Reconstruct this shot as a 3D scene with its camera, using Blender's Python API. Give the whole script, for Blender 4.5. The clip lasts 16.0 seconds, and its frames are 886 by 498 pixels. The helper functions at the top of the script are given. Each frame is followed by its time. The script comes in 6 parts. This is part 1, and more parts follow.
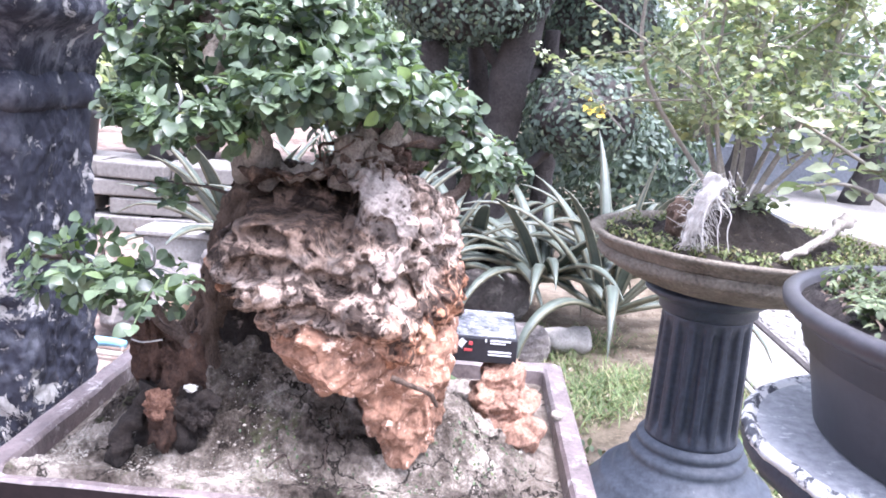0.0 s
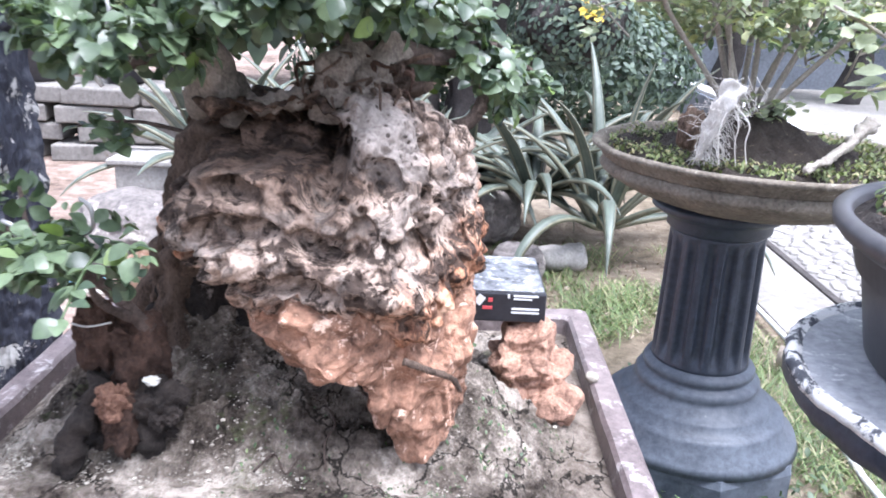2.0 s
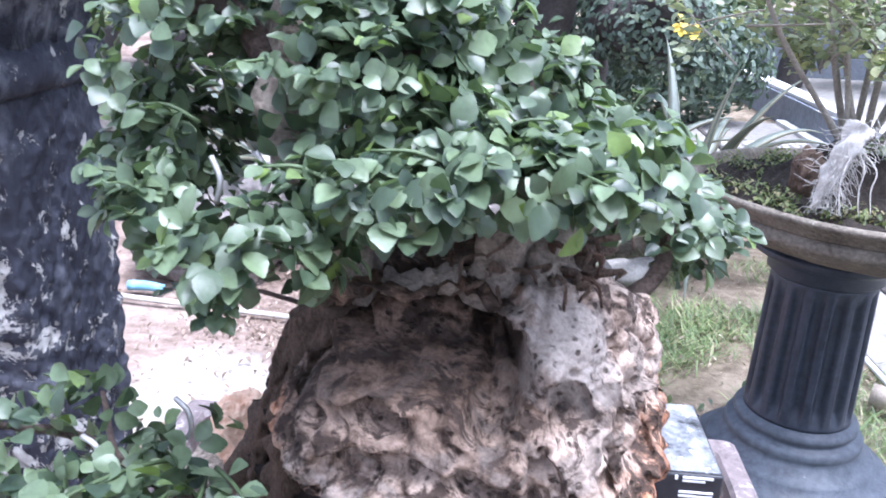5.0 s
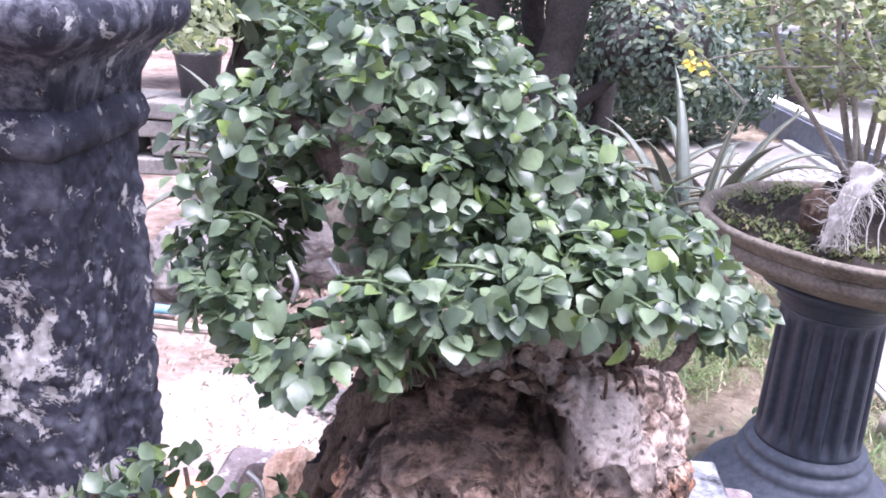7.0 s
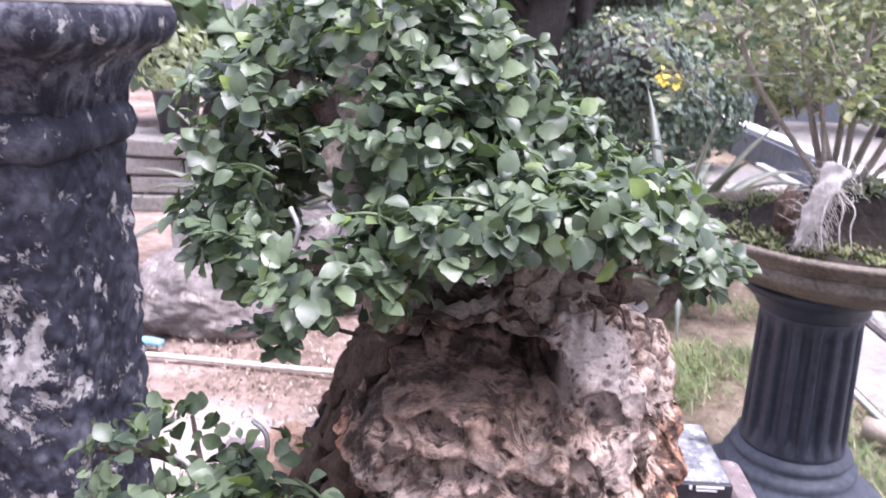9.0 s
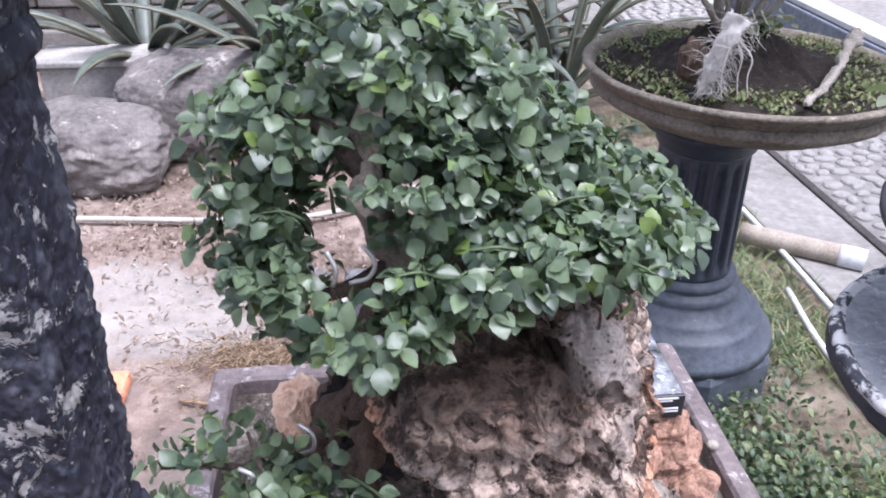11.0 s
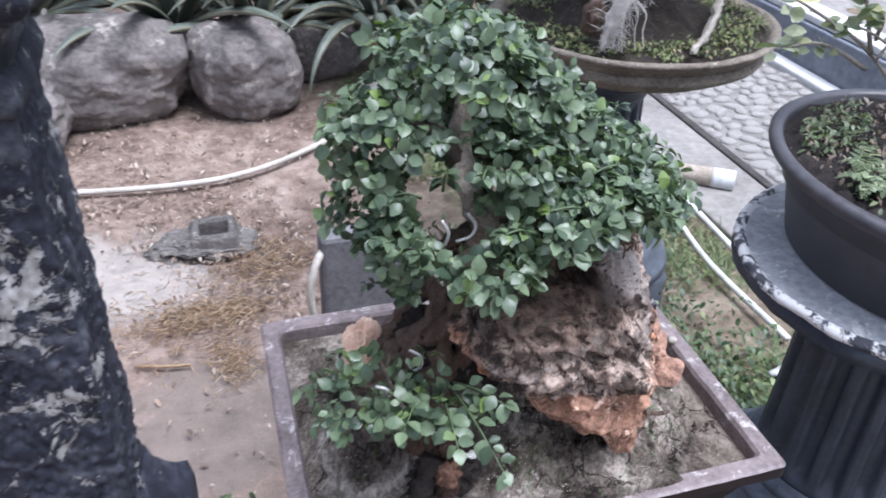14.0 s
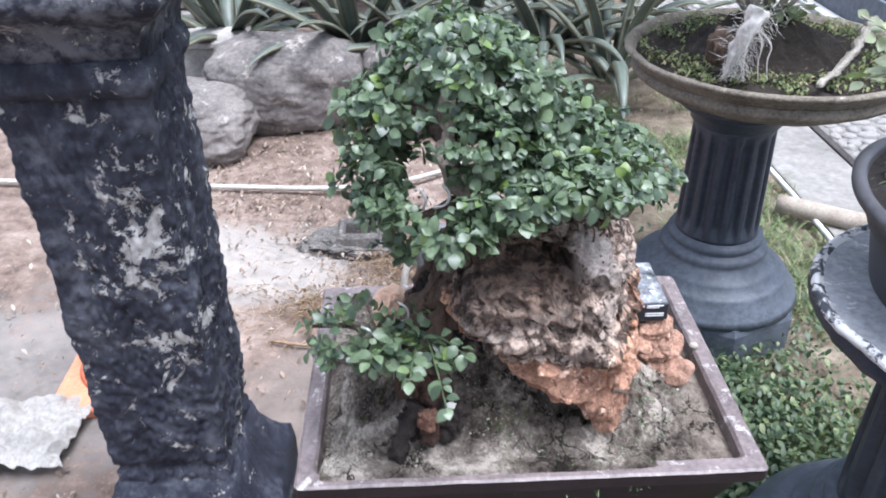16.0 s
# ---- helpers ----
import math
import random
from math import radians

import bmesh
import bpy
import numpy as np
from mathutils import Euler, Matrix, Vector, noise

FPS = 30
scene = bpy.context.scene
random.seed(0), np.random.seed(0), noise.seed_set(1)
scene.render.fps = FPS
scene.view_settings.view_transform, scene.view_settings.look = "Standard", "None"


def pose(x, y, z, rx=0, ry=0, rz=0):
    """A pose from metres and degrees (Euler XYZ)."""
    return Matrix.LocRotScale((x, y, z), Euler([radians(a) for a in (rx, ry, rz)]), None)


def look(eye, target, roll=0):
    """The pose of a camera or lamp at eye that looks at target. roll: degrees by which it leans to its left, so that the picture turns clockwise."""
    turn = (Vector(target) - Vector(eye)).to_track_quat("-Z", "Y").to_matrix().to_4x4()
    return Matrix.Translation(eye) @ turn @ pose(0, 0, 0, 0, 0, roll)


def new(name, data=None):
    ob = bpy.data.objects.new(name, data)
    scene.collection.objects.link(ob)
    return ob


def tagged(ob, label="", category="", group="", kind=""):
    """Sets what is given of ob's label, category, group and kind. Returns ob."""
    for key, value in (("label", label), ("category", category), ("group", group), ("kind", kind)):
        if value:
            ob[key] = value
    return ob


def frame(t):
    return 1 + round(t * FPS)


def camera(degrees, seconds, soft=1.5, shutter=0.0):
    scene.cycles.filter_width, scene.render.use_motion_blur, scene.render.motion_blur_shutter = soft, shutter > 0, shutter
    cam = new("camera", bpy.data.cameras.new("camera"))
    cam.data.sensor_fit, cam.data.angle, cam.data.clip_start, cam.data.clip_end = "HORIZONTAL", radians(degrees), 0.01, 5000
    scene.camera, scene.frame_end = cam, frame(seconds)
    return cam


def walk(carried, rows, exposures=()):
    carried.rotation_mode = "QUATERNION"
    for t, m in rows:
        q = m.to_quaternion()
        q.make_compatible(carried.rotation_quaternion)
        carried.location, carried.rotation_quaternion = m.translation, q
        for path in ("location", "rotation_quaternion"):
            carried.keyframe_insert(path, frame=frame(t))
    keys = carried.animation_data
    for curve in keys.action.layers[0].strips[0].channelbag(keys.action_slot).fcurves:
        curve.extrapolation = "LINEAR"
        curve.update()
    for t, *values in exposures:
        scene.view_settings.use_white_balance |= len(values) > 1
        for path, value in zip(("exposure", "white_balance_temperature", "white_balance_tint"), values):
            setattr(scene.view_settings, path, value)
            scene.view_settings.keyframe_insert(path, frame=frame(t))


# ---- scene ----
cam = camera(57.8, 16.0, soft=1.75, shutter=0.5)
PATH = [
    (0, (0.0002, 0.0043, 0.9272), (-0.0592, 1.9585, 0.5057), 4.18),
    (0.5, (-0.0064, 0.0046, 0.9282), (-0.0469, 1.9486, 0.4601), 3.84),
    (1, (-0.0198, 0.0103, 0.9280), (-0.0400, 1.9383, 0.3967), 3.36),
    (1.5, (-0.0359, 0.0517, 0.9285), (-0.0849, 1.9648, 0.3472), 1.74),
    (2, (-0.0216, 0.1141, 0.9186), (-0.0279, 2.0143, 0.2948), 2.37),
    (2.5, (-0.0286, 0.1574, 0.9089), (-0.0722, 2.0508, 0.2662), 0.64),
    (3, (-0.0418, 0.1836, 0.9117), (-0.1097, 2.0778, 0.2734), 1.03),
    (3.5, (-0.0504, 0.1996, 0.9155), (-0.1474, 2.0861, 0.2586), 1.26),
    (4, (-0.0673, 0.2106, 0.9423), (-0.1806, 2.0848, 0.2535), 1.85),
    (4.5, (-0.0788, 0.2208, 0.9664), (-0.1864, 2.0937, 0.2732), 2.84),
    (5, (-0.0853, 0.2302, 0.9809), (-0.2048, 2.1094, 0.3070), 2.59),
    (5.2, (-0.0881, 0.2294, 0.9844), (-0.2167, 2.1092, 0.3136), 2.26),
    (7.3, (-0.1054, 0.2031, 1.0249), (-0.2463, 2.0973, 0.3987), 2.71),
    (7.5, (-0.1039, 0.1990, 1.0169), (-0.2653, 2.1219, 0.4913), 3.09),
    (8, (-0.1049, 0.1776, 0.9883), (-0.2888, 2.1295, 0.5931), 2.68),
    (8.5, (-0.1054, 0.1726, 0.9762), (-0.2682, 2.1226, 0.5630), 2.76),
    (9, (-0.1077, 0.1787, 0.9902), (-0.1999, 2.0981, 0.4357), 1.34),
    (9.2, (-0.1091, 0.1778, 1.0067), (-0.1790, 2.0739, 0.3742), 1.48),
    (11.3, (-0.1867, 0.1903, 1.1161), (0.0560, 1.8968, 0.1018), 1.30),
    (11.5, (-0.1964, 0.1887, 1.1300), (0.0771, 1.8884, 0.1120), 1.95),
    (12, (-0.2238, 0.1801, 1.1422), (0.1156, 1.8349, 0.0716), 2.76),
    (12.5, (-0.2432, 0.1687, 1.1565), (0.1905, 1.7751, 0.0468), 4.24),
    (13, (-0.2696, 0.1529, 1.1555), (0.2430, 1.7169, 0.0192), 3.07),
    (13.5, (-0.2949, 0.1406, 1.1587), (0.2744, 1.6895, 0.0286), 2.51),
    (14, (-0.3153, 0.1017, 1.1784), (0.1742, 1.6847, 0.0583), 1.53),
    (14.5, (-0.3028, 0.0506, 1.1901), (0.0477, 1.6695, 0.0693), -0.01),
    (15, (-0.2617, 0.0300, 1.1857), (-0.0094, 1.6796, 0.0834), -1.68),
    (15.5, (-0.2224, 0.0111, 1.1920), (-0.0886, 1.7048, 0.1368), -2.02),
    (16, (-0.1886, -0.0179, 1.1851), (-0.1404, 1.6807, 0.1303), -1.09),
]
EXPOSURES = [(0.0, 2.36, 5650, 23), (2.5, 2.02, 5650, 15), (3.4, 2.12, 5600, 16), (5.0, 2.00, 5350, 18), (7.5, 2.05, 5750, 32), (8.5, 1.84, 5800, 31), (9.2, 1.86, 5950, 31), (11.5, 1.25, 5650, 18), (14.0, 1.23, 5600, 15), (16.0, 1.47, 5650, 12)]
walk(cam, [(t, look(eye, target, roll)) for t, eye, target, roll in PATH], EXPOSURES)

# ---- world and light: a bright, hazy overcast day ----
world = bpy.data.worlds.new("sky")
scene.world = world
world.use_nodes = True
wn = world.node_tree
sky = wn.nodes.new("ShaderNodeTexSky")
sky.sky_type, sky.sun_disc = "NISHITA", False
sky.sun_elevation, sky.sun_rotation = radians(72), radians(130)
sky.air_density, sky.dust_density, sky.ozone_density = 1.0, 3.5, 1.0
haze = wn.nodes.new("ShaderNodeHueSaturation")
haze.inputs["Saturation"].default_value = 0.4
wn.links.new(sky.outputs[0], haze.inputs["Color"])
wn.links.new(haze.outputs[0], wn.nodes["Background"].inputs[0])
wn.nodes["Background"].inputs[1].default_value = 0.122
sun = new("sun", bpy.data.lights.new("sun", "SUN"))
sun.data.energy, sun.data.angle, sun.data.color = 2.4, radians(32), (1.0, 0.975, 0.94)
sun.matrix_world = look((math.sin(radians(130)) * math.cos(radians(72)), math.cos(radians(130)) * math.cos(radians(72)), math.sin(radians(72))), (0, 0, 0))


# ---- materials ----
def nodes_of(name):
    m = bpy.data.materials.new(name)
    m.use_nodes = True
    return m, m.node_tree.nodes, m.node_tree.links, m.node_tree.nodes["Principled BSDF"]


def ramp(nodes, stops):
    r = nodes.new("ShaderNodeValToRGB")
    e = r.color_ramp.elements
    while len(e) < len(stops):
        e.new(0.5)
    for k, (at, c) in enumerate(stops):
        e[k].position, e[k].color = at, (*c, 1) if len(c) == 3 else (c[0], c[0], c[0], 1)
    return r


def noisy(nodes, links, scale, detail=6.0, rough=0.6, coord="Object", distort=0.0, stretch=None):
    tc = nodes.new("ShaderNodeTexCoord")
    n = nodes.new("ShaderNodeTexNoise")
    n.inputs["Scale"].default_value, n.inputs["Detail"].default_value = scale, detail
    n.inputs["Roughness"].default_value, n.inputs["Distortion"].default_value = rough, distort
    if stretch:
        mp = nodes.new("ShaderNodeMapping")
        mp.inputs["Scale"].default_value = stretch
        links.new(tc.outputs[coord], mp.inputs[0])
        links.new(mp.outputs[0], n.inputs["Vector"])
    else:
        links.new(tc.outputs[coord], n.inputs["Vector"])
    return n


def mixed(nodes, links, fac, a, b, kind="MIX"):
    m = nodes.new("ShaderNodeMix")
    m.data_type, m.blend_type = "RGBA", kind
    for sock, v in ((m.inputs[0], fac), (m.inputs[6], a), (m.inputs[7], b)):
        if isinstance(v, (int, float)):
            sock.default_value = v
        elif isinstance(v, tuple):
            sock.default_value = (*v, 1)
        else:
            links.new(v, sock)
    return m.outputs[2]


def bumped(nodes, links, bsdf, height, strength, dist):
    b = nodes.new("ShaderNodeBump")
    b.inputs["Strength"].default_value, b.inputs["Distance"].default_value = strength, dist
    links.new(height, b.inputs["Height"])
    links.new(b.outputs[0], bsdf.inputs["Normal"])


def surface(name, dark, light, scale, rough=0.8, bump=0.3, dist=0.004, fine=8.0, speck=None, speck_at=0.62, stretch=None, metal=0.0, spec=0.3):
    """Two scales of noise between two colours, an optional third colour in patches, and bump."""
    m, nodes, links, bsdf = nodes_of(name)
    big = noisy(nodes, links, scale, 5, 0.6, stretch=stretch)
    small = noisy(nodes, links, scale * fine, 8, 0.7, stretch=stretch)
    add = nodes.new("ShaderNodeMath")
    add.operation = "MULTIPLY_ADD"
    links.new(small.outputs[0], add.inputs[0])
    add.inputs[1].default_value = 0.6
    mul = nodes.new("ShaderNodeMath")
    mul.operation = "MULTIPLY"
    links.new(big.outputs[0], mul.inputs[0])
    mul.inputs[1].default_value = 0.5
    links.new(mul.outputs[0], add.inputs[2])
    r = ramp(nodes, [(0.35, dark), (0.72, light)])
    links.new(add.outputs[0], r.inputs[0])
    col = r.outputs[0]
    if speck:
        sp = noisy(nodes, links, scale * 2.3, 9, 0.72, distort=0.3)
        sr = ramp(nodes, [(speck_at, (0.0,)), (speck_at + 0.05, (1.0,))])
        links.new(sp.outputs[0], sr.inputs[0])
        col = mixed(nodes, links, sr.outputs[0], col, speck)
    links.new(col, bsdf.inputs["Base Color"])
    rr = nodes.new("ShaderNodeMapRange")
    rr.inputs[3].default_value, rr.inputs[4].default_value = max(0.05, rough - 0.12), min(1, rough + 0.12)
    links.new(small.outputs[0], rr.inputs[0])
    links.new(rr.outputs[0], bsdf.inputs["Roughness"])
    bsdf.inputs["Metallic"].default_value = metal
    bsdf.inputs["Specular IOR Level"].default_value = spec
    bumped(nodes, links, bsdf, add.outputs[0], bump, dist)
    return m


def leaf_material(name, dark, light, joined, young=(0.22, 0.36, 0.05), young_share=0.08, rough=0.38, scale=220.0, through_light=0.2):
    """A waxy leaf: colour from leaf to leaf, faint veins and mottling, some light through it."""
    m, nodes, links, bsdf = nodes_of(name)
    if joined:
        rnd = nodes.new("ShaderNodeNewGeometry").outputs["Random Per Island"]
    else:
        rnd = nodes.new("ShaderNodeObjectInfo").outputs["Random"]
    r = ramp(nodes, [(0.0, dark), (1 - young_share - 0.02, light), (1 - young_share + 0.02, young)])
    links.new(rnd, r.inputs[0])
    n = noisy(nodes, links, scale, 4, 0.6)
    v = ramp(nodes, [(0.3, (0.72, 0.72, 0.72)), (0.75, (1.15, 1.15, 1.15))])
    links.new(n.outputs[0], v.inputs[0])
    col = mixed(nodes, links, 1.0, r.outputs[0], v.outputs[0], "MULTIPLY")
    links.new(col, bsdf.inputs["Base Color"])
    bsdf.inputs["Roughness"].default_value = rough
    bsdf.inputs["Specular IOR Level"].default_value = 0.5
    tr = nodes.new("ShaderNodeBsdfTranslucent")
    links.new(mixed(nodes, links, 1.0, col, (1.2, 1.35, 0.75), "MULTIPLY"), tr.inputs[0])
    mix = nodes.new("ShaderNodeMixShader")
    mix.inputs[0].default_value = through_light
    links.new(bsdf.outputs[0], mix.inputs[1])
    links.new(tr.outputs[0], mix.inputs[2])
    links.new(mix.outputs[0], nodes["Material Output"].inputs[0])
    bumped(nodes, links, bsdf, n.outputs[0], 0.25, 0.001)
    return m


def rock_material():
    """Pitted limestone: beige and grey lumps, dark patches of earth and painted pit shade, dark pores, raw orange low
    down, a pale crust at one corner.
    """
    m, nodes, links, bsdf = nodes_of("pitted_rock")

    def maths(kind, x, y, z=None):
        k = nodes.new("ShaderNodeMath")
        k.operation = kind
        for sock, v in zip(k.inputs, (x, y, z)):
            if isinstance(v, (int, float)):
                sock.default_value = v
            elif v is not None:
                links.new(v, sock)
        return k.outputs[0]

    def span(v, lo, hi, out_lo=0.0, out_hi=1.0):
        k = nodes.new("ShaderNodeMapRange")
        for sock, q in zip(list(k.inputs)[1:5], (lo, hi, out_lo, out_hi)):
            sock.default_value = q
        links.new(v, k.inputs[0])
        return k.outputs[0]

    big = noisy(nodes, links, 30, 5, 0.6, distort=0.5).outputs[0]
    mid = noisy(nodes, links, 110, 7, 0.68, distort=0.4).outputs[0]
    fine = noisy(nodes, links, 480, 5, 0.7).outputs[0]
    both = mixed(nodes, links, 0.55, noisy(nodes, links, 62, 4, 0.55, distort=0.3).outputs[0], mid)
    grey = ramp(nodes, [(0.40, (0.055, 0.039, 0.031)), (0.46, (0.165, 0.120, 0.095)), (0.52, (0.325, 0.250, 0.202)), (0.59, (0.47, 0.37, 0.305))])
    links.new(both, grey.inputs[0])
    orange = ramp(nodes, [(0.41, (0.10, 0.042, 0.024)), (0.50, (0.42, 0.205, 0.118)), (0.60, (0.72, 0.47, 0.32))])
    links.new(both, orange.inputs[0])
    tc = nodes.new("ShaderNodeTexCoord")
    sep = nodes.new("ShaderNodeSeparateXYZ")
    links.new(tc.outputs["Object"], sep.inputs[0])
    x, z = sep.outputs[0], sep.outputs[2]
    # the raw foot begins at a ragged line that dips in the middle
    dip = maths("MULTIPLY_ADD", maths("MULTIPLY", x, x), -7.0, z)
    raw = span(maths("MULTIPLY_ADD", big, 0.09, dip), 0.116, 0.142, 1.0, 0.0)
    ash = noisy(nodes, links, 44, 5, 0.6, distort=0.6)
    ar = ramp(nodes, [(0.50, (0.0,)), (0.58, (0.55,))])
    links.new(ash.outputs[0], ar.inputs[0])
    stone = mixed(nodes, links, ar.outputs[0], grey.outputs[0], mixed(nodes, links, mid, (0.085, 0.075, 0.067), (0.33, 0.292, 0.263)))
    col = mixed(nodes, links, raw, stone, orange.outputs[0])
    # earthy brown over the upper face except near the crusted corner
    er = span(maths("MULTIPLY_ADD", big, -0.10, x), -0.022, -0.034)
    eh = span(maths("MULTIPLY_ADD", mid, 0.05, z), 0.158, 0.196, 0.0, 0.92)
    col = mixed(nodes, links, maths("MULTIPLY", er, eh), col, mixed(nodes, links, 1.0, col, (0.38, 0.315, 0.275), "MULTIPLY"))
    # dark patches: caught earth, with the shade of pits painted in
    earth_shade = noisy(nodes, links, 58, 9, 0.72, distort=0.7)
    sr = ramp(nodes, [(0.44, (0.92,)), (0.50, (0.0,))])
    links.new(earth_shade.outputs[0], sr.inputs[0])
    col = mixed(nodes, links, sr.outputs[0], col, (0.042, 0.030, 0.024))
    # pale grey crust round one upper corner
    dist = nodes.new("ShaderNodeVectorMath")
    dist.operation = "DISTANCE"
    links.new(tc.outputs["Object"], dist.inputs[0])
    dist.inputs[1].default_value = (0.034, -0.040, 0.188)
    crust = span(maths("MULTIPLY_ADD", big, 0.035, dist.outputs["Value"]), 0.036, 0.050, 0.9, 0.0)
    co = ramp(nodes, [(0.36, (0.25,)), (0.46, (1.0,))])
    links.new(mid, co.inputs[0])
    col = mixed(nodes, links, maths("MULTIPLY", crust, co.outputs[0]), col, (0.31, 0.272, 0.245))
    # pores, crowded in places, their inner shade painted near-black
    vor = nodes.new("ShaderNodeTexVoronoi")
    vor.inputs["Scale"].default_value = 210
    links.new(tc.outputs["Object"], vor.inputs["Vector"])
    pit = maths("MULTIPLY", span(vor.outputs["Distance"], 0.20, 0.32, 1.0, 0.0), span(earth_shade.outputs[0], 0.56, 0.48))
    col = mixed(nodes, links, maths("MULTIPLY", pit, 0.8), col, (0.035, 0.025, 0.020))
    grain = ramp(nodes, [(0.34, (0.74, 0.72, 0.70)), (0.50, (0.98, 0.98, 0.98)), (0.66, (1.2, 1.2, 1.2))])
    links.new(fine, grain.inputs[0])
    col = mixed(nodes, links, 1.0, col, grain.outputs[0], "MULTIPLY")
    links.new(col, bsdf.inputs["Base Color"])
    bsdf.inputs["Roughness"].default_value = 0.9
    bsdf.inputs["Specular IOR Level"].default_value = 0.2
    height = maths("SUBTRACT", maths("ADD", maths("MULTIPLY", mid, 1.2), maths("MULTIPLY", fine, 0.5)), pit)
    bumped(nodes, links, bsdf, height, 0.7, 0.0022)
    return m


def lichen_paint(name="flaking_black_paint", worn=0.0):
    """Old black-blue paint on rough concrete with flaked pale patches."""
    m, nodes, links, bsdf = nodes_of(name)
    n1 = noisy(nodes, links, 11, 10, 0.74, distort=0.45)
    n2 = noisy(nodes, links, 40, 8, 0.7)
    wide = noisy(nodes, links, 9, 6, 0.7, distort=0.8)
    base = ramp(nodes, [(0.37 - worn * 0.3, (0.007, 0.008, 0.013)), (0.50 - worn, (0.022, 0.024, 0.037)), (0.63 - worn * 2.4, (0.092 + worn, 0.096 + worn, 0.114 + worn))])
    links.new(mixed(nodes, links, 0.45, wide.outputs[0], n2.outputs[0]), base.inputs[0])
    flake = ramp(nodes, [(0.594, (0.0,)), (0.608, (1.0,))])
    tc = nodes.new("ShaderNodeTexCoord")
    mp = nodes.new("ShaderNodeMapping")
    mp.inputs["Location"].default_value = (-0.52, 0.0, -2.28)
    mp.inputs["Scale"].default_value = (14.0, 0.0, 3.5)
    links.new(tc.outputs["Object"], mp.inputs[0])
    ln = nodes.new("ShaderNodeVectorMath")
    ln.operation = "LENGTH"
    links.new(mp.outputs[0], ln.inputs[0])
    bias = nodes.new("ShaderNodeMapRange")
    bias.inputs[1].default_value, bias.inputs[2].default_value = 0.25, 1.0
    bias.inputs[3].default_value, bias.inputs[4].default_value = 0.085, 0.0
    links.new(ln.outputs["Value"], bias.inputs[0])
    n3 = noisy(nodes, links, 30, 9, 0.74, distort=0.4)
    both = nodes.new("ShaderNodeMath")
    both.operation = "MAXIMUM"
    n3s = nodes.new("ShaderNodeMath")
    n3s.operation = "SUBTRACT"
    n3s.inputs[1].default_value = 0.02
    links.new(n3.outputs[0], n3s.inputs[0])
    links.new(n1.outputs[0], both.inputs[0])
    links.new(n3s.outputs[0], both.inputs[1])
    tot = nodes.new("ShaderNodeMath")
    tot.operation = "ADD"
    links.new(both.outputs[0], tot.inputs[0])
    links.new(bias.outputs[0], tot.inputs[1])
    links.new(tot.outputs[0], flake.inputs[0])
    pale = ramp(nodes, [(0.35, (0.22, 0.21, 0.2)), (0.7, (0.5, 0.49, 0.47))])
    links.new(n2.outputs[0], pale.inputs[0])
    col = mixed(nodes, links, flake.outputs[0], base.outputs[0], pale.outputs[0])
    links.new(col, bsdf.inputs["Base Color"])
    bsdf.inputs["Roughness"].default_value = 0.66
    bsdf.inputs["Specular IOR Level"].default_value = 0.28
    hm = nodes.new("ShaderNodeMath")
    hm.operation = "MULTIPLY_ADD"
    links.new(flake.outputs[0], hm.inputs[0])
    hm.inputs[1].default_value = -0.25
    links.new(n2.outputs[0], hm.inputs[2])
    bumped(nodes, links, bsdf, hm.outputs[0], 0.9, 0.010)
    return m


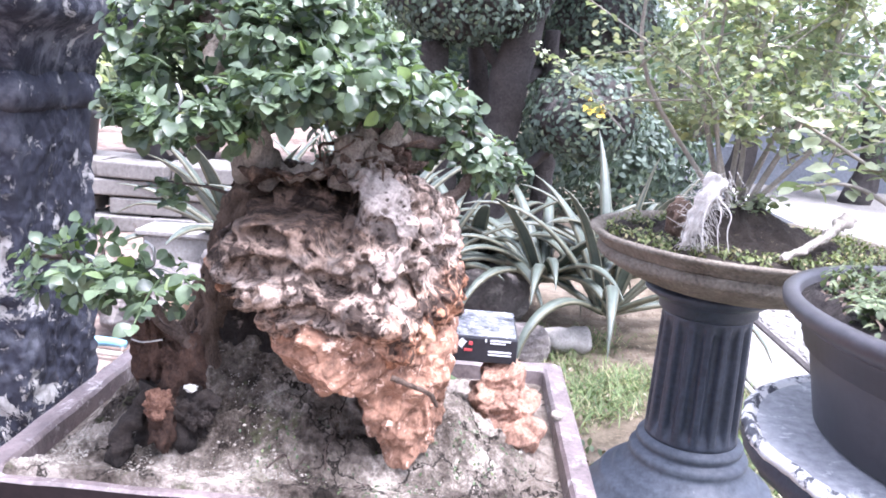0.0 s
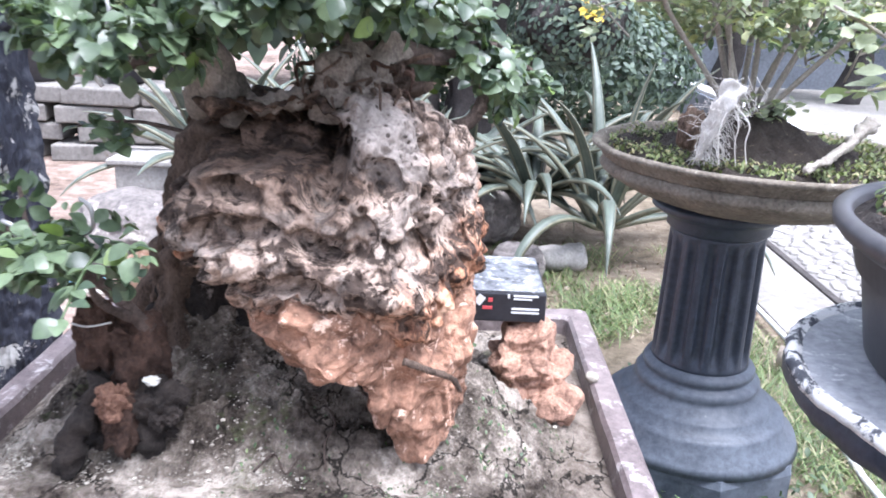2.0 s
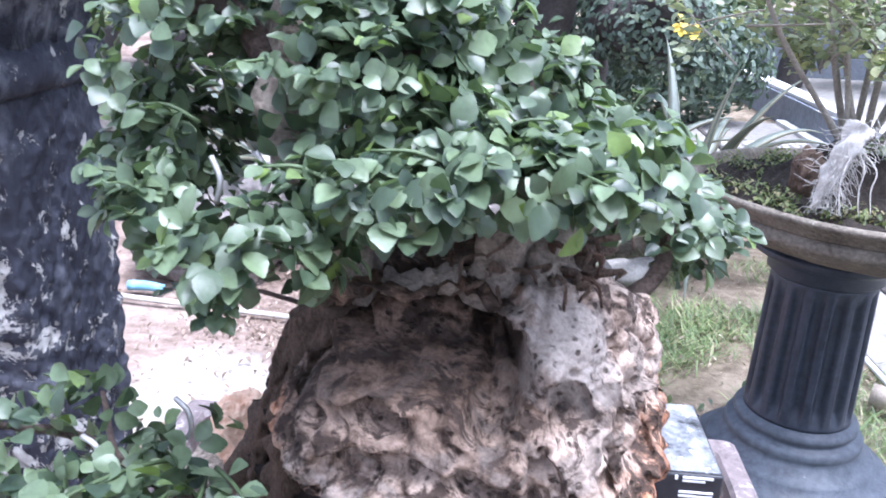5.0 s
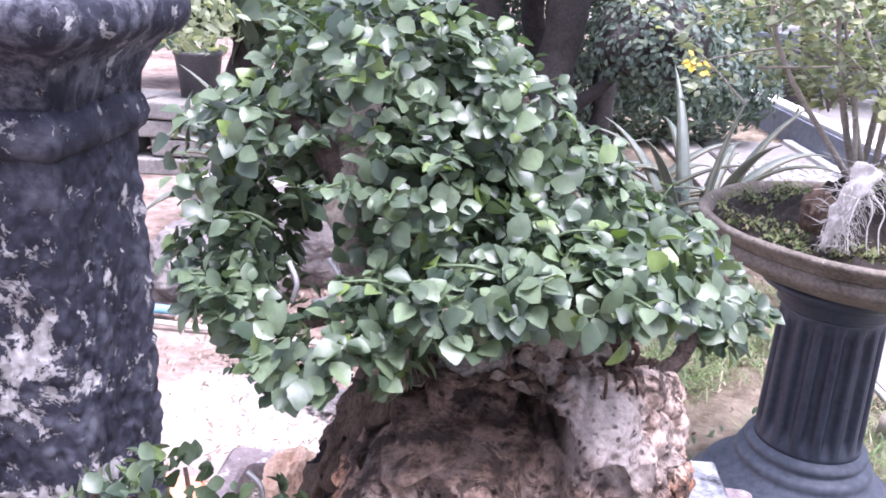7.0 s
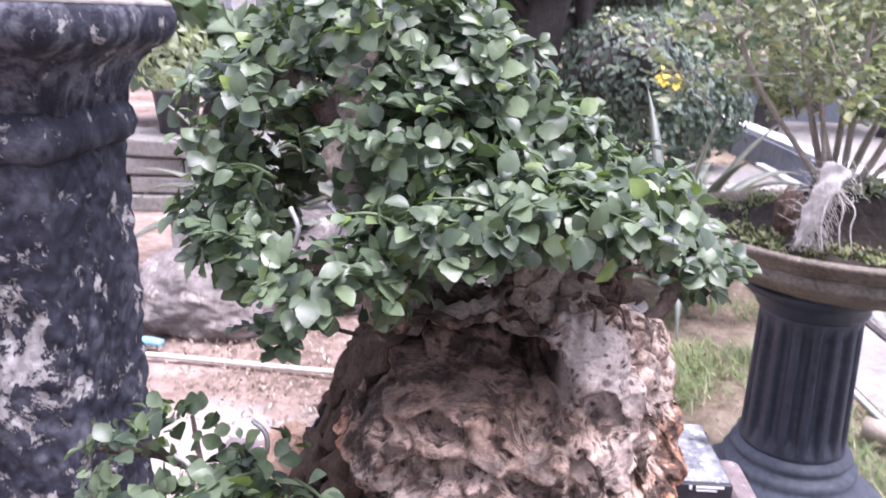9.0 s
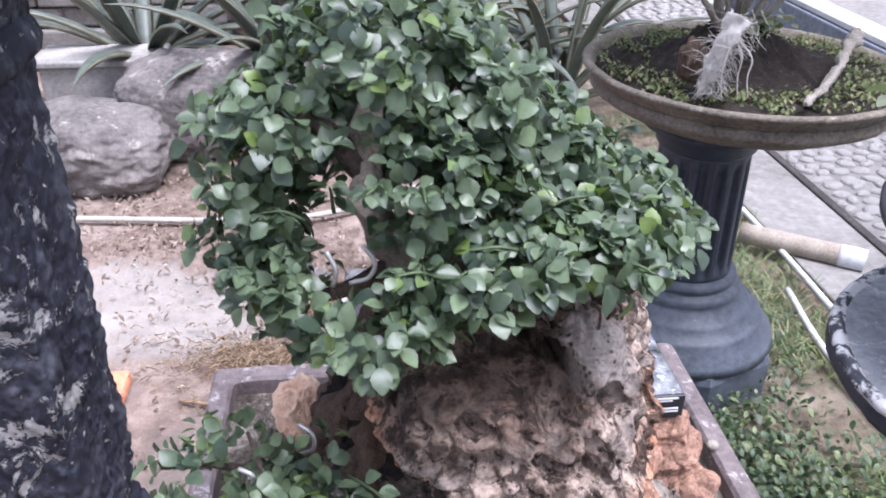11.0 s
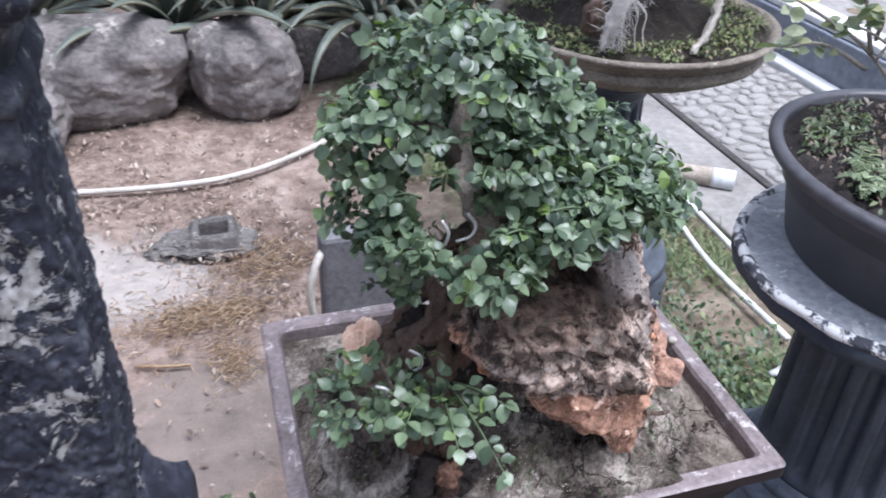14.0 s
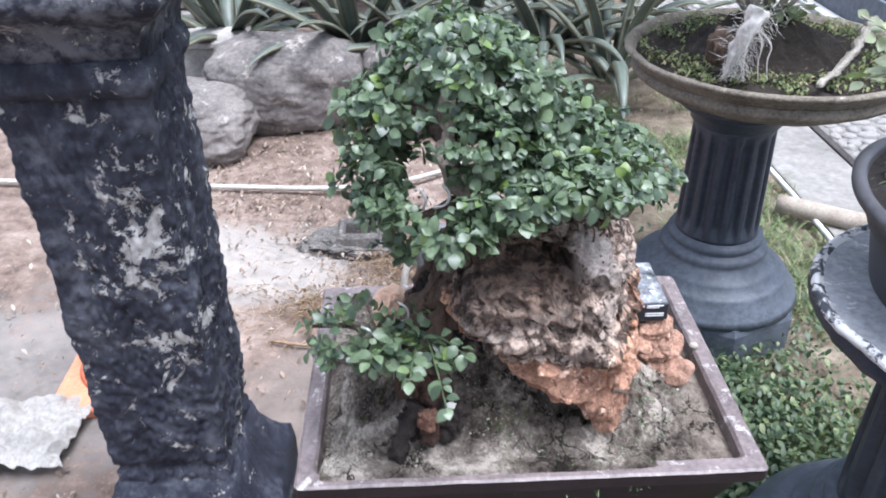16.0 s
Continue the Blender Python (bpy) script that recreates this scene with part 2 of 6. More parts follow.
def ground_material():
    """Bare brown earth, paler and litter-strewn in places, mossy turf towards the path."""
    m, nodes, links, bsdf = nodes_of("garden_earth")
    big = noisy(nodes, links, 1.6, 6, 0.6)
    mid = noisy(nodes, links, 14, 8, 0.7)
    fine = noisy(nodes, links, 110, 6, 0.75)
    soil = ramp(nodes, [(0.38, (0.075, 0.054, 0.042)), (0.5, (0.215, 0.16, 0.132)), (0.62, (0.37, 0.30, 0.255))])
    links.new(mixed(nodes, links, 0.5, big.outputs[0], mid.outputs[0]), soil.inputs[0])
    lit = ramp(nodes, [(0.60, (0.0,)), (0.66, (0.75,))])
    links.new(fine.outputs[0], lit.inputs[0])
    col = mixed(nodes, links, lit.outputs[0], soil.outputs[0], (0.46, 0.38, 0.28))
    # dusty concrete showing through the earth in two worn patches
    wide = noisy(nodes, links, 4.5, 7, 0.65, distort=0.5)
    tcp = nodes.new("ShaderNodeTexCoord")
    for at, scl, tone in (((-0.66, 1.83, 0), (2.6, 4.4, 0), (0.46, 0.42, 0.38)), ((-0.42, 1.30, 0), (3.6, 4.2, 0), (0.27, 0.225, 0.195)), ((-1.15, 1.35, 0), (2.2, 2.6, 0), (0.34, 0.31, 0.285))):
        off = nodes.new("ShaderNodeVectorMath")
        off.operation = "SUBTRACT"
        links.new(tcp.outputs["Object"], off.inputs[0])
        off.inputs[1].default_value = at
        sc_ = nodes.new("ShaderNodeVectorMath")
        sc_.operation = "MULTIPLY"
        links.new(off.outputs[0], sc_.inputs[0])
        sc_.inputs[1].default_value = scl
        ll = nodes.new("ShaderNodeVectorMath")
        ll.operation = "LENGTH"
        links.new(sc_.outputs[0], ll.inputs[0])
        wob = nodes.new("ShaderNodeMath")
        wob.operation = "MULTIPLY_ADD"
        links.new(mixed(nodes, links, 0.55, wide.outputs[0], mid.outputs[0]), wob.inputs[0])
        wob.inputs[1].default_value = 3.2
        links.new(ll.outputs["Value"], wob.inputs[2])
        mk = nodes.new("ShaderNodeMapRange")
        mk.inputs[1].default_value, mk.inputs[2].default_value = 2.2, 2.6
        mk.inputs[3].default_value, mk.inputs[4].default_value = 0.9, 0.0
        links.new(wob.outputs[0], mk.inputs[0])
        mot = ramp(nodes, [(0.35, tuple(0.55 * c for c in tone)), (0.65, tone)])
        links.new(mixed(nodes, links, 0.4, big.outputs[0], mid.outputs[0]), mot.inputs[0])
        col = mixed(nodes, links, mk.outputs[0], col, mot.outputs[0])
    turf = ramp(nodes, [(0.35, (0.075, 0.075, 0.038)), (0.65, (0.20, 0.195, 0.105))])
    links.new(mid.outputs[0], turf.inputs[0])
    tc = nodes.new("ShaderNodeTexCoord")
    sep = nodes.new("ShaderNodeSeparateXYZ")
    links.new(tc.outputs["Object"], sep.inputs[0])
    jag = nodes.new("ShaderNodeMath")
    jag.operation = "MULTIPLY_ADD"
    links.new(mid.outputs[0], jag.inputs[0])
    jag.inputs[1].default_value = 0.9
    links.new(sep.outputs[0], jag.inputs[2])
    band = nodes.new("ShaderNodeMapRange")
    band.inputs[1].default_value, band.inputs[2].default_value = 0.45, 0.75
    links.new(jag.outputs[0], band.inputs[0])
    half = nodes.new("ShaderNodeMath")
    half.operation = "MULTIPLY"
    half.inputs[1].default_value = 0.35
    links.new(band.outputs[0], half.inputs[0])
    col = mixed(nodes, links, half.outputs[0], col, turf.outputs[0])
    links.new(col, bsdf.inputs["Base Color"])
    bsdf.inputs["Roughness"].default_value = 0.95
    bsdf.inputs["Specular IOR Level"].default_value = 0.15
    hm = nodes.new("ShaderNodeMath")
    hm.operation = "ADD"
    links.new(mid.outputs[0], hm.inputs[0])
    links.new(fine.outputs[0], hm.inputs[1])
    bumped(nodes, links, bsdf, hm.outputs[0], 0.7, 0.012)
    return m


def soil_material():
    """Crusted tray soil: blotches of damp dark earth, pale dry crust in crumbs, a little moss."""
    m, nodes, links, bsdf = nodes_of("crusted_tray_soil")
    blot = noisy(nodes, links, 19, 4, 0.55, distort=0.5)
    mid = noisy(nodes, links, 75, 8, 0.7, distort=0.3)
    fine = noisy(nodes, links, 290, 5, 0.7)
    mix = mixed(nodes, links, 0.48, blot.outputs[0], mixed(nodes, links, 0.42, mid.outputs[0], fine.outputs[0]))
    r = ramp(nodes, [(0.39, (0.026, 0.020, 0.016)), (0.455, (0.122, 0.100, 0.082)), (0.515, (0.250, 0.212, 0.177)), (0.575, (0.56, 0.49, 0.42))])
    links.new(mix, r.inputs[0])
    moss = noisy(nodes, links, 22, 7, 0.7, distort=0.4)
    mr = ramp(nodes, [(0.585, (0.0,)), (0.64, (0.55,))])
    links.new(moss.outputs[0], mr.inputs[0])
    # drying cracks in patches of the crust
    tc = nodes.new("ShaderNodeTexCoord")
    bent = mixed(nodes, links, 0.03, tc.outputs["Object"], noisy(nodes, links, 60, 4, 0.6).outputs["Color"])
    vor = nodes.new("ShaderNodeTexVoronoi")
    vor.feature = "DISTANCE_TO_EDGE"
    vor.inputs["Scale"].default_value = 26
    links.new(bent, vor.inputs["Vector"])
    cr = ramp(nodes, [(0.010, (0.9,)), (0.035, (0.0,))])
    links.new(vor.outputs["Distance"], cr.inputs[0])
    where = ramp(nodes, [(0.47, (0.0,)), (0.53, (1.0,))])
    links.new(noisy(nodes, links, 14, 3, 0.5).outputs[0], where.inputs[0])
    crack = mixed(nodes, links, 1.0, cr.outputs[0], where.outputs[0], "MULTIPLY")
    # smooth beige silt washed into one long side of the tray
    sep = nodes.new("ShaderNodeSeparateXYZ")
    links.new(tc.outputs["Object"], sep.inputs[0])
    edge = nodes.new("ShaderNodeMath")
    edge.operation = "MULTIPLY_ADD"
    links.new(mixed(nodes, links, 0.6, blot.outputs[0], mid.outputs[0]), edge.inputs[0])
    edge.inputs[1].default_value = 0.09
    links.new(sep.outputs[0], edge.inputs[2])
    wash = nodes.new("ShaderNodeMapRange")
    wash.inputs[1].default_value, wash.inputs[2].default_value, wash.inputs[4].default_value = 0.082, 0.104, 0.85
    links.new(edge.outputs[0], wash.inputs[0])
    silt = ramp(nodes, [(0.40, (0.19, 0.155, 0.125)), (0.60, (0.36, 0.305, 0.255))])
    links.new(mid.outputs[0], silt.inputs[0])
    crust = mixed(nodes, links, wash.outputs[0], r.outputs[0], silt.outputs[0])
    damp = mixed(nodes, links, mr.outputs[0], crust, (0.10, 0.115, 0.05))
    links.new(mixed(nodes, links, crack, damp, (0.012, 0.010, 0.008)), bsdf.inputs["Base Color"])
    bsdf.inputs["Roughness"].default_value = 0.95
    bsdf.inputs["Specular IOR Level"].default_value = 0.15
    hm = nodes.new("ShaderNodeMath")
    hm.operation = "ADD"
    links.new(mid.outputs[0], hm.inputs[0])
    links.new(fine.outputs[0], hm.inputs[1])
    bumped(nodes, links, bsdf, hm.outputs[0], 1.0, 0.008)
    return m


def striped_leaf(name):
    """Agave: grey-green with cream margins; the mesh's UV runs across (u) and along (v) the leaf."""
    m, nodes, links, bsdf = nodes_of(name)
    uv = nodes.new("ShaderNodeUVMap")
    sep = nodes.new("ShaderNodeSeparateXYZ")
    links.new(uv.outputs[0], sep.inputs[0])
    r = ramp(nodes, [(0.0, (0.25, 0.24, 0.17)), (0.11, (0.23, 0.222, 0.155)), (0.17, (0.065, 0.085, 0.065)), (0.32, (0.115, 0.135, 0.108)), (0.5, (0.09, 0.112, 0.09)), (0.68, (0.115, 0.135, 0.108)), (0.83, (0.065, 0.085, 0.065)), (0.89, (0.23, 0.222, 0.155)), (1.0, (0.25, 0.24, 0.17))])
    links.new(sep.outputs[0], r.inputs[0])
    n = noisy(nodes, links, 25, 6, 0.6)
    v = ramp(nodes, [(0.3, (0.65, 0.65, 0.65)), (0.7, (1.1, 1.1, 1.1))])
    links.new(n.outputs[0], v.inputs[0])
    links.new(mixed(nodes, links, 1.0, r.outputs[0], v.outputs[0], "MULTIPLY"), bsdf.inputs["Base Color"])
    bsdf.inputs["Roughness"].default_value = 0.5
    return m


ROCK = rock_material()
PAINT = lichen_paint()
PAINT_WORN = lichen_paint("rubbed_capital_paint", 0.035)
EARTH = ground_material()
AGAVE = striped_leaf("striped_agave_leaf")
LEAF_ONE = leaf_material("waxy_leaf_single", (0.034, 0.056, 0.035), (0.150, 0.204, 0.114), False, (0.155, 0.225, 0.06), 0.04, 0.38, through_light=0.26)
LEAF_MANY = leaf_material("waxy_leaf_joined", (0.032, 0.054, 0.034), (0.148, 0.202, 0.112), True, (0.155, 0.225, 0.06), 0.04, 0.38, through_light=0.26)
LEAF_PALE = leaf_material("pale_shrub_leaf", (0.17, 0.205, 0.125), (0.42, 0.455, 0.315), True, (0.47, 0.47, 0.26), 0.12, 0.45, 90, 0.35)
LEAF_TOPIARY = leaf_material("dull_topiary_leaf", (0.055, 0.082, 0.062), (0.13, 0.175, 0.13), True, (0.2, 0.25, 0.16), 0.1, 0.58, 60)
LEAF_FAR = leaf_material("far_tree_leaf", (0.05, 0.08, 0.045), (0.12, 0.17, 0.09), True, (0.16, 0.2, 0.1), 0.1, 0.6, 8)
GRASS = leaf_material("grass_blade", (0.070, 0.112, 0.040), (0.19, 0.255, 0.090), True, (0.34, 0.31, 0.18), 0.15, 0.55, 60)
STRAW = leaf_material("dry_straw", (0.17, 0.105, 0.06), (0.40, 0.28, 0.175), True, (0.46, 0.36, 0.25), 0.2, 0.8, 60)
PETAL = surface("yellow_petal", (0.62, 0.45, 0.05), (0.80, 0.62, 0.12), 90, 0.6, 0.1, 0.001)
LITTER = leaf_material("fallen_leaf_litter", (0.12, 0.085, 0.066), (0.33, 0.25, 0.20), True, (0.46, 0.39, 0.33), 0.10, 0.85, 60)
MOSS = leaf_material("bowl_moss_leaf", (0.06, 0.085, 0.028), (0.20, 0.235, 0.085), True, (0.30, 0.26, 0.14), 0.15, 0.6, 80)
WEED = leaf_material("broad_weed_leaf", (0.035, 0.065, 0.03), (0.11, 0.155, 0.07), True, (0.18, 0.22, 0.09), 0.12, 0.5, 80)
FERN = leaf_material("ferny_weed_leaf", (0.07, 0.10, 0.05), (0.20, 0.245, 0.13), True, (0.28, 0.31, 0.18), 0.15, 0.5, 80)
BARK = surface("bonsai_bark", (0.030, 0.021, 0.017), (0.16, 0.12, 0.10), 60, 0.92, 1.0, 0.006)
ROOTBARK = surface("earthy_root_bark", (0.036, 0.025, 0.019), (0.245, 0.172, 0.130), 80, 0.95, 1.0, 0.008, stretch=(1.6, 1.6, 0.5))
TRUNK = surface("knobbly_grey_bark", (0.085, 0.068, 0.055), (0.44, 0.38, 0.32), 55, 0.92, 1.0, 0.006)
BARK_GREY = surface("grey_shrub_bark", (0.16, 0.142, 0.118), (0.38, 0.345, 0.295), 25, 0.85, 0.5, 0.004)
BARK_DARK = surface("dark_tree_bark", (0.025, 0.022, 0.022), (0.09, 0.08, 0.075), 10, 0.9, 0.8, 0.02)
STUMP = surface("rotten_brown_wood", (0.014, 0.008, 0.006), (0.122, 0.070, 0.050), 60, 0.94, 1.0, 0.007, speck=(0.24, 0.135, 0.09), speck_at=0.66)
# near-black tone for the stump's base, shelf and legs
BLACKWOOD = surface("near_black_wood", (0.006, 0.005, 0.005), (0.060, 0.047, 0.040), 70, 0.94, 1.0, 0.006)
RAWWOOD = surface("raw_orange_wood", (0.05, 0.024, 0.017), (0.31, 0.17, 0.115), 70, 0.92, 1.0, 0.005)
RAWSTONE = surface("raw_orange_stone", (0.075, 0.038, 0.027), (0.52, 0.315, 0.225), 45, 0.9, 0.8, 0.004, speck=(0.66, 0.46, 0.35), speck_at=0.64)
SOIL = soil_material()
POTSOIL = surface("black_pot_soil", (0.007, 0.006, 0.006), (0.060, 0.050, 0.046), 34, 0.95, 1.0, 0.012, speck=(0.25, 0.205, 0.18), speck_at=0.61)
GRIT = surface("pale_grit", (0.15, 0.13, 0.105), (0.46, 0.42, 0.36), 60, 0.9, 0.5, 0.002)
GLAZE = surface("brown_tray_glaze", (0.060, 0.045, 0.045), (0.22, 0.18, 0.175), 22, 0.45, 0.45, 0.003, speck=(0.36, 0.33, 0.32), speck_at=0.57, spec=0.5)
# the tray's glaze without the rim's dust, darkened to paint its sides in shade
GLAZE_SHADED = surface("shaded_brown_tray_glaze", (0.007, 0.005, 0.006), (0.022, 0.015, 0.016), 22, 0.6, 0.3, 0.002, spec=0.2)
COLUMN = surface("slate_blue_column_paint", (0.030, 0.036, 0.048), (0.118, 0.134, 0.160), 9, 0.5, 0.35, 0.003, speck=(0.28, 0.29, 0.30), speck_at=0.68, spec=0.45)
BOWL = surface("weathered_concrete_bowl", (0.060, 0.050, 0.038), (0.27, 0.235, 0.19), 18, 0.85, 0.9, 0.006, speck=(0.40, 0.37, 0.31), speck_at=0.62)
BLACKPOT = surface("grey_black_plastic_pot", (0.028, 0.026, 0.03), (0.075, 0.072, 0.08), 10, 0.42, 0.12, 0.002, spec=0.5)
DISHTOP = surface("chipped_dish_paint", (0.20, 0.205, 0.215), (0.46, 0.465, 0.475), 12, 0.65, 0.6, 0.004, speck=(0.60, 0.60, 0.59), speck_at=0.58)
BOULDER = surface("river_boulder", (0.050, 0.045, 0.046), (0.255, 0.228, 0.210), 4.5, 0.88, 0.9, 0.012, fine=12.0, speck=(0.33, 0.30, 0.27), speck_at=0.57)
CONCRETE = surface("worn_concrete", (0.12, 0.112, 0.103), (0.28, 0.265, 0.245), 3.5, 0.9, 0.4, 0.006, speck=(0.14, 0.11, 0.09), speck_at=0.64)
PALECRETE = surface("pale_dusty_concrete", (0.11, 0.102, 0.093), (0.26, 0.245, 0.225), 7, 0.92, 0.5, 0.006, speck=(0.14, 0.115, 0.095), speck_at=0.62)
COBBLE = surface("river_pebble", (0.12, 0.115, 0.108), (0.42, 0.40, 0.375), 26, 0.85, 0.8, 0.004)
MORTAR = surface("grey_mortar", (0.105, 0.098, 0.092), (0.26, 0.247, 0.23), 20, 0.95, 0.7, 0.008)
PIPEDIRT = surface("earth_stained_pipe", (0.20, 0.16, 0.125), (0.42, 0.37, 0.31), 22, 0.8, 0.3, 0.003)
WHITEKERB = surface("white_kerb_paint", (0.42, 0.42, 0.41), (0.66, 0.66, 0.65), 6, 0.7, 0.25, 0.003)
WALLBLUE = surface("slate_wall_paint", (0.10, 0.115, 0.14), (0.24, 0.26, 0.30), 4, 0.75, 0.3, 0.004)
WHITEWALL = surface("far_white_plaster", (0.40, 0.40, 0.40), (0.58, 0.58, 0.575), 0.8, 0.9, 0.1, 0.01)
DARKGLASS = surface("dark_opening", (0.03, 0.03, 0.035), (0.07, 0.07, 0.08), 2, 0.3, 0.05, 0.002, spec=0.5)
WHITEPOT = surface("white_ceramic", (0.86, 0.84, 0.81), (0.93, 0.92, 0.90), 6, 0.35, 0.05, 0.002, spec=0.5)
HOSE = surface("dusty_hose", (0.27, 0.245, 0.21), (0.50, 0.47, 0.42), 20, 0.6, 0.15, 0.002)
PVC = surface("grey_pvc", (0.38, 0.39, 0.39), (0.62, 0.63, 0.63), 15, 0.55, 0.15, 0.002)
CONE = surface("orange_cone_rubber", (0.58, 0.19, 0.10), (0.82, 0.34, 0.20), 12, 0.65, 0.2, 0.002)
CLOTH = surface("dirty_white_cloth", (0.20, 0.185, 0.17), (0.42, 0.40, 0.37), 14, 0.9, 0.5, 0.004)
SLATE = surface("slate_slab", (0.060, 0.058, 0.063), (0.175, 0.170, 0.176), 12, 0.8, 0.6, 0.005)
SOCKET = surface("dusty_grey_stone", (0.055, 0.050, 0.048), (0.20, 0.185, 0.172), 18, 0.9, 1.0, 0.012, speck=(0.30, 0.27, 0.235), speck_at=0.57)
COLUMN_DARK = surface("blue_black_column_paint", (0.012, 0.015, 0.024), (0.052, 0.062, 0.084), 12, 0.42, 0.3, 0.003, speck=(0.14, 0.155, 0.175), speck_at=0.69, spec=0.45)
CHIPPED = surface("flaked_lip_paint", (0.03, 0.032, 0.042), (0.10, 0.105, 0.12), 14, 0.75, 0.8, 0.006, speck=(0.74, 0.73, 0.71), speck_at=0.465)
WIRE = surface("aluminium_wire", (0.30, 0.29, 0.275), (0.52, 0.51, 0.49), 60, 0.45, 0.1, 0.001, metal=0.5)
ROOT = surface("bleached_root", (0.15, 0.125, 0.10), (0.52, 0.48, 0.42), 45, 0.9, 1.0, 0.006)
WEB = surface("white_root_threads", (0.38, 0.355, 0.32), (0.68, 0.655, 0.62), 60, 0.9, 0.5, 0.003)
PACK = surface("black_card", (0.010, 0.010, 0.013), (0.028, 0.028, 0.034), 25, 0.35, 0.1, 0.001, spec=0.4)
PRINT = surface("silver_print", (0.55, 0.55, 0.56), (0.7, 0.7, 0.71), 60, 0.4, 0.02, 0.001)
REDPRINT = surface("red_print", (0.4, 0.05, 0.06), (0.55, 0.1, 0.1), 60, 0.4, 0.02, 0.001)
# the pale tones and white specks paint reflections on the clear wrap
FOIL = surface("clear_wrap_painted_sheen", (0.014, 0.015, 0.018), (0.34, 0.35, 0.37), 45, 0.25, 0.8, 0.004, fine=2.0, speck=(0.66, 0.67, 0.69), speck_at=0.57, spec=0.5)
# raw orange stone with crevice shade and pale highlights painted into the tones
FOOT = surface("raw_orange_foot", (0.022, 0.010, 0.007), (0.56, 0.315, 0.210), 48, 0.9, 1.0, 0.006, fine=5.0, speck=(0.80, 0.57, 0.44), speck_at=0.57)
FUNGUS = surface("white_fungus", (0.34, 0.33, 0.30), (0.66, 0.65, 0.60), 120, 0.9, 0.6, 0.003)
PALESTONE = surface("pale_orange_stone", (0.70, 0.39, 0.25), (0.93, 0.74, 0.56), 34, 0.9, 0.6, 0.004)
BOWLSOIL = surface("brown_bowl_soil", (0.009, 0.007, 0.006), (0.066, 0.052, 0.042), 40, 0.95, 1.0, 0.012, speck=(0.22, 0.17, 0.12), speck_at=0.61)
BLUE = surface("faded_blue_plastic", (0.12, 0.28, 0.38), (0.25, 0.45, 0.55), 30, 0.5, 0.1, 0.001)


# ---- builders ----
ORIGIN = {}


def thing(name, at, label, category, group="", kind=""):
    ob = new(name)
    ob.location = at
    ob.empty_display_size = 0.05
    ORIGIN[ob] = Vector(at)
    return tagged(ob, label, category, group, kind)


def part(name, geo, material, parent=None, label="", smooth=True, uv=None):
    """One mesh object of (vertices, faces) in world places, under a thing or a part."""
    verts, faces = geo
    at = ORIGIN[parent] if parent else Vector((0, 0, 0))
    me = bpy.data.meshes.new(name)
    v = np.asarray(verts, float) - np.array(at)
    me.from_pydata(v.tolist(), [], [tuple(f) for f in faces])
    if uv is not None:
        layer = me.uv_layers.new(name="UVMap")
        idx = np.zeros(len(me.loops), int)
        me.loops.foreach_get("vertex_index", idx)
        layer.data.foreach_set("uv", np.asarray(uv, float)[idx].ravel())
    if smooth:
        me.polygons.foreach_set("use_smooth", [True] * len(me.polygons))
    me.materials.append(material)
    ob = new(name, me)
    if parent:
        ob.parent = parent
    ORIGIN[ob] = at
    if label:
        ob["label"] = label
    return ob


def structure(name, geo, material, label, category, smooth=True):
    return tagged(part(name, geo, material, None, "", smooth), label, category, "", "structure")


def joined(*geos):
    vs, fs, n = [], [], 0
    for v, f in geos:
        vs.append(np.asarray(v, float))
        fs += [tuple(i + n for i in q) for q in f]
        n += len(v)
    return np.concatenate(vs), fs


def box(x0, x1, y0, y1, z0, z1, bevel=0.004, turn=0.0, tilt=0.0):
    """A bevelled box, turned about its upright axis (degrees) and tilted about y."""
    bm = bmesh.new()
    bmesh.ops.create_cube(bm, size=1)
    c = Vector(((x0 + x1) / 2, (y0 + y1) / 2, (z0 + z1) / 2))
    m = Matrix.Translation(c) @ Matrix.Rotation(radians(turn), 4, "Z") @ Matrix.Rotation(radians(tilt), 4, "Y") @ Matrix.Diagonal((x1 - x0, y1 - y0, z1 - z0, 1))
    bmesh.ops.transform(bm, matrix=m, verts=bm.verts)
    if bevel:
        bmesh.ops.bevel(bm, geom=bm.edges[:], offset=bevel, segments=2, affect="EDGES", profile=0.5)
    bm.verts.index_update()
    out = [tuple(v.co) for v in bm.verts], [tuple(v.index for v in q.verts) for q in bm.faces]
    bm.free()
    return out


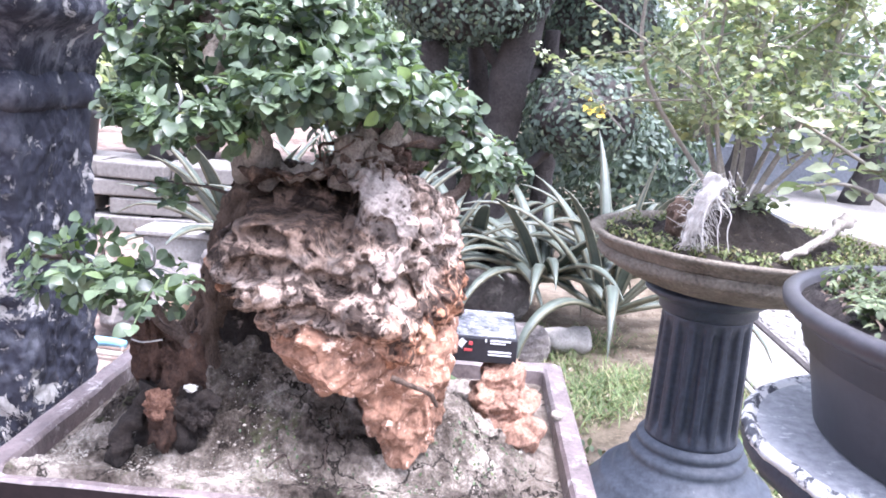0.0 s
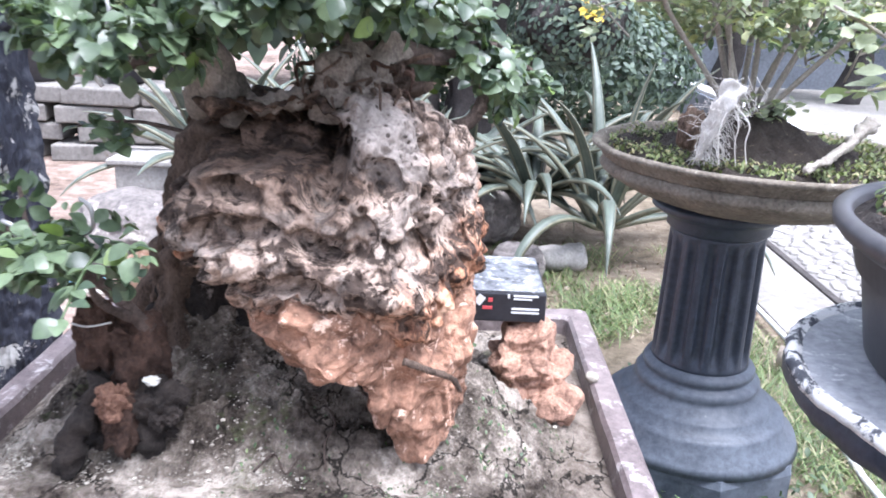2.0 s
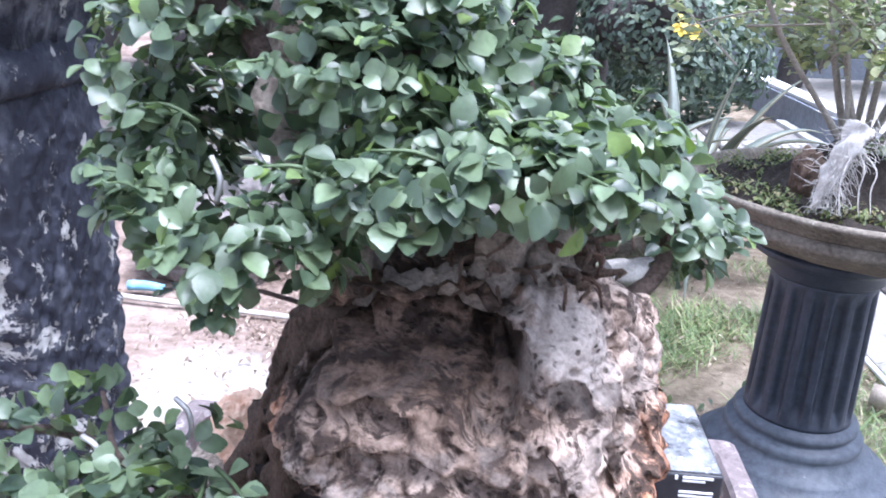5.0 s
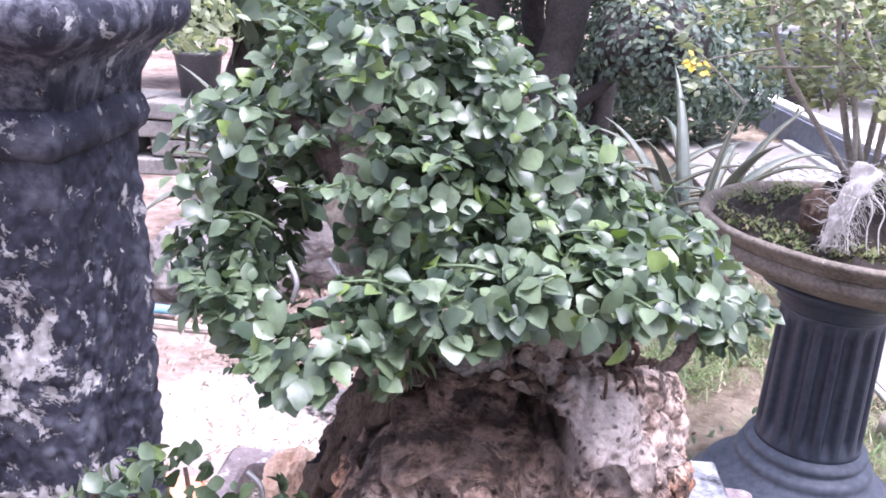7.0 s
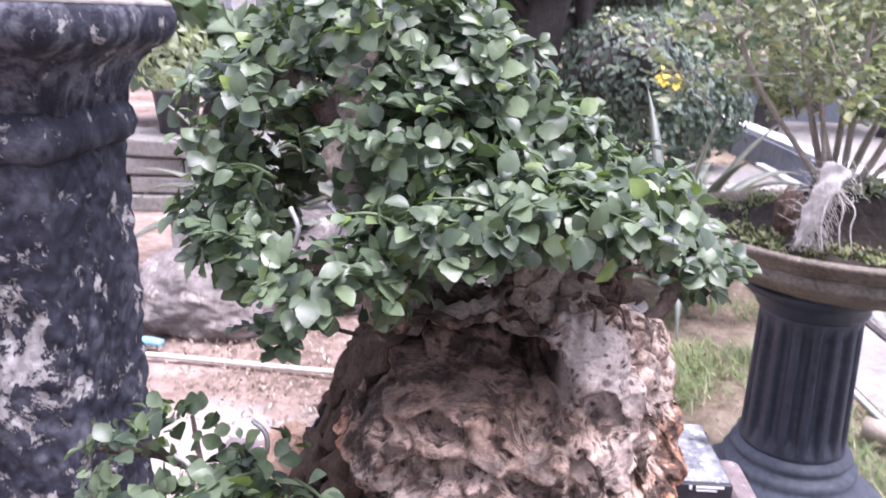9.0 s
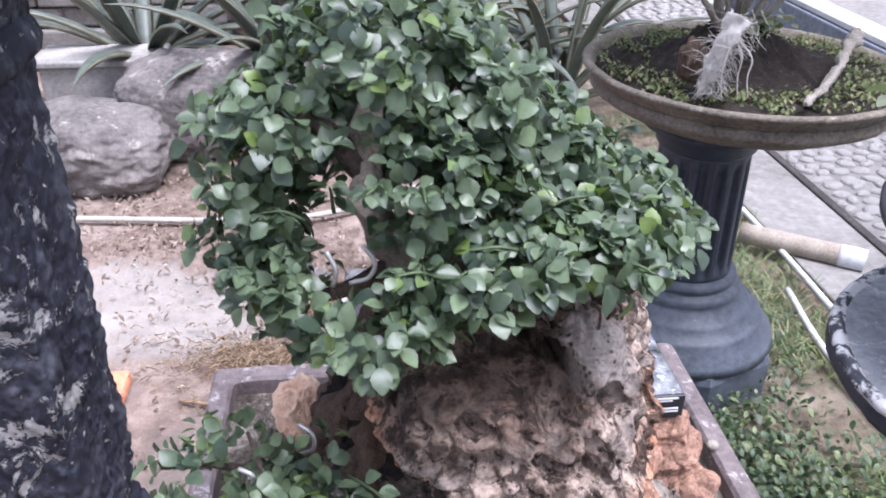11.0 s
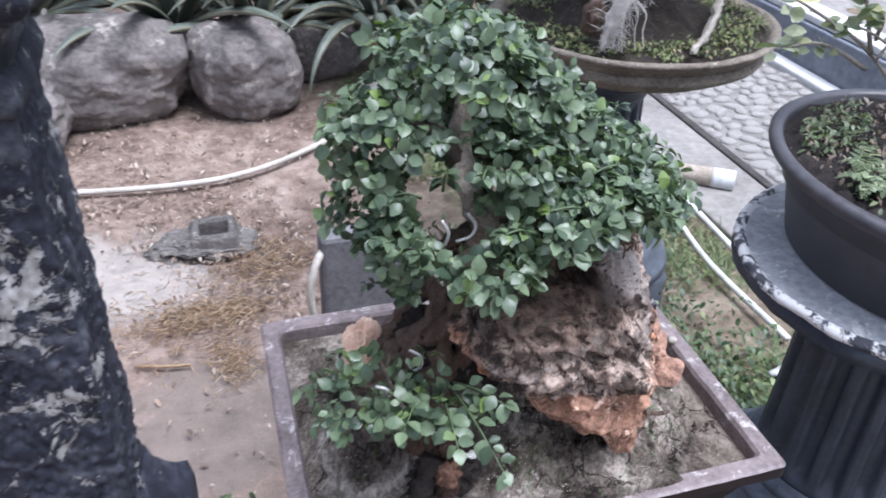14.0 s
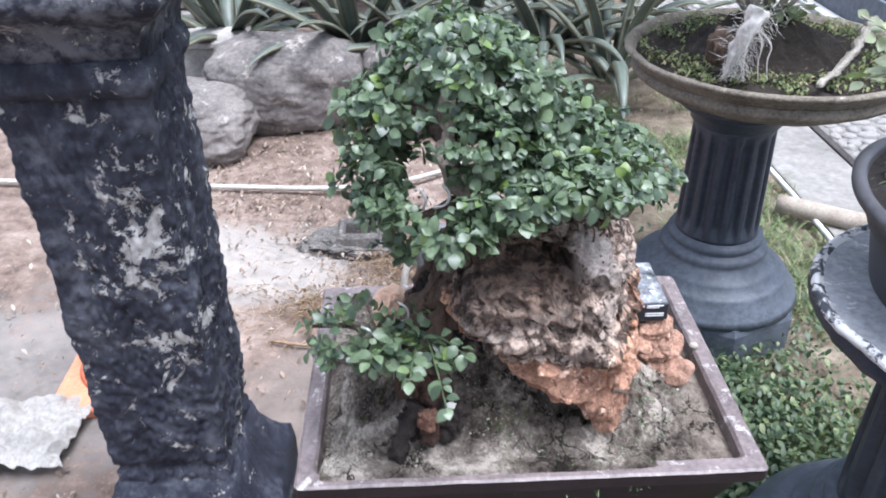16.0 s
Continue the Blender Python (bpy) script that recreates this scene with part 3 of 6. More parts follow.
def lathe(cx, cy, profile, n=48, rx=1.0, ry=1.0, wobble=0.0, seed=0, square=0.0, flutes=None):
    """A turned form from (radius, z) pairs; rx, ry stretch it; square > 0 pulls the section towards a square; flutes = (count, depth, z0, z1)."""
    a = np.linspace(0, 2 * np.pi, n, endpoint=False)
    vs = []
    for r, z in profile:
        rr = np.full(n, float(r))
        if square:
            rr = rr * (1 / np.maximum(np.abs(np.cos(a)), np.abs(np.sin(a)))) ** square
        if flutes and flutes[2] <= z <= flutes[3]:
            rr = rr * (1 - flutes[1] * min(1, (z - flutes[2]) / 0.03, (flutes[3] - z) / 0.03) * np.clip(np.cos(a * flutes[0]) + 0.35, 0, 1) ** 0.7)
        if wobble:
            rr = rr + np.array([wobble * (noise.noise((3 * math.cos(t) + seed, 3 * math.sin(t), z * 14)) + 0.55 * noise.noise((13 * math.cos(t), 13 * math.sin(t) + seed, z * 70))) for t in a])
        vs.append(np.stack([cx + rr * rx * np.cos(a), cy + rr * ry * np.sin(a), np.full(n, z)], 1))
    k = len(profile)
    fs = [(i * n + j, i * n + (j + 1) % n, (i + 1) * n + (j + 1) % n, (i + 1) * n + j) for i in range(k - 1) for j in range(n)]
    fs += [tuple(range(n))[::-1], tuple((k - 1) * n + j for j in range(n))]
    return np.concatenate(vs), fs


def spline(points, steps=8):
    """Points along a smooth curve through the given ones."""
    p = [Vector(q) for q in points]
    p = [p[0] * 2 - p[1]] + p + [p[-1] * 2 - p[-2]]
    out = []
    for i in range(1, len(p) - 2):
        for s in range(steps):
            t = s / steps
            out.append(0.5 * ((2 * p[i]) + (p[i + 1] - p[i - 1]) * t + (2 * p[i - 1] - 5 * p[i] + 4 * p[i + 1] - p[i + 2]) * t * t + (3 * p[i] - p[i - 1] - 3 * p[i + 1] + p[i + 2]) * t ** 3))
    return out + [p[-2]]


def tube(points, r0, r1=None, n=8, steps=6, knots=0.0, seed=0):
    """A tapered round bar along a curve, knotty if wanted."""
    pts = spline(points, steps)
    r1 = r0 if r1 is None else r1
    vs, fs = [], []
    for i, p in enumerate(pts):
        d = (pts[min(i + 1, len(pts) - 1)] - pts[max(i - 1, 0)]).normalized()
        side = d.orthogonal().normalized() if i == 0 else (side - d * side.dot(d)).normalized()
        up = d.cross(side)
        r = r0 + (r1 - r0) * i / (len(pts) - 1)
        for j in range(n):
            t = 2 * math.pi * j / n
            q = side * math.cos(t) + up * math.sin(t)
            k = 1 + knots * noise.noise(p * (0.9 / r0) + q * 0.9 + Vector((seed, 0, 0)))
            vs.append(p + q * r * k)
    for i in range(len(pts) - 1):
        fs += [(i * n + j, i * n + (j + 1) % n, (i + 1) * n + (j + 1) % n, (i + 1) * n + j) for j in range(n)]
    fs += [tuple(range(n))[::-1], tuple((len(pts) - 1) * n + j for j in range(n))]
    return np.array([tuple(v) for v in vs]), fs


def ball(sub):
    bm = bmesh.new()
    bmesh.ops.create_icosphere(bm, subdivisions=sub, radius=1)
    v = np.array([tuple(q.co) for q in bm.verts])
    f = [tuple(q.index for q in t.verts) for t in bm.faces]
    bm.free()
    return v, f


def lump(c, r, seed=0, amp=0.18, freq=1.6, sub=4, power=2.0, pits=0.0, turn=0.0, ridged=0.0):
    """A worn stone: a super-ellipsoid with noise at two scales and optional pits."""
    v, f = ball(sub)
    k = (np.abs(v) ** power).sum(1) ** (-1 / power)
    v = v * k[:, None]
    out = []
    for p in v:
        q = Vector(p)
        d = amp * noise.fractal(q * freq + Vector((seed, seed * 1.7, 0)), 0.8, 2.0, 5)
        if ridged:
            s_ = Vector((seed * 2.1, 0, seed))
            d -= ridged * (abs(noise.noise(q * 1.7 + s_)) + 0.5 * abs(noise.noise(q * 3.7 + s_)) + 0.25 * abs(noise.noise(q * 8 + s_)) - 0.3)
        if pits:
            d -= pits * max(0, 0.35 - noise.voronoi(q * freq * 3 + Vector((0, seed, 0)))[0][0]) * 2
        out.append(q * (1 + d))
    o = np.array([tuple(q) for q in out]) * np.array(r)
    s, co = math.sin(radians(turn)), math.cos(radians(turn))
    o = np.stack([o[:, 0] * co - o[:, 1] * s, o[:, 0] * s + o[:, 1] * co, o[:, 2]], 1)
    return o + np.array(c), f


def leaf_shape(length, width, fold=0.25, curl=0.2, widest=0.6, stations=6, notch=True):
    """One blade lying along +y from its stalk, folded along the midrib and curled at the tip."""
    vs, fs = [], []
    for i in range(stations + 1):
        t = i / stations
        w = width * 0.5 * (math.sin(math.pi * t ** (math.log(0.5) / math.log(widest))) ** 0.75 if 0 < t < 1 else 0.06 if t == 0 else 0.12)
        if notch and i % 2 and t > 0.4:
            w *= 1.10
        z = -curl * length * t * t
        vs += [(-w, t * length, z + fold * w), (0, t * length, z), (w, t * length, z + fold * w)]
        if i:
            b = 3 * i
            fs += [(b - 3, b - 2, b + 1, b), (b - 2, b - 1, b + 2, b + 1)]
    return np.array(vs), fs


def frames_for(normals, tips):
    """Rotation matrices whose z is the normal and whose y leans to the tip's way."""
    z = normals / np.linalg.norm(normals, axis=1)[:, None]
    y = tips - z * (tips * z).sum(1)[:, None]
    y = y / np.maximum(np.linalg.norm(y, axis=1)[:, None], 1e-6)
    return np.stack([np.cross(y, z), y, z], 2)


def scatter(template, places, normals, tips, sizes):
    tv, tf = template
    m = frames_for(normals, tips) * sizes[:, None, None]
    v = np.einsum("nij,kj->nki", m, tv) + places[:, None]
    k = len(tv)
    f = [tuple(i + n * k for i in q) for n in range(len(places)) for q in tf]
    return v.reshape(-1, 3), f


def on_pads(rng, pads, count, shell=0.6):
    """Places and outward ways on and in the upper shells of leaf pads (centre, radii)."""
    vol = np.array([(a * b + b * c + a * c) for _, (a, b, c) in pads])
    pick = rng.choice(len(pads), count, p=vol / vol.sum())
    d = rng.normal(size=(count, 3))
    d /= np.linalg.norm(d, axis=1)[:, None]
    r = np.where(rng.random(count) < shell, rng.uniform(0.88, 1.08, count), rng.uniform(0.45, 0.95, count))
    c = np.array([pads[i][0] for i in pick])
    s = np.array([pads[i][1] for i in pick])
    return c + d * s * r[:, None], d


# ---- the ground and the path ----
def ground_sheet():
    near = np.arange(-2.0, 5.01, 0.07)
    far = np.array([6, 8, 11, 16, 25, 45, 90, 200, 400.0])
    xs = np.concatenate([-far[::-1], near, far])
    ys = np.concatenate([-far[::-1], near, far])
    v = np.array([(x, y, 0.014 * noise.fractal((x * 2.2, y * 2.2, 0.3), 0.9, 2, 4) - 0.004 if abs(x) < 6 and abs(y) < 7 else -0.02) for y in ys for x in xs])
    n = len(xs)
    f = [(j * n + i, j * n + i + 1, (j + 1) * n + i + 1, (j + 1) * n + i) for j in range(len(ys) - 1) for i in range(n - 1)]
    return v, f


structure("ground", ground_sheet(), EARTH, "bare brown garden earth with litter and mossy turf", "ground")


structure("path", box(0.955, 1.205, -1.5, 6.0, -0.05, 0.022, 0.006), CONCRETE, "smooth grey concrete path edge", "path", False)
structure("path_bed", box(1.205, 1.84, -1.5, 6.0, -0.05, 0.012, 0.0), MORTAR, "dark mortar bed of the pebble path", "path", False)
structure("path_edge", box(1.207, 1.236, -1.5, 6.0, -0.05, 0.026, 0.004), BARK_DARK, "dark mossy edging between path and pebbles", "path", False)
structure("kerb", box(1.84, 1.91, -1.5, 6.0, -0.05, 0.04, 0.008), WHITEKERB, "white painted kerb beside the pebble path", "kerb", False)
structure("wall_low", box(1.912, 2.05, -1.5, 8.96, -0.05, 0.195, 0.006), WALLBLUE, "low slate-grey painted boundary wall", "wall", False)
structure("wall_cap", box(1.93, 2.06, -1.5, 8.96, 0.197, 0.225, 0.006), WHITEKERB, "white painted cap of the low wall", "wall", False)
structure("road", box(2.062, 9.0, -4.0, 30.0, -0.04, 0.004, 0.0), CONCRETE, "pale concrete yard beyond the low wall", "road", False)


# ---- the tray and its stand ----
TX0, TX1, TY0, TY1, TZ = -0.305, 0.100, 0.452, 0.752, 0.660
stand = thing("plant_stand", (-0.10, 0.60, 0), "plain dark square concrete stand under the bonsai tray", "stand")
part("post", lathe(-0.10, 0.60, [(0.10, 0.03), (0.105, 0.06), (0.085, 0.09), (0.085, 0.46), (0.11, 0.50), (0.12, 0.515)], 48, square=0.9, wobble=0.003), COLUMN, stand)
part("plinth", box(-0.24, 0.04, 0.46, 0.74, -0.005, 0.032, 0.006), COLUMN, stand)
part("top_slab", box(-0.26, 0.06, 0.47, 0.735, 0.513, 0.538, 0.006), COLUMN, stand)


def rect_ring(x0, x1, y0, y1, loops, per=10):
    """Rectangular loops ((inset, z), ...) joined into a skin, with slightly rounded corners."""
    vs = []
    for inset, z in loops:
        a, b, c, d = x0 + inset, x1 - inset, y0 + inset, y1 - inset
        r = 0.006
        ring = []
        for cx, cy, t0 in ((b - r, d - r, 0), (a + r, d - r, 90), (a + r, c + r, 180), (b - r, c + r, 270)):
            for k in range(4):
                t = radians(t0 + 30 * k)
                ring.append((cx + r * math.cos(t), cy + r * math.sin(t)))
        full = []
        for k in range(16):
            p, q = ring[k], ring[(k + 1) % 16]
            steps = per if k % 4 == 3 else 1
            for s in range(steps):
                full.append((p[0] + (q[0] - p[0]) * s / steps, p[1] + (q[1] - p[1]) * s / steps))
        vs += [(px, py, z + 0.0012 * noise.noise((px * 40, py * 40, z * 50))) for px, py in full]
    n = len(vs) // len(loops)
    f = [(i * n + j, i * n + (j + 1) % n, (i + 1) * n + (j + 1) % n, (i + 1) * n + j) for i in range(len(loops) - 1) for j in range(n)]
    return np.array(vs), f, n


tray = thing("bonsai_tray", (-0.1025, 0.602, 0.538), "dark brown glazed rectangular bonsai tray, chipped and dusty", "tray")
tv, tf, tn = rect_ring(TX0, TX1, TY0, TY1, [(0.10, 0.556), (0.045, 0.556), (0.038, 0.562), (0.012, 0.640), (0.018, 0.642), (0.03, 0.60)])
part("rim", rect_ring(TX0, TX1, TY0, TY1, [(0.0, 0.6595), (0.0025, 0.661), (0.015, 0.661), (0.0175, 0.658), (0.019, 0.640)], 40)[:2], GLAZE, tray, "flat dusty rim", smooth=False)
part("lip", rect_ring(TX0, TX1, TY0, TY1, [(0.016, 0.636), (0.011, 0.6385), (0.003, 0.644), (0.0, 0.648), (0.0, 0.6595)], 40)[:2], GLAZE_SHADED, tray, "brown glazed lip under the rim, shade in its colour", smooth=False)
part("basin", (tv, tf + [tuple(range(tn))[::-1]]), GLAZE_SHADED, tray, smooth=False)
for fx, fy in ((TX0 + 0.07, TY0 + 0.06), (TX1 - 0.07, TY0 + 0.06), (TX0 + 0.07, TY1 - 0.06), (TX1 - 0.07, TY1 - 0.06)):
    part("foot", box(fx - 0.028, fx + 0.028, fy - 0.012, fy + 0.012, 0.538, 0.558, 0.003), GLAZE_SHADED, tray, smooth=False)


def soil_height(x, y):
    """The tray's soil: nearly level at the rim, mounded under the rock and the old stump."""
    d = ((x + 0.135) / 0.105) ** 2 + ((y - 0.590) / (0.098 if y < 0.59 else 0.076)) ** 2
    e = ((x + 0.215) / 0.050) ** 2 + ((y - 0.530) / 0.045) ** 2
    g = ((x - 0.0) / 0.045) ** 2 + ((y - 0.560) / 0.050) ** 2
    f = ((x + 0.095) / 0.045) ** 2 + ((y - 0.480) / 0.030) ** 2
    edge = min(1, max(0, min(x - TX0 - 0.018, TX1 - 0.018 - x, y - TY0 - 0.018, TY1 - 0.018 - y) / 0.03))
    h = 0.645 + edge * (0.108 * math.exp(-d) + 0.010 * math.exp(-e) + 0.026 * math.exp(-g) + 0.014 * math.exp(-f))
    # soil heaped against the front and spilling over the rim's inner edge
    yy = y + 0.005 * noise.noise((x * 60, 0, 3)) + 0.003 * noise.noise((x * 190, 0, 8))
    h += 0.0225 * min(1, max(0, (TY0 + 0.055 - yy) / 0.04)) * min(1, max(0, (0.05 - x) / 0.06)) * min(1, max(0, min(yy - TY0 - 0.002, y - TY0 - 0.004) / 0.005)) * min(1, max(0, (x - TX0 - 0.014) / 0.01))
    return h + edge * (0.009 * noise.fractal((x * 30, y * 30, 1), 0.7, 2, 6) + 0.0035 * noise.noise((x * 160, y * 160, 0)) - 0.007 * abs(noise.noise((x * 48, y * 48, 7))) - 0.004 * abs(noise.noise((x * 110, y * 110, 9))) + 0.007 * max(0, 0.45 - noise.voronoi((x * 75 + 0.4 * noise.noise((x * 90, y * 90, 3)), y * 75, 0.5))[0][0]))


def soil_sheet():
    xs, ys = np.linspace(TX0 + 0.0175, TX1 - 0.0175, 300), np.linspace(TY0 + 0.005, TY1 - 0.0175, 220)
    v = np.array([(x, y, soil_height(x, y)) for y in ys for x in xs])
    return v, [(j * 300 + i, j * 300 + i + 1, (j + 1) * 300 + i + 1, (j + 1) * 300 + i) for j in range(219) for i in range(299)]


tray_soil = tagged(part("tray_soil", soil_sheet(), SOIL, smooth=False), "grey crusted soil mounded in the tray, patched with moss", "soil", kind="structure")
for pts in ([(-0.118, 0.478), (-0.108, 0.484), (-0.101, 0.478), (-0.094, 0.486)], [(-0.080, 0.480), (-0.082, 0.490), (-0.078, 0.500), (-0.084, 0.508)], [(-0.06, 0.472), (-0.052, 0.476), (-0.048, 0.470)]):
    part("dark_rootlet", tube([(x, y, soil_height(x, y) + 0.0008) for x, y in pts], 0.0007, 0.0005, 6, 6), BARK, tray_soil)


# ---- the rock ----
ROCK_AT = Vector((-0.085, 0.54, 0.665))


def rock_mesh():
    """The hollow-faced rock: broad and flat on top, tapering low in front, overhanging to one side."""
    outline = [(-0.055, 0.744), (-0.030, 0.746), (-0.010, 0.757), (0.004, 0.772), (-0.003, 0.797), (-0.010, 0.822), (-0.022, 0.846), (-0.042, 0.861), (-0.055, 0.869), (-0.068, 0.870), (-0.080, 0.861), (-0.108, 0.859), (-0.134, 0.860), (-0.154, 0.858), (-0.166, 0.848), (-0.166, 0.834), (-0.163, 0.820), (-0.176, 0.796), (-0.158, 0.783), (-0.134, 0.770), (-0.116, 0.756), (-0.090, 0.748)]
    # hollows of the face: place, half sizes, depth
    hollows = [(-0.112, 0.842, 0.032, 0.009, 0.030), (-0.092, 0.850, 0.016, 0.006, 0.018), (-0.160, 0.829, 0.011, 0.012, 0.030), (-0.166, 0.851, 0.012, 0.006, 0.016), (-0.080, 0.832, 0.011, 0.015, 0.013), (-0.079, 0.797, 0.017, 0.006, 0.011), (-0.123, 0.820, 0.010, 0.006, 0.010), (-0.050, 0.824, 0.006, 0.010, 0.008), (-0.016, 0.800, 0.008, 0.010, 0.014), (-0.128, 0.801, 0.016, 0.005, 0.009), (-0.140, 0.838, 0.006, 0.010, 0.014), (-0.040, 0.790, 0.007, 0.012, 0.009), (-0.100, 0.775, 0.020, 0.004, 0.007), (-0.146, 0.788, 0.010, 0.005, 0.008), (-0.060, 0.806, 0.006, 0.005, 0.007)]
    swells = [(-0.052, 0.852, 0.020, 0.016, 0.010), (-0.100, 0.787, 0.024, 0.008, 0.008), (-0.062, 0.778, 0.024, 0.012, 0.010), (-0.132, 0.829, 0.007, 0.012, 0.007), (-0.098, 0.828, 0.014, 0.009, 0.006), (-0.060, 0.840, 0.008, 0.010, 0.005), (-0.045, 0.812, 0.010, 0.010, 0.005), (-0.140, 0.852, 0.014, 0.005, 0.006), (-0.116, 0.853, 0.010, 0.004, 0.004)]
    c = np.array((-0.080, 0.805))
    ang = np.array([math.atan2(z - c[1], x - c[0]) for x, z in outline])
    rad = np.array([math.hypot(x - c[0], z - c[1]) for x, z in outline])
    o = np.argsort(ang)
    ang, rad = ang[o], rad[o]
    v, f = ball(7)
    out = []
    for p in v:
        # p: x across, y depth (front negative), z up
        a = math.atan2(p[2], p[0])
        s = math.hypot(p[0], p[2])
        r = np.interp(a, ang, rad, period=2 * math.pi)
        k = s ** 0.92
        x, z = c[0] + r * k * math.cos(a), c[1] + r * k * math.sin(a)
        turn = -0.046 + 0.30 * max(0, 0.80 - z)
        face = 0.472 + 0.60 * max(0, z - 0.806) + 0.75 * max(0, -0.138 - x) + 1.55 * max(0, x - turn)
        if p[1] < 0:
            y = face + 0.034 * (1 - abs(p[1]) ** 0.45)
        else:
            y = face + 0.034 + p[1] * (0.030 + 0.070 * min(1, max(0, (-0.020 - x) / 0.08))) * min(1, max(0.3, (z - 0.70) / 0.10))
        q = Vector((x, y, z))
        n = Vector((p[0] * 0.8, p[1], p[2] * 0.8)).normalized()
        front = 1 if p[1] < 0.1 else 0
        w1 = Vector((noise.noise(q * 34), 0, noise.noise(q * 34 + Vector((9, 4, 2))))) * 0.009 + Vector((noise.noise(q * 95), 0, noise.noise(q * 95 + Vector((3, 7, 1))))) * 0.004
        wx, wz = x + 0.8 * noise.noise(q * 34) * 0.009, z + 0.8 * noise.noise(q * 34 + Vector((9, 4, 2))) * 0.009
        d = 0.006 * noise.fractal(q * 24, 0.9, 2.1, 3)
        # rounded knobs with sharp clefts between them
        bil, amp, fr = 0.0, 1.0, 46.0
        for _ in range(3):
            bil += amp * abs(noise.noise(q * fr + w1 * 12 + Vector((7.1, 3.3, 1.9))))
            amp, fr = amp * 0.42, fr * 2.1
        d += 0.0105 * (bil - 0.36)
        cell = noise.voronoi(q * 62 + w1 * 20)[0]
        d += 0.0035 * min(0.35, cell[1] - cell[0]) / 0.35 - 0.002
        d += 0.0009 * noise.fractal(q * 240, 0.7, 2.0, 2)
        # round pores of three sizes, gathered in patches
        many = min(1, max(0, noise.noise(q * 30 + Vector((5, 0, 0))) * 2.4 + 0.55))
        for fr, dp, wide in ((52, 0.014, 0.27), (96, 0.0070, 0.28), (175, 0.0024, 0.28)):
            pore = noise.voronoi(q * fr + w1 * 18)[0][0]
            d -= dp * min(1, max(0, wide - pore) / 0.10) * many
        back = 0.0
        if front:
            for hx, hz, rx, rz, dp in hollows:
                e = ((wx - hx) / rx) ** 2 + ((wz - hz) / rz) ** 2
                if e < 2.2:
                    u = min(1, (2.2 - e) / 1.6)
                    back += 1.5 * dp * u * u * (3 - 2 * u)
            for hx, hz, rx, rz, dp in swells:
                back -= dp * math.exp(-((wx - hx) / rx) ** 2 - ((wz - hz) / rz) ** 2)
        d *= 1 - 0.6 * math.exp(-((x + 0.048) / 0.024) ** 2 - ((z - 0.852) / 0.018) ** 2)
        q = q + n * d + Vector((0, back, 0))
        out.append(tuple(q))
    return np.array(out), f


def raw_wedge(outline, centre, y0, front, behind, turn, sub, bluff=1.0):
    """Raw broken stone within an upright outline: scooped facets with sharp ridges between them."""
    c = np.array(centre)
    ang = np.array([math.atan2(z - c[1], x - c[0]) for x, z in outline])
    rad = np.array([math.hypot(x - c[0], z - c[1]) for x, z in outline])
    o = np.argsort(ang)
    ang, rad = ang[o], rad[o]
    v, f = ball(sub)
    out = []
    for p in v:
        a, s = math.atan2(p[2], p[0]), math.hypot(p[0], p[2])
        r = np.interp(a, ang, rad, period=2 * math.pi)
        k = s ** 0.92
        x, z = c[0] + r * k * math.cos(a), c[1] + r * k * math.sin(a)
        y = y0 + math.copysign(abs(p[1]) ** bluff, p[1]) * (front if p[1] < 0 else behind) + turn * max(0, x + 0.05)
        q = Vector((x, y, z))
        n = Vector((p[0] * 0.7, p[1], p[2] * 0.7)).normalized()
        d = 0.006 * noise.fractal(q * 26, 0.8, 2.0, 3)
        w = q + Vector((1, 0.5, -0.5)) * 0.006 * noise.noise(q * 70)
        d += 0.022 * (noise.voronoi(w * 40)[0][0] - 0.42)
        cell = noise.voronoi(w * 85 + Vector((2, 5, 1)))[0]
        d += 0.0060 * min(0.4, cell[1] - cell[0]) - 0.0042 * (abs(noise.noise(q * 75)) + 0.4 * abs(noise.noise(q * 160)))
        out.append(tuple(q + n * d))
    return np.array(out), f


LEDGE = [(-0.010, 0.722), (-0.009, 0.750), (-0.018, 0.762), (-0.05, 0.774), (-0.09, 0.772), (-0.118, 0.766), (-0.109, 0.752), (-0.099, 0.734), (-0.088, 0.723), (-0.074, 0.729), (-0.062, 0.721), (-0.046, 0.728), (-0.026, 0.721)]
TIP = [(-0.025, 0.660), (-0.017, 0.688), (-0.011, 0.715), (-0.010, 0.742), (-0.042, 0.748), (-0.066, 0.737), (-0.064, 0.720), (-0.047, 0.697)]
rock = thing("pitted_rock", ROCK_AT, "large pitted grey-brown rock with a raw orange foot", "rock")
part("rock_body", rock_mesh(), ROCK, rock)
part("raw_foot", raw_wedge(LEDGE, (-0.055, 0.748), 0.522, 0.048, 0.050, 1.5, 7, 0.45), FOOT, rock, "raw orange broken foot", smooth=False)
part("raw_tip", raw_wedge(TIP, (-0.036, 0.710), 0.512, 0.034, 0.045, 0.7, 7, 0.6), FOOT, rock, "raw orange pointed tip", smooth=False)
part("clinging_root", tube([(-0.040, 0.468, 0.744), (-0.028, 0.468, 0.740), (-0.016, 0.474, 0.733), (-0.011, 0.482, 0.722)], 0.0020, 0.0013, 8, 8, 0.4), ROOTBARK, rock, "thin brown root clinging to the foot")
part("raw_flake", lump((-0.032, 0.560, 0.836), (0.011, 0.012, 0.008), 8.0, 0.25, 1.6, 4), RAWWOOD, rock, "raw orange flake")

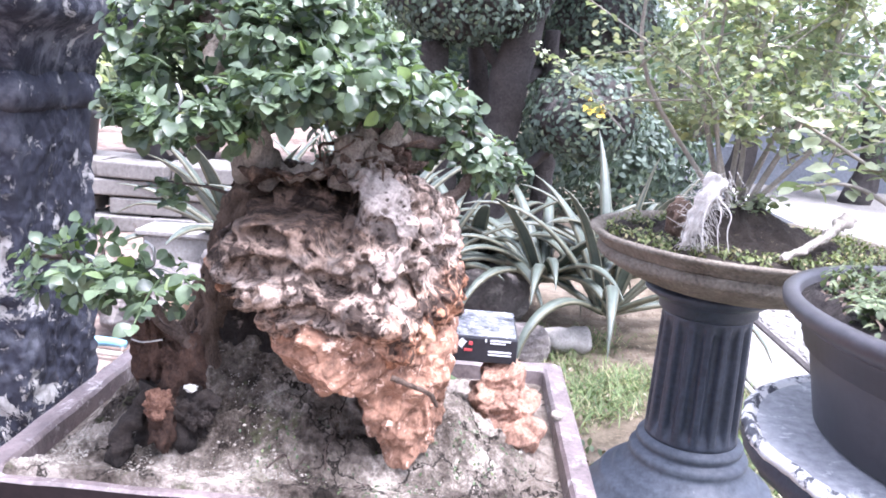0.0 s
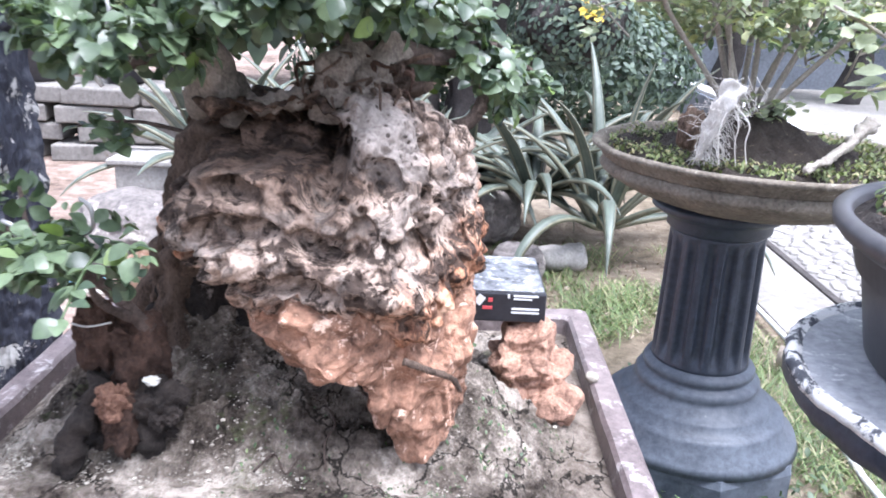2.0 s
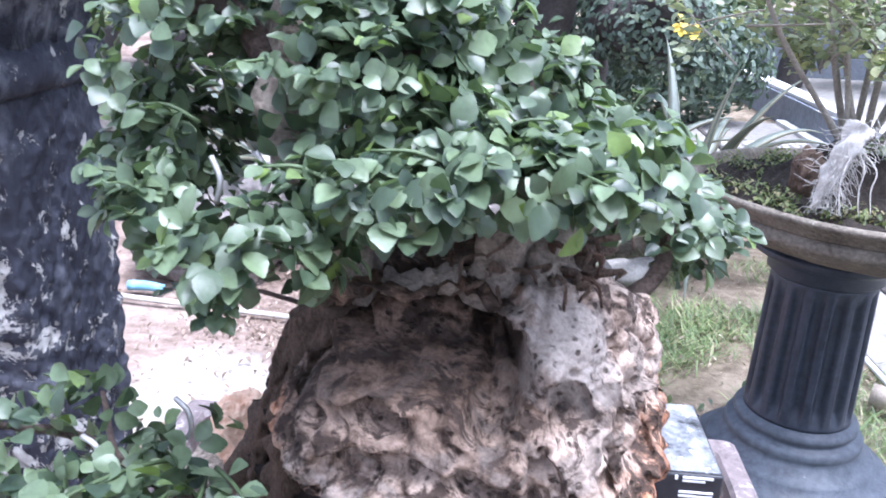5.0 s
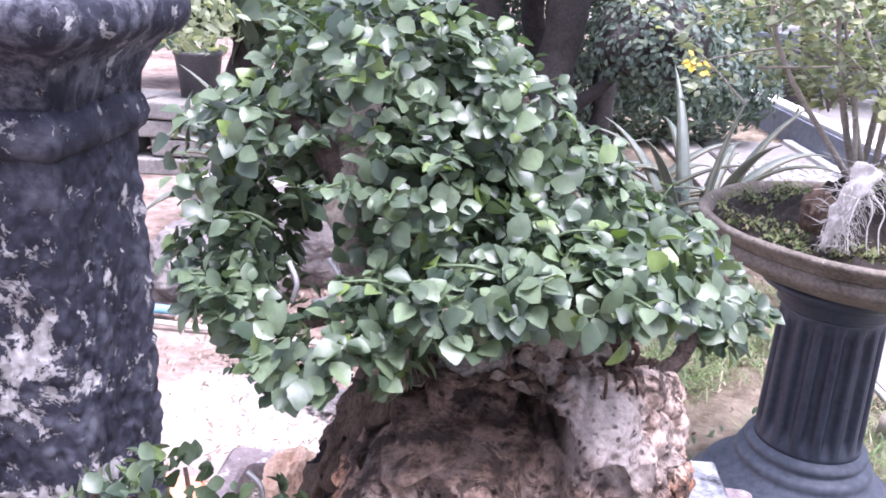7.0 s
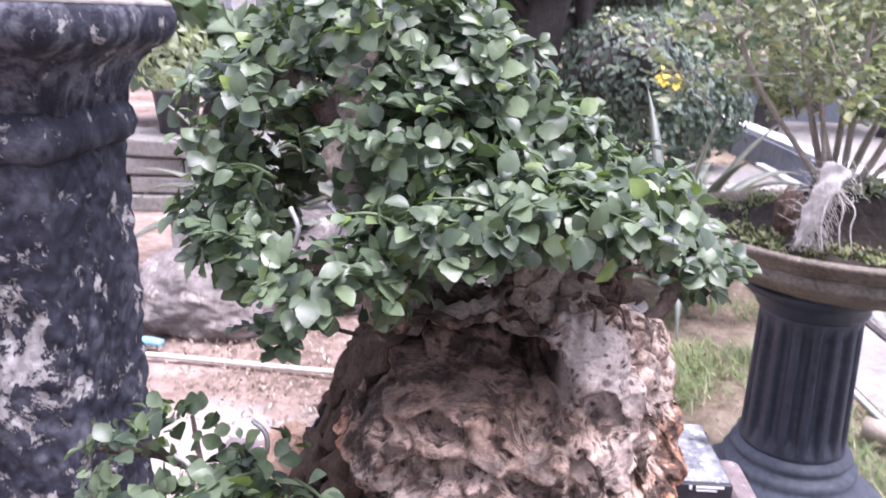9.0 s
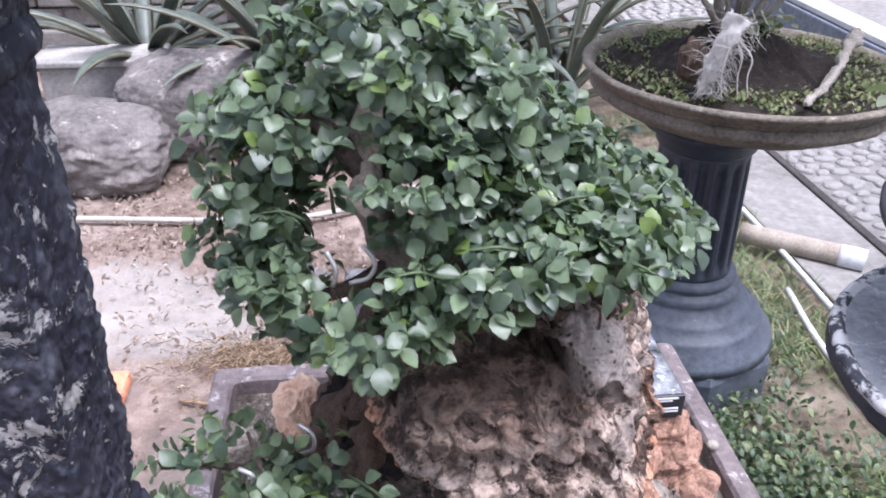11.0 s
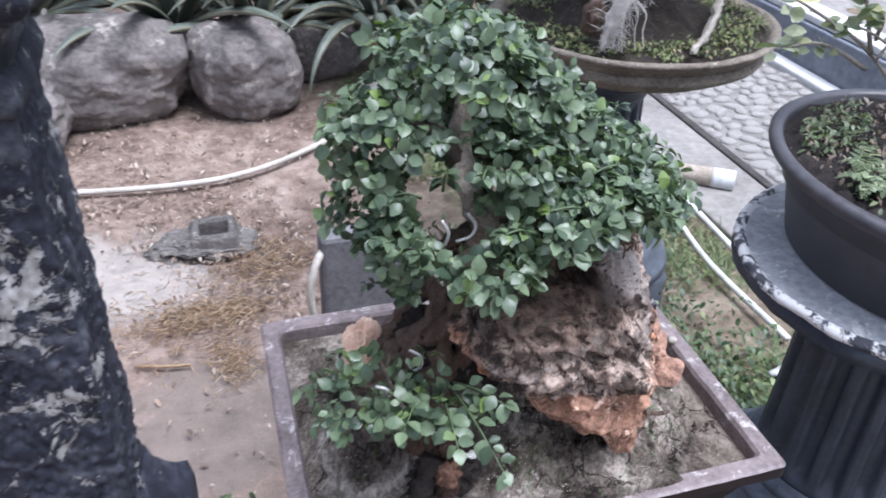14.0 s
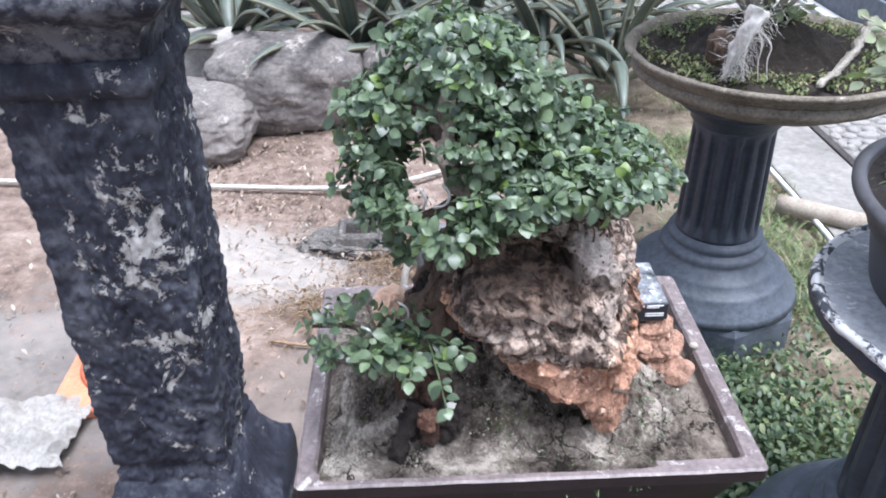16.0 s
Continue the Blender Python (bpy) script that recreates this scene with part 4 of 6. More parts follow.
for at, outline, y0, deep in (
    ((0.040, 0.595, 0.66), [(0.019, 0.672), (0.018, 0.690), (0.024, 0.706), (0.048, 0.709), (0.053, 0.692), (0.060, 0.670), (0.054, 0.655), (0.030, 0.655)], 0.606, 0.024),
    ((0.056, 0.578, 0.65), [(0.040, 0.660), (0.044, 0.670), (0.055, 0.672), (0.063, 0.663), (0.061, 0.652), (0.046, 0.650)], 0.586, 0.011),
):
    st = thing("orange_stone", at, "raw orange angular stone bedded in soil beneath the small box", "stone", "orange stones in the tray")
    part("stone_body", raw_wedge(outline, (at[0], at[2] + 0.012), y0, deep, 0.03, 0.0, 6, 0.7), RAWSTONE, st, smooth=False)
st = thing("orange_stone", (-0.225, 0.64, 0.66), "pale orange rough stone at the back of the mound", "stone", "orange stones in the tray")
part("stone_body", lump((-0.222, 0.628, 0.716), (0.017, 0.014, 0.024), 12.0, 0.22, 1.0, 6, 3.2, 0.0, 25, 0.10), PALESTONE, st, smooth=False)

stump = thing("rotten_stump", (-0.19, 0.475, 0.665), "crumbling red-brown stump with orange broken ends and white fungus", "stump")
part("stump_body", lump((-0.1830, 0.5040, 0.722), (0.0145, 0.012, 0.0235), 5.0, 0.30, 1.5, 5, 2.8, 0.0, 20, 0.30), STUMP, stump)
part("stump_base", lump((-0.186, 0.500, 0.688), (0.025, 0.013, 0.022), 41.0, 0.4, 2.0, 6, 2.4, 0.0, 0, 0.5), BLACKWOOD, stump, "near-black rotten base", smooth=False)
part("side_lump", lump((-0.2060, 0.5040, 0.733), (0.0105, 0.010, 0.0215), 16.0, 0.3, 1.6, 5, 2.6, 0.0, 0, 0.3), STUMP, stump)
part("low_lump", lump((-0.1890, 0.4850, 0.694), (0.0090, 0.008, 0.020), 26.0, 0.3, 1.8, 5, 2.6, 0.0, 0, 0.3), STUMP, stump)
part("broken_end", lump((-0.1895, 0.4810, 0.7080), (0.0088, 0.0075, 0.0100), 7.0, 0.45, 1.2, 5, 2.6, 0.0, 0, 0.3), RAWWOOD, stump, "raw orange broken end")
part("burnt_shelf", lump((-0.1690, 0.4900, 0.7020), (0.012, 0.009, 0.0115), 36.0, 0.3, 1.6, 5, 3.0, 0.0, 0, 0.4), BLACKWOOD, stump, "near-black shelf beside the broken end", smooth=False)
part("root_leg", tube([(-0.1970, 0.4910, 0.714), (-0.2060, 0.4850, 0.697), (-0.2140, 0.4800, 0.680), (-0.2180, 0.4790, 0.664)], 0.0075, 0.006, 14, 8, 0.9), BLACKWOOD, stump)
part("root_leg", tube([(-0.1760, 0.5090, 0.708), (-0.1720, 0.4930, 0.709), (-0.1640, 0.4870, 0.712), (-0.1540, 0.4910, 0.706)], 0.0055, 0.004, 12, 8, 0.9, 3), BLACKWOOD, stump)
part("root_leg", tube([(-0.1840, 0.5030, 0.712), (-0.1780, 0.4910, 0.692), (-0.1740, 0.4890, 0.668)], 0.007, 0.006, 12, 8, 0.9, 7), BLACKWOOD, stump)
part("fungus", lump((-0.1705, 0.4845, 0.7185), (0.0042, 0.003, 0.0022), 3.0, 0.5, 2.0, 4), FUNGUS, stump, "white crusty fungus")
part("thin_wire", tube([(-0.2110, 0.4890, 0.747), (-0.2020, 0.4870, 0.7465), (-0.1910, 0.4900, 0.748)], 0.0006, 0.0006, 6, 6), WIRE, stump, "thin wire across the top")

# ---- the small black box on the stones ----
pack = thing("cigarette_box", (0.017, 0.636, 0.7115), "flat black card box in crinkled clear wrap, lying on stones", "box")
PX0, PX1, PY0, PY1, PZ0, PZ1 = -0.0105, 0.0455, 0.600, 0.674, 0.7105, 0.7308
part("carton", box(PX0, PX1, PY0, PY1, PZ0, PZ1, 0.0012), PACK, pack, smooth=False)
part("lid_seam", box(PX0 - 0.0004, PX1 + 0.0004, 0.6615, 0.6625, PZ0, PZ1 + 0.0006, 0.0002), PACK, pack, smooth=False)
part("clear_wrap", box(PX0 + 0.0015, PX1 - 0.0015, PY0 + 0.002, PY1 - 0.002, PZ1 + 0.0002, PZ1 + 0.0008, 0.0), FOIL, pack, "crinkled clear wrap, its white sheen painted in the colour", smooth=False)
FY = PY0 - 0.0006
for x0, x1, z0, z1 in ((0.020, 0.0215, 0.7275, 0.7300), (0.024, 0.040, 0.7285, 0.7297), (0.024, 0.036, 0.7265, 0.7275), (0.023, 0.041, 0.7195, 0.7207), (0.023, 0.041, 0.7170, 0.7182)):
    part("print_bar", box(x0, x1, FY, FY + 0.0008, z0, z1, 0.0), PRINT, pack, smooth=False)
for x0, x1, z0, z1 in ((-0.0085, -0.0025, 0.7215, 0.7265), (-0.0005, 0.0045, 0.7225, 0.7290)):
    part("emblem_bar", box(x0, x1, FY, FY + 0.0008, z0, z1, 0.0, 0, 35), PRINT, pack, smooth=False)
part("emblem_dot", box(0.0075, 0.0105, FY, FY + 0.0008, 0.7245, 0.7272, 0.0), REDPRINT, pack, smooth=False)
part("emblem_dot", box(0.004, 0.0105, FY, FY + 0.0008, 0.7195, 0.7215, 0.0), REDPRINT, pack, smooth=False)


# ---- the bonsai ----
rng = np.random.default_rng(5)
SHOOTS = [(Vector((-0.160, 0.548, 0.836)), Vector((-0.232, 0.556, 0.836))), (Vector((-0.190, 0.552, 0.838)), Vector((-0.212, 0.546, 0.826)))]
FRONDS = [(Vector((-0.188, 0.482, 0.792)), Vector((-0.176, 0.412, 0.784))), (Vector((-0.196, 0.480, 0.790)), Vector((-0.202, 0.425, 0.798))), (Vector((-0.205, 0.492, 0.792)), Vector((-0.232, 0.445, 0.800))), (Vector((-0.186, 0.488, 0.792)), Vector((-0.160, 0.455, 0.796)))]
PADS = [
    ((-0.158, 0.585, 0.976), (0.056, 0.065, 0.040)),
    ((-0.122, 0.590, 0.958), (0.044, 0.062, 0.036)),
    ((-0.092, 0.592, 0.922), (0.046, 0.062, 0.038)),
    ((-0.038, 0.605, 0.893), (0.042, 0.042, 0.026)),
    ((0.016, 0.628, 0.864), (0.024, 0.028, 0.018)),
    ((-0.212, 0.568, 0.940), (0.038, 0.052, 0.036)),
    ((-0.228, 0.560, 0.900), (0.026, 0.038, 0.022)),
    ((-0.145, 0.540, 0.938), (0.056, 0.042, 0.026)),
    ((-0.165, 0.478, 0.888), (0.032, 0.024, 0.013)),
    ((-0.122, 0.487, 0.909), (0.034, 0.026, 0.011)),
    ((-0.076, 0.495, 0.914), (0.044, 0.030, 0.011)),
    ((-0.045, 0.520, 0.912), (0.038, 0.032, 0.014)),
    ((-0.105, 0.518, 0.919), (0.034, 0.028, 0.014)),
    ((-0.185, 0.530, 0.918), (0.030, 0.030, 0.016)),
    ((-0.206, 0.522, 0.890), (0.028, 0.030, 0.016)),
    ((-0.004, 0.600, 0.864), (0.030, 0.030, 0.017)),
]
bonsai = thing("bonsai_tree", (-0.12, 0.55, 0.85), "small-leaved evergreen bonsai rooted over the top of the rock", "bonsai")
part("trunk", tube([(-0.146, 0.552, 0.850), (-0.147, 0.540, 0.866), (-0.149, 0.531, 0.884), (-0.158, 0.530, 0.906), (-0.170, 0.532, 0.932), (-0.166, 0.550, 0.965), (-0.155, 0.575, 0.990)], 0.0150, 0.0035, 20, 12, 0.8), TRUNK, bonsai)
for pts, r0, r1 in (
    ([(-0.082, 0.540, 0.850), (-0.080, 0.535, 0.872), (-0.068, 0.540, 0.888)], 0.013, 0.007),
    ([(-0.060, 0.535, 0.850), (-0.062, 0.535, 0.875), (-0.050, 0.545, 0.890)], 0.011, 0.006),
    ([(-0.128, 0.535, 0.856), (-0.112, 0.530, 0.857), (-0.095, 0.533, 0.863)], 0.0045, 0.0045),
):
    part("root", tube(pts, r0, r1, 18, 10, 1.0, r0 * 900), TRUNK, bonsai)
for pts, r0, r1 in (
    ([(-0.145, 0.555, 0.852), (-0.166, 0.572, 0.800), (-0.182, 0.585, 0.740), (-0.192, 0.592, 0.670)], 0.020, 0.018),
    ([(-0.150, 0.575, 0.848), (-0.176, 0.598, 0.795), (-0.200, 0.614, 0.735), (-0.216, 0.622, 0.665)], 0.016, 0.012),
    ([(-0.152, 0.540, 0.845), (-0.168, 0.548, 0.800), (-0.176, 0.545, 0.750), (-0.172, 0.535, 0.700)], 0.013, 0.012),
    ([(-0.148, 0.548, 0.850), (-0.173, 0.556, 0.815), (-0.188, 0.566, 0.770), (-0.200, 0.575, 0.720)], 0.009, 0.006),
    ([(-0.158, 0.552, 0.800), (-0.180, 0.572, 0.765), (-0.203, 0.592, 0.725), (-0.222, 0.606, 0.675)], 0.020, 0.018),
    ([(-0.150, 0.535, 0.790), (-0.172, 0.548, 0.750), (-0.196, 0.560, 0.715), (-0.214, 0.572, 0.672)], 0.015, 0.012),
):
    part("root", tube(pts, r0 * 0.62, r1 * 0.62, 20, 14, 1.0, r0 * 1300), ROOTBARK, bonsai, "thick earthy root running down the back of the rock")
for pts, r0, r1 in (
    ([(-0.170, 0.534, 0.938), (-0.194, 0.545, 0.962), (-0.222, 0.555, 0.955)], 0.0065, 0.002),
    ([(-0.158, 0.540, 0.884), (-0.192, 0.532, 0.874), (-0.225, 0.535, 0.878)], 0.005, 0.002),
    ([(-0.070, 0.540, 0.885), (-0.065, 0.575, 0.905), (-0.075, 0.600, 0.935)], 0.006, 0.002),
    ([(-0.050, 0.545, 0.885), (-0.025, 0.580, 0.880), (0.000, 0.610, 0.885), (0.030, 0.625, 0.868)], 0.006, 0.002),
    ([(-0.025, 0.575, 0.835), (-0.005, 0.590, 0.850), (0.000, 0.610, 0.880)], 0.005, 0.0035),
    ([(-0.155, 0.530, 0.905), (-0.120, 0.515, 0.905), (-0.090, 0.508, 0.908)], 0.004, 0.002),
    ([(-0.163, 0.555, 0.925), (-0.140, 0.545, 0.940), (-0.115, 0.540, 0.948)], 0.005, 0.002),
    ([(-0.158, 0.565, 0.950), (-0.120, 0.585, 0.960), (-0.095, 0.590, 0.970)], 0.005, 0.002),
    ([(-0.175, 0.500, 0.740), (-0.200, 0.495, 0.770), (-0.245, 0.500, 0.792), (-0.280, 0.500, 0.795)], 0.004, 0.0015),
    ([(-0.200, 0.495, 0.770), (-0.225, 0.490, 0.790), (-0.235, 0.500, 0.815)], 0.002, 0.001),
    ([(-0.180, 0.500, 0.745), (-0.188, 0.475, 0.765), (-0.190, 0.460, 0.790)], 0.003, 0.0012),
    ([(-0.160, 0.548, 0.836), (-0.195, 0.552, 0.841), (-0.232, 0.556, 0.836)], 0.0013, 0.0006),
):
    part("branch", tube(pts, r0, r1, 8, 6, 0.3, r0 * 500), BARK, bonsai)

for k in range(46):
    c, s = PADS[rng.integers(0, len(PADS))]
    d = Vector(rng.normal(size=3))
    d.z = abs(d.z) * 0.7
    d.normalize()
    a = Vector((c[0] + s[0] * 0.5 * d.x, c[1] + s[1] * 0.5 * d.y, c[2] + s[2] * 0.4 * d.z))
    b = Vector((c[0] + s[0] * 1.22 * d.x, c[1] + s[1] * 1.22 * d.y, c[2] + s[2] * 1.3 * d.z + 0.004))
    SHOOTS.append((a, b))
    part("shoot", tube([a, a.lerp(b, 0.5) + Vector((0, 0, 0.003)), b], 0.0011, 0.0005, 5, 4), WEED, bonsai)
# roots and soil under the overhang; the near-black colour paints its shade
part("root_ball", lump((-0.150, 0.576, 0.710), (0.050, 0.032, 0.075), 11.0, 0.3, 1.6, 6, 2.6, 0.0, 0, 0.35), POTSOIL, bonsai, "root and soil mass under the rock, near-black to paint the shade there", smooth=False)
part("root_crown", lump((-0.070, 0.552, 0.861), (0.027, 0.018, 0.013), 6.5, 0.5, 2.4, 6, 2.4, 0.0, 0, 0.9), ROOTBARK, bonsai, "matted dark root crown on the rock", smooth=False)
for k in range(54):
    a = Vector((rng.uniform(-0.092, -0.048), 0.534 + rng.normal() * 0.007, 0.869 + rng.normal() * 0.006))
    b = a + Vector((rng.normal() * 0.010, -rng.uniform(0.003, 0.012), -rng.uniform(0.003, 0.014) if k % 3 else rng.uniform(0.0, 0.014)))
    part("rootlet", tube([a, a.lerp(b, 0.5) + Vector((rng.normal() * 0.006, -0.003, 0.005)), b], rng.uniform(0.0008, 0.0026), 0.0006, 6, 4, 0.8, k), ROOTBARK if k % 4 else STUMP, bonsai)
LOW = [((-0.250, 0.500, 0.788), (0.036, 0.030, 0.018)), ((-0.192, 0.460, 0.787), (0.026, 0.018, 0.013)), ((-0.205, 0.505, 0.790), (0.024, 0.020, 0.012)), ((-0.224, 0.486, 0.784), (0.022, 0.022, 0.012)), ((-0.238, 0.500, 0.814), (0.015, 0.013, 0.009)), ((-0.258, 0.500, 0.805), (0.022, 0.020, 0.011)), ((-0.212, 0.550, 0.833), (0.014, 0.007, 0.006))]


def leaf_set(pads, count, r):
    """Rosettes of leaves at twig ends over the pads, each leaf leaning away from its twig."""
    n = count // 5
    pl, out = on_pads(r, pads, n, 0.72)
    axis = out * 0.75 + np.array((0, -0.12, 0.62)) + r.normal(size=out.shape) * 0.28
    axis /= np.linalg.norm(axis, axis=1)[:, None]
    ref = np.cross(axis, r.normal(size=axis.shape))
    ref /= np.linalg.norm(ref, axis=1)[:, None]
    ref2 = np.cross(axis, ref)
    P, N, T, S = [], [], [], []
    for k in range(6):
        a = 2 * np.pi * k * 0.38 + r.uniform(-0.5, 0.5, n)
        side = ref * np.cos(a)[:, None] + ref2 * np.sin(a)[:, None]
        lift = r.uniform(0.15, 0.75, n)[:, None]
        N.append(axis * (1 - 0.4 * lift) - side * lift + r.normal(size=axis.shape) * 0.15)
        T.append(side + axis * lift + np.array((0, 0, -0.2)))
        P.append(pl + side * 0.0025 + axis * r.uniform(-0.006, 0.004, n)[:, None])
        S.append(r.uniform(0.5, 1.12, n))
    pl, nrm, tip, size = np.concatenate(P), np.concatenate(N), np.concatenate(T), np.concatenate(S)
    # an open window beside the trunk, and nothing inside the rock
    a, w = np.array((-0.189, 0.522, 0.929)), np.array((-0.17, -0.80, 0.53))
    w = w / np.linalg.norm(w)
    off = pl - a
    away = np.linalg.norm(off - (off @ w)[:, None] * w, axis=1)
    off = pl - np.array((-0.181, 0.512, 0.904))
    below = np.linalg.norm(off - (off @ w)[:, None] * w, axis=1)
    below = np.where(pl[:, 1] < 0.53, below, 1.0)
    rocky = (pl[:, 2] < 0.864) & (pl[:, 0] > -0.175) & (pl[:, 0] < -0.005) & (pl[:, 1] > 0.475)
    keep = (away > 0.023) & (below > 0.017) & ~rocky
    return pl[keep], nrm[keep], tip[keep], size[keep]


LEAVES = [leaf_shape(0.0102, 0.0079, 0.30, 0.25, 0.50, 10), leaf_shape(0.0096, 0.0068, 0.55, 0.05, 0.47, 10), leaf_shape(0.0108, 0.0086, 0.14, 0.38, 0.51, 10)]
sets = [leaf_set(PADS, 7000, rng), leaf_set(LOW, 400, rng)]
# leaves in pairs along the shoots
sp_, sn_, st_ = [], [], []
for a, b in SHOOTS:
    ax = (b - a).normalized()
    sd = ax.cross(Vector((0, 0, 1))).normalized()
    for u in (0.45, 0.62, 0.78, 0.92, 1.0):
        for sg_ in (-1, 1):
            sp_.append(tuple(a.lerp(b, u) + sd * (0.001 * sg_)))
            sn_.append((0.3 * rng.normal(), 0.3 * rng.normal(), 1.0))
            st_.append(tuple(sd * sg_ + ax * 0.8))
sets[0] = tuple(np.concatenate([p, q]) for p, q in zip(sets[0], (np.array(sp_), np.array(sn_), np.array(st_), rng.uniform(0.5, 1.0, len(sp_)))))
fp_, fn_, ft_ = [], [], []
for a, b in FRONDS:
    ax = (b - a).normalized()
    sd = ax.cross(Vector((0, 0, 1))).normalized()
    part("frond_stem", tube([a, a.lerp(b, 0.5) + Vector((0, 0, 0.003)), b], 0.0011, 0.0005, 6, 4), WEED, bonsai)
    for u in (0.30, 0.47, 0.64, 0.80, 0.94):
        for sg_ in (-1, 1):
            fp_.append(tuple(a.lerp(b, u + 0.05 * rng.normal()) + sd * (0.001 * sg_) + Vector((0, 0, 0.0025 + 0.002 * rng.normal()))))
            fn_.append((0.4 * rng.normal() - 0.25 * sg_ * sd.x, 0.4 * rng.normal() - 0.2, 1.0))
            ft_.append(tuple(sd * sg_ + ax * rng.uniform(0.1, 1.2) + Vector((0, 0, 0.25 * rng.normal()))))
    fp_.append(tuple(b))
    fn_.append((0.0, 0.0, 1.0))
    ft_.append(tuple(ax))
sets[1] = tuple(np.concatenate([p, q]) for p, q in zip(sets[1], (np.array(fp_), np.array(fn_), np.array(ft_), rng.uniform(0.85, 1.2, len(fp_)))))
crown_geo = []
for k, s in enumerate(sets):
    pl, nrm, tip, size = s
    size = size * (0.98 if k else 1.0)
    which = rng.integers(0, 3, len(pl))
    lone = 230 if k == 0 else 60
    front = np.argsort(pl[:, 1] - 0.4 * pl[:, 2])[:lone]
    solo = np.zeros(len(pl), bool)
    solo[front] = True
    for w in range(3):
        sel = (which == w) & ~solo
        crown_geo.append(scatter(LEAVES[w], pl[sel], nrm[sel], tip[sel], size[sel]))
    if k == 0:
        solo_me = []
        for w in range(3):
            me = bpy.data.meshes.new("leaf")
            me.from_pydata(LEAVES[w][0].tolist(), [], LEAVES[w][1])
            me.polygons.foreach_set("use_smooth", [True] * len(me.polygons))
            me.materials.append(LEAF_ONE)
            solo_me.append(me)
    mats = frames_for(nrm[solo], tip[solo])
    for p, m, w, z in zip(pl[solo], mats, which[solo], size[solo]):
        ob = new("leaf", solo_me[w])
        ob.parent = bonsai
        ob.matrix_local = Matrix.LocRotScale(Vector(p) - ORIGIN[bonsai], Matrix(m.tolist()).to_quaternion(), (z, z, z))
tagged(part("foliage", joined(*crown_geo), LEAF_MANY, bonsai, "dense waxy dark green leaves in layered pads"), kind="stuff")

# ---- pale bonsai wire left on the branches ----
for pts in ([(-0.173, 0.511, 0.913), (-0.168, 0.509, 0.905), (-0.171, 0.509, 0.897), (-0.180, 0.511, 0.893)], [(-0.190, 0.512, 0.910), (-0.186, 0.509, 0.902), (-0.188, 0.509, 0.893)], [(-0.198, 0.508, 0.878), (-0.194, 0.503, 0.872), (-0.190, 0.503, 0.866)], [(-0.211, 0.512, 0.807), (-0.204, 0.508, 0.803), (-0.204, 0.508, 0.793), (-0.212, 0.510, 0.787)], [(-0.240, 0.490, 0.800), (-0.233, 0.487, 0.798), (-0.234, 0.490, 0.789)]):
    part("training_wire", tube(pts, 0.0012, 0.0012, 8, 6), WIRE, bonsai, "loop of pale training wire")

# ---- the flaking square pillar and the white pot on it ----
PILX, PILY = -0.583, 0.945


def crumbly(geo, amp, z0, z1):
    """Knobbly render under old paint: small lumps pushed out sideways, most of all low down."""
    v, f = geo
    out = []
    for p in v:
        q = Vector(p)
        d = Vector((q.x - PILX, q.y - PILY, 0))
        w = min(1, max(0, (z1 - q.z) / (z1 - z0)))
        k = 0.5 - noise.voronoi(q * 80 + Vector((1, 1, 1)) * 0.5 * noise.noise(q * 50))[0][0]
        out.append(q + d.normalized() * amp * (0.3 + 0.7 * w) * (k + 0.6 * noise.noise(q * 90)) if d.length > 1e-5 else q)
    return np.array([tuple(q) for q in out]), f


pillar = thing("stone_pillar", (PILX, PILY, 0), "square flared garden pillar with flaking black paint and pale patches", "pillar")
part("shaft", crumbly(lathe(PILX, PILY, [(0.089 - 0.006 * math.exp(-((z - 0.268) / 0.010) ** 2), z) for z in np.linspace(0.235, 0.862, 190)], 300, square=0.93, wobble=0.007), 0.0042, 0.3, 0.8), PAINT, pillar)
part("base", lathe(PILX, PILY, [(0.146, -0.01), (0.148, 0.10), (0.143, 0.135), (0.126, 0.15), (0.110, 0.175), (0.098, 0.205), (0.091, 0.24)], 160, square=0.93, wobble=0.006), PAINT, pillar)
part("neck_band", lathe(PILX, PILY, [(0.089, 0.855), (0.097, 0.862), (0.101, 0.875), (0.097, 0.89), (0.092, 0.90)], 120, square=0.93, wobble=0.006, seed=4), PAINT, pillar)
part("capital", lathe(PILX, PILY, [(0.090, 0.895), (0.094, 0.915), (0.102, 0.936), (0.116, 0.950), (0.128, 0.957), (0.135, 0.966), (0.137, 0.976), (0.136, 0.988), (0.131, 0.996)], 120, square=0.93, wobble=0.008, seed=8), PAINT_WORN, pillar)
part("top_slab", lathe(PILX, PILY, [(0.1290, 0.9920), (0.1325, 0.9955), (0.1290, 1.0000), (0.120, 1.003), (0.05, 1.004)], 160, square=0.93, wobble=0.008, seed=8), CONCRETE, pillar, "worn pale top bared of paint")
wp = thing("white_pot", (-0.63, 0.99, 1.003), "round glossy white ceramic pot standing on the pillar", "pot")
part("pot_body", lathe(-0.625, 0.985, [(0.118, 1.003), (0.128, 1.008), (0.132, 1.020), (0.131, 1.034), (0.124, 1.048), (0.110, 1.062), (0.090, 1.073), (0.066, 1.082), (0.062, 1.090), (0.066, 1.098), (0.058, 1.096), (0.054, 1.080)], 64), WHITEPOT, wp)
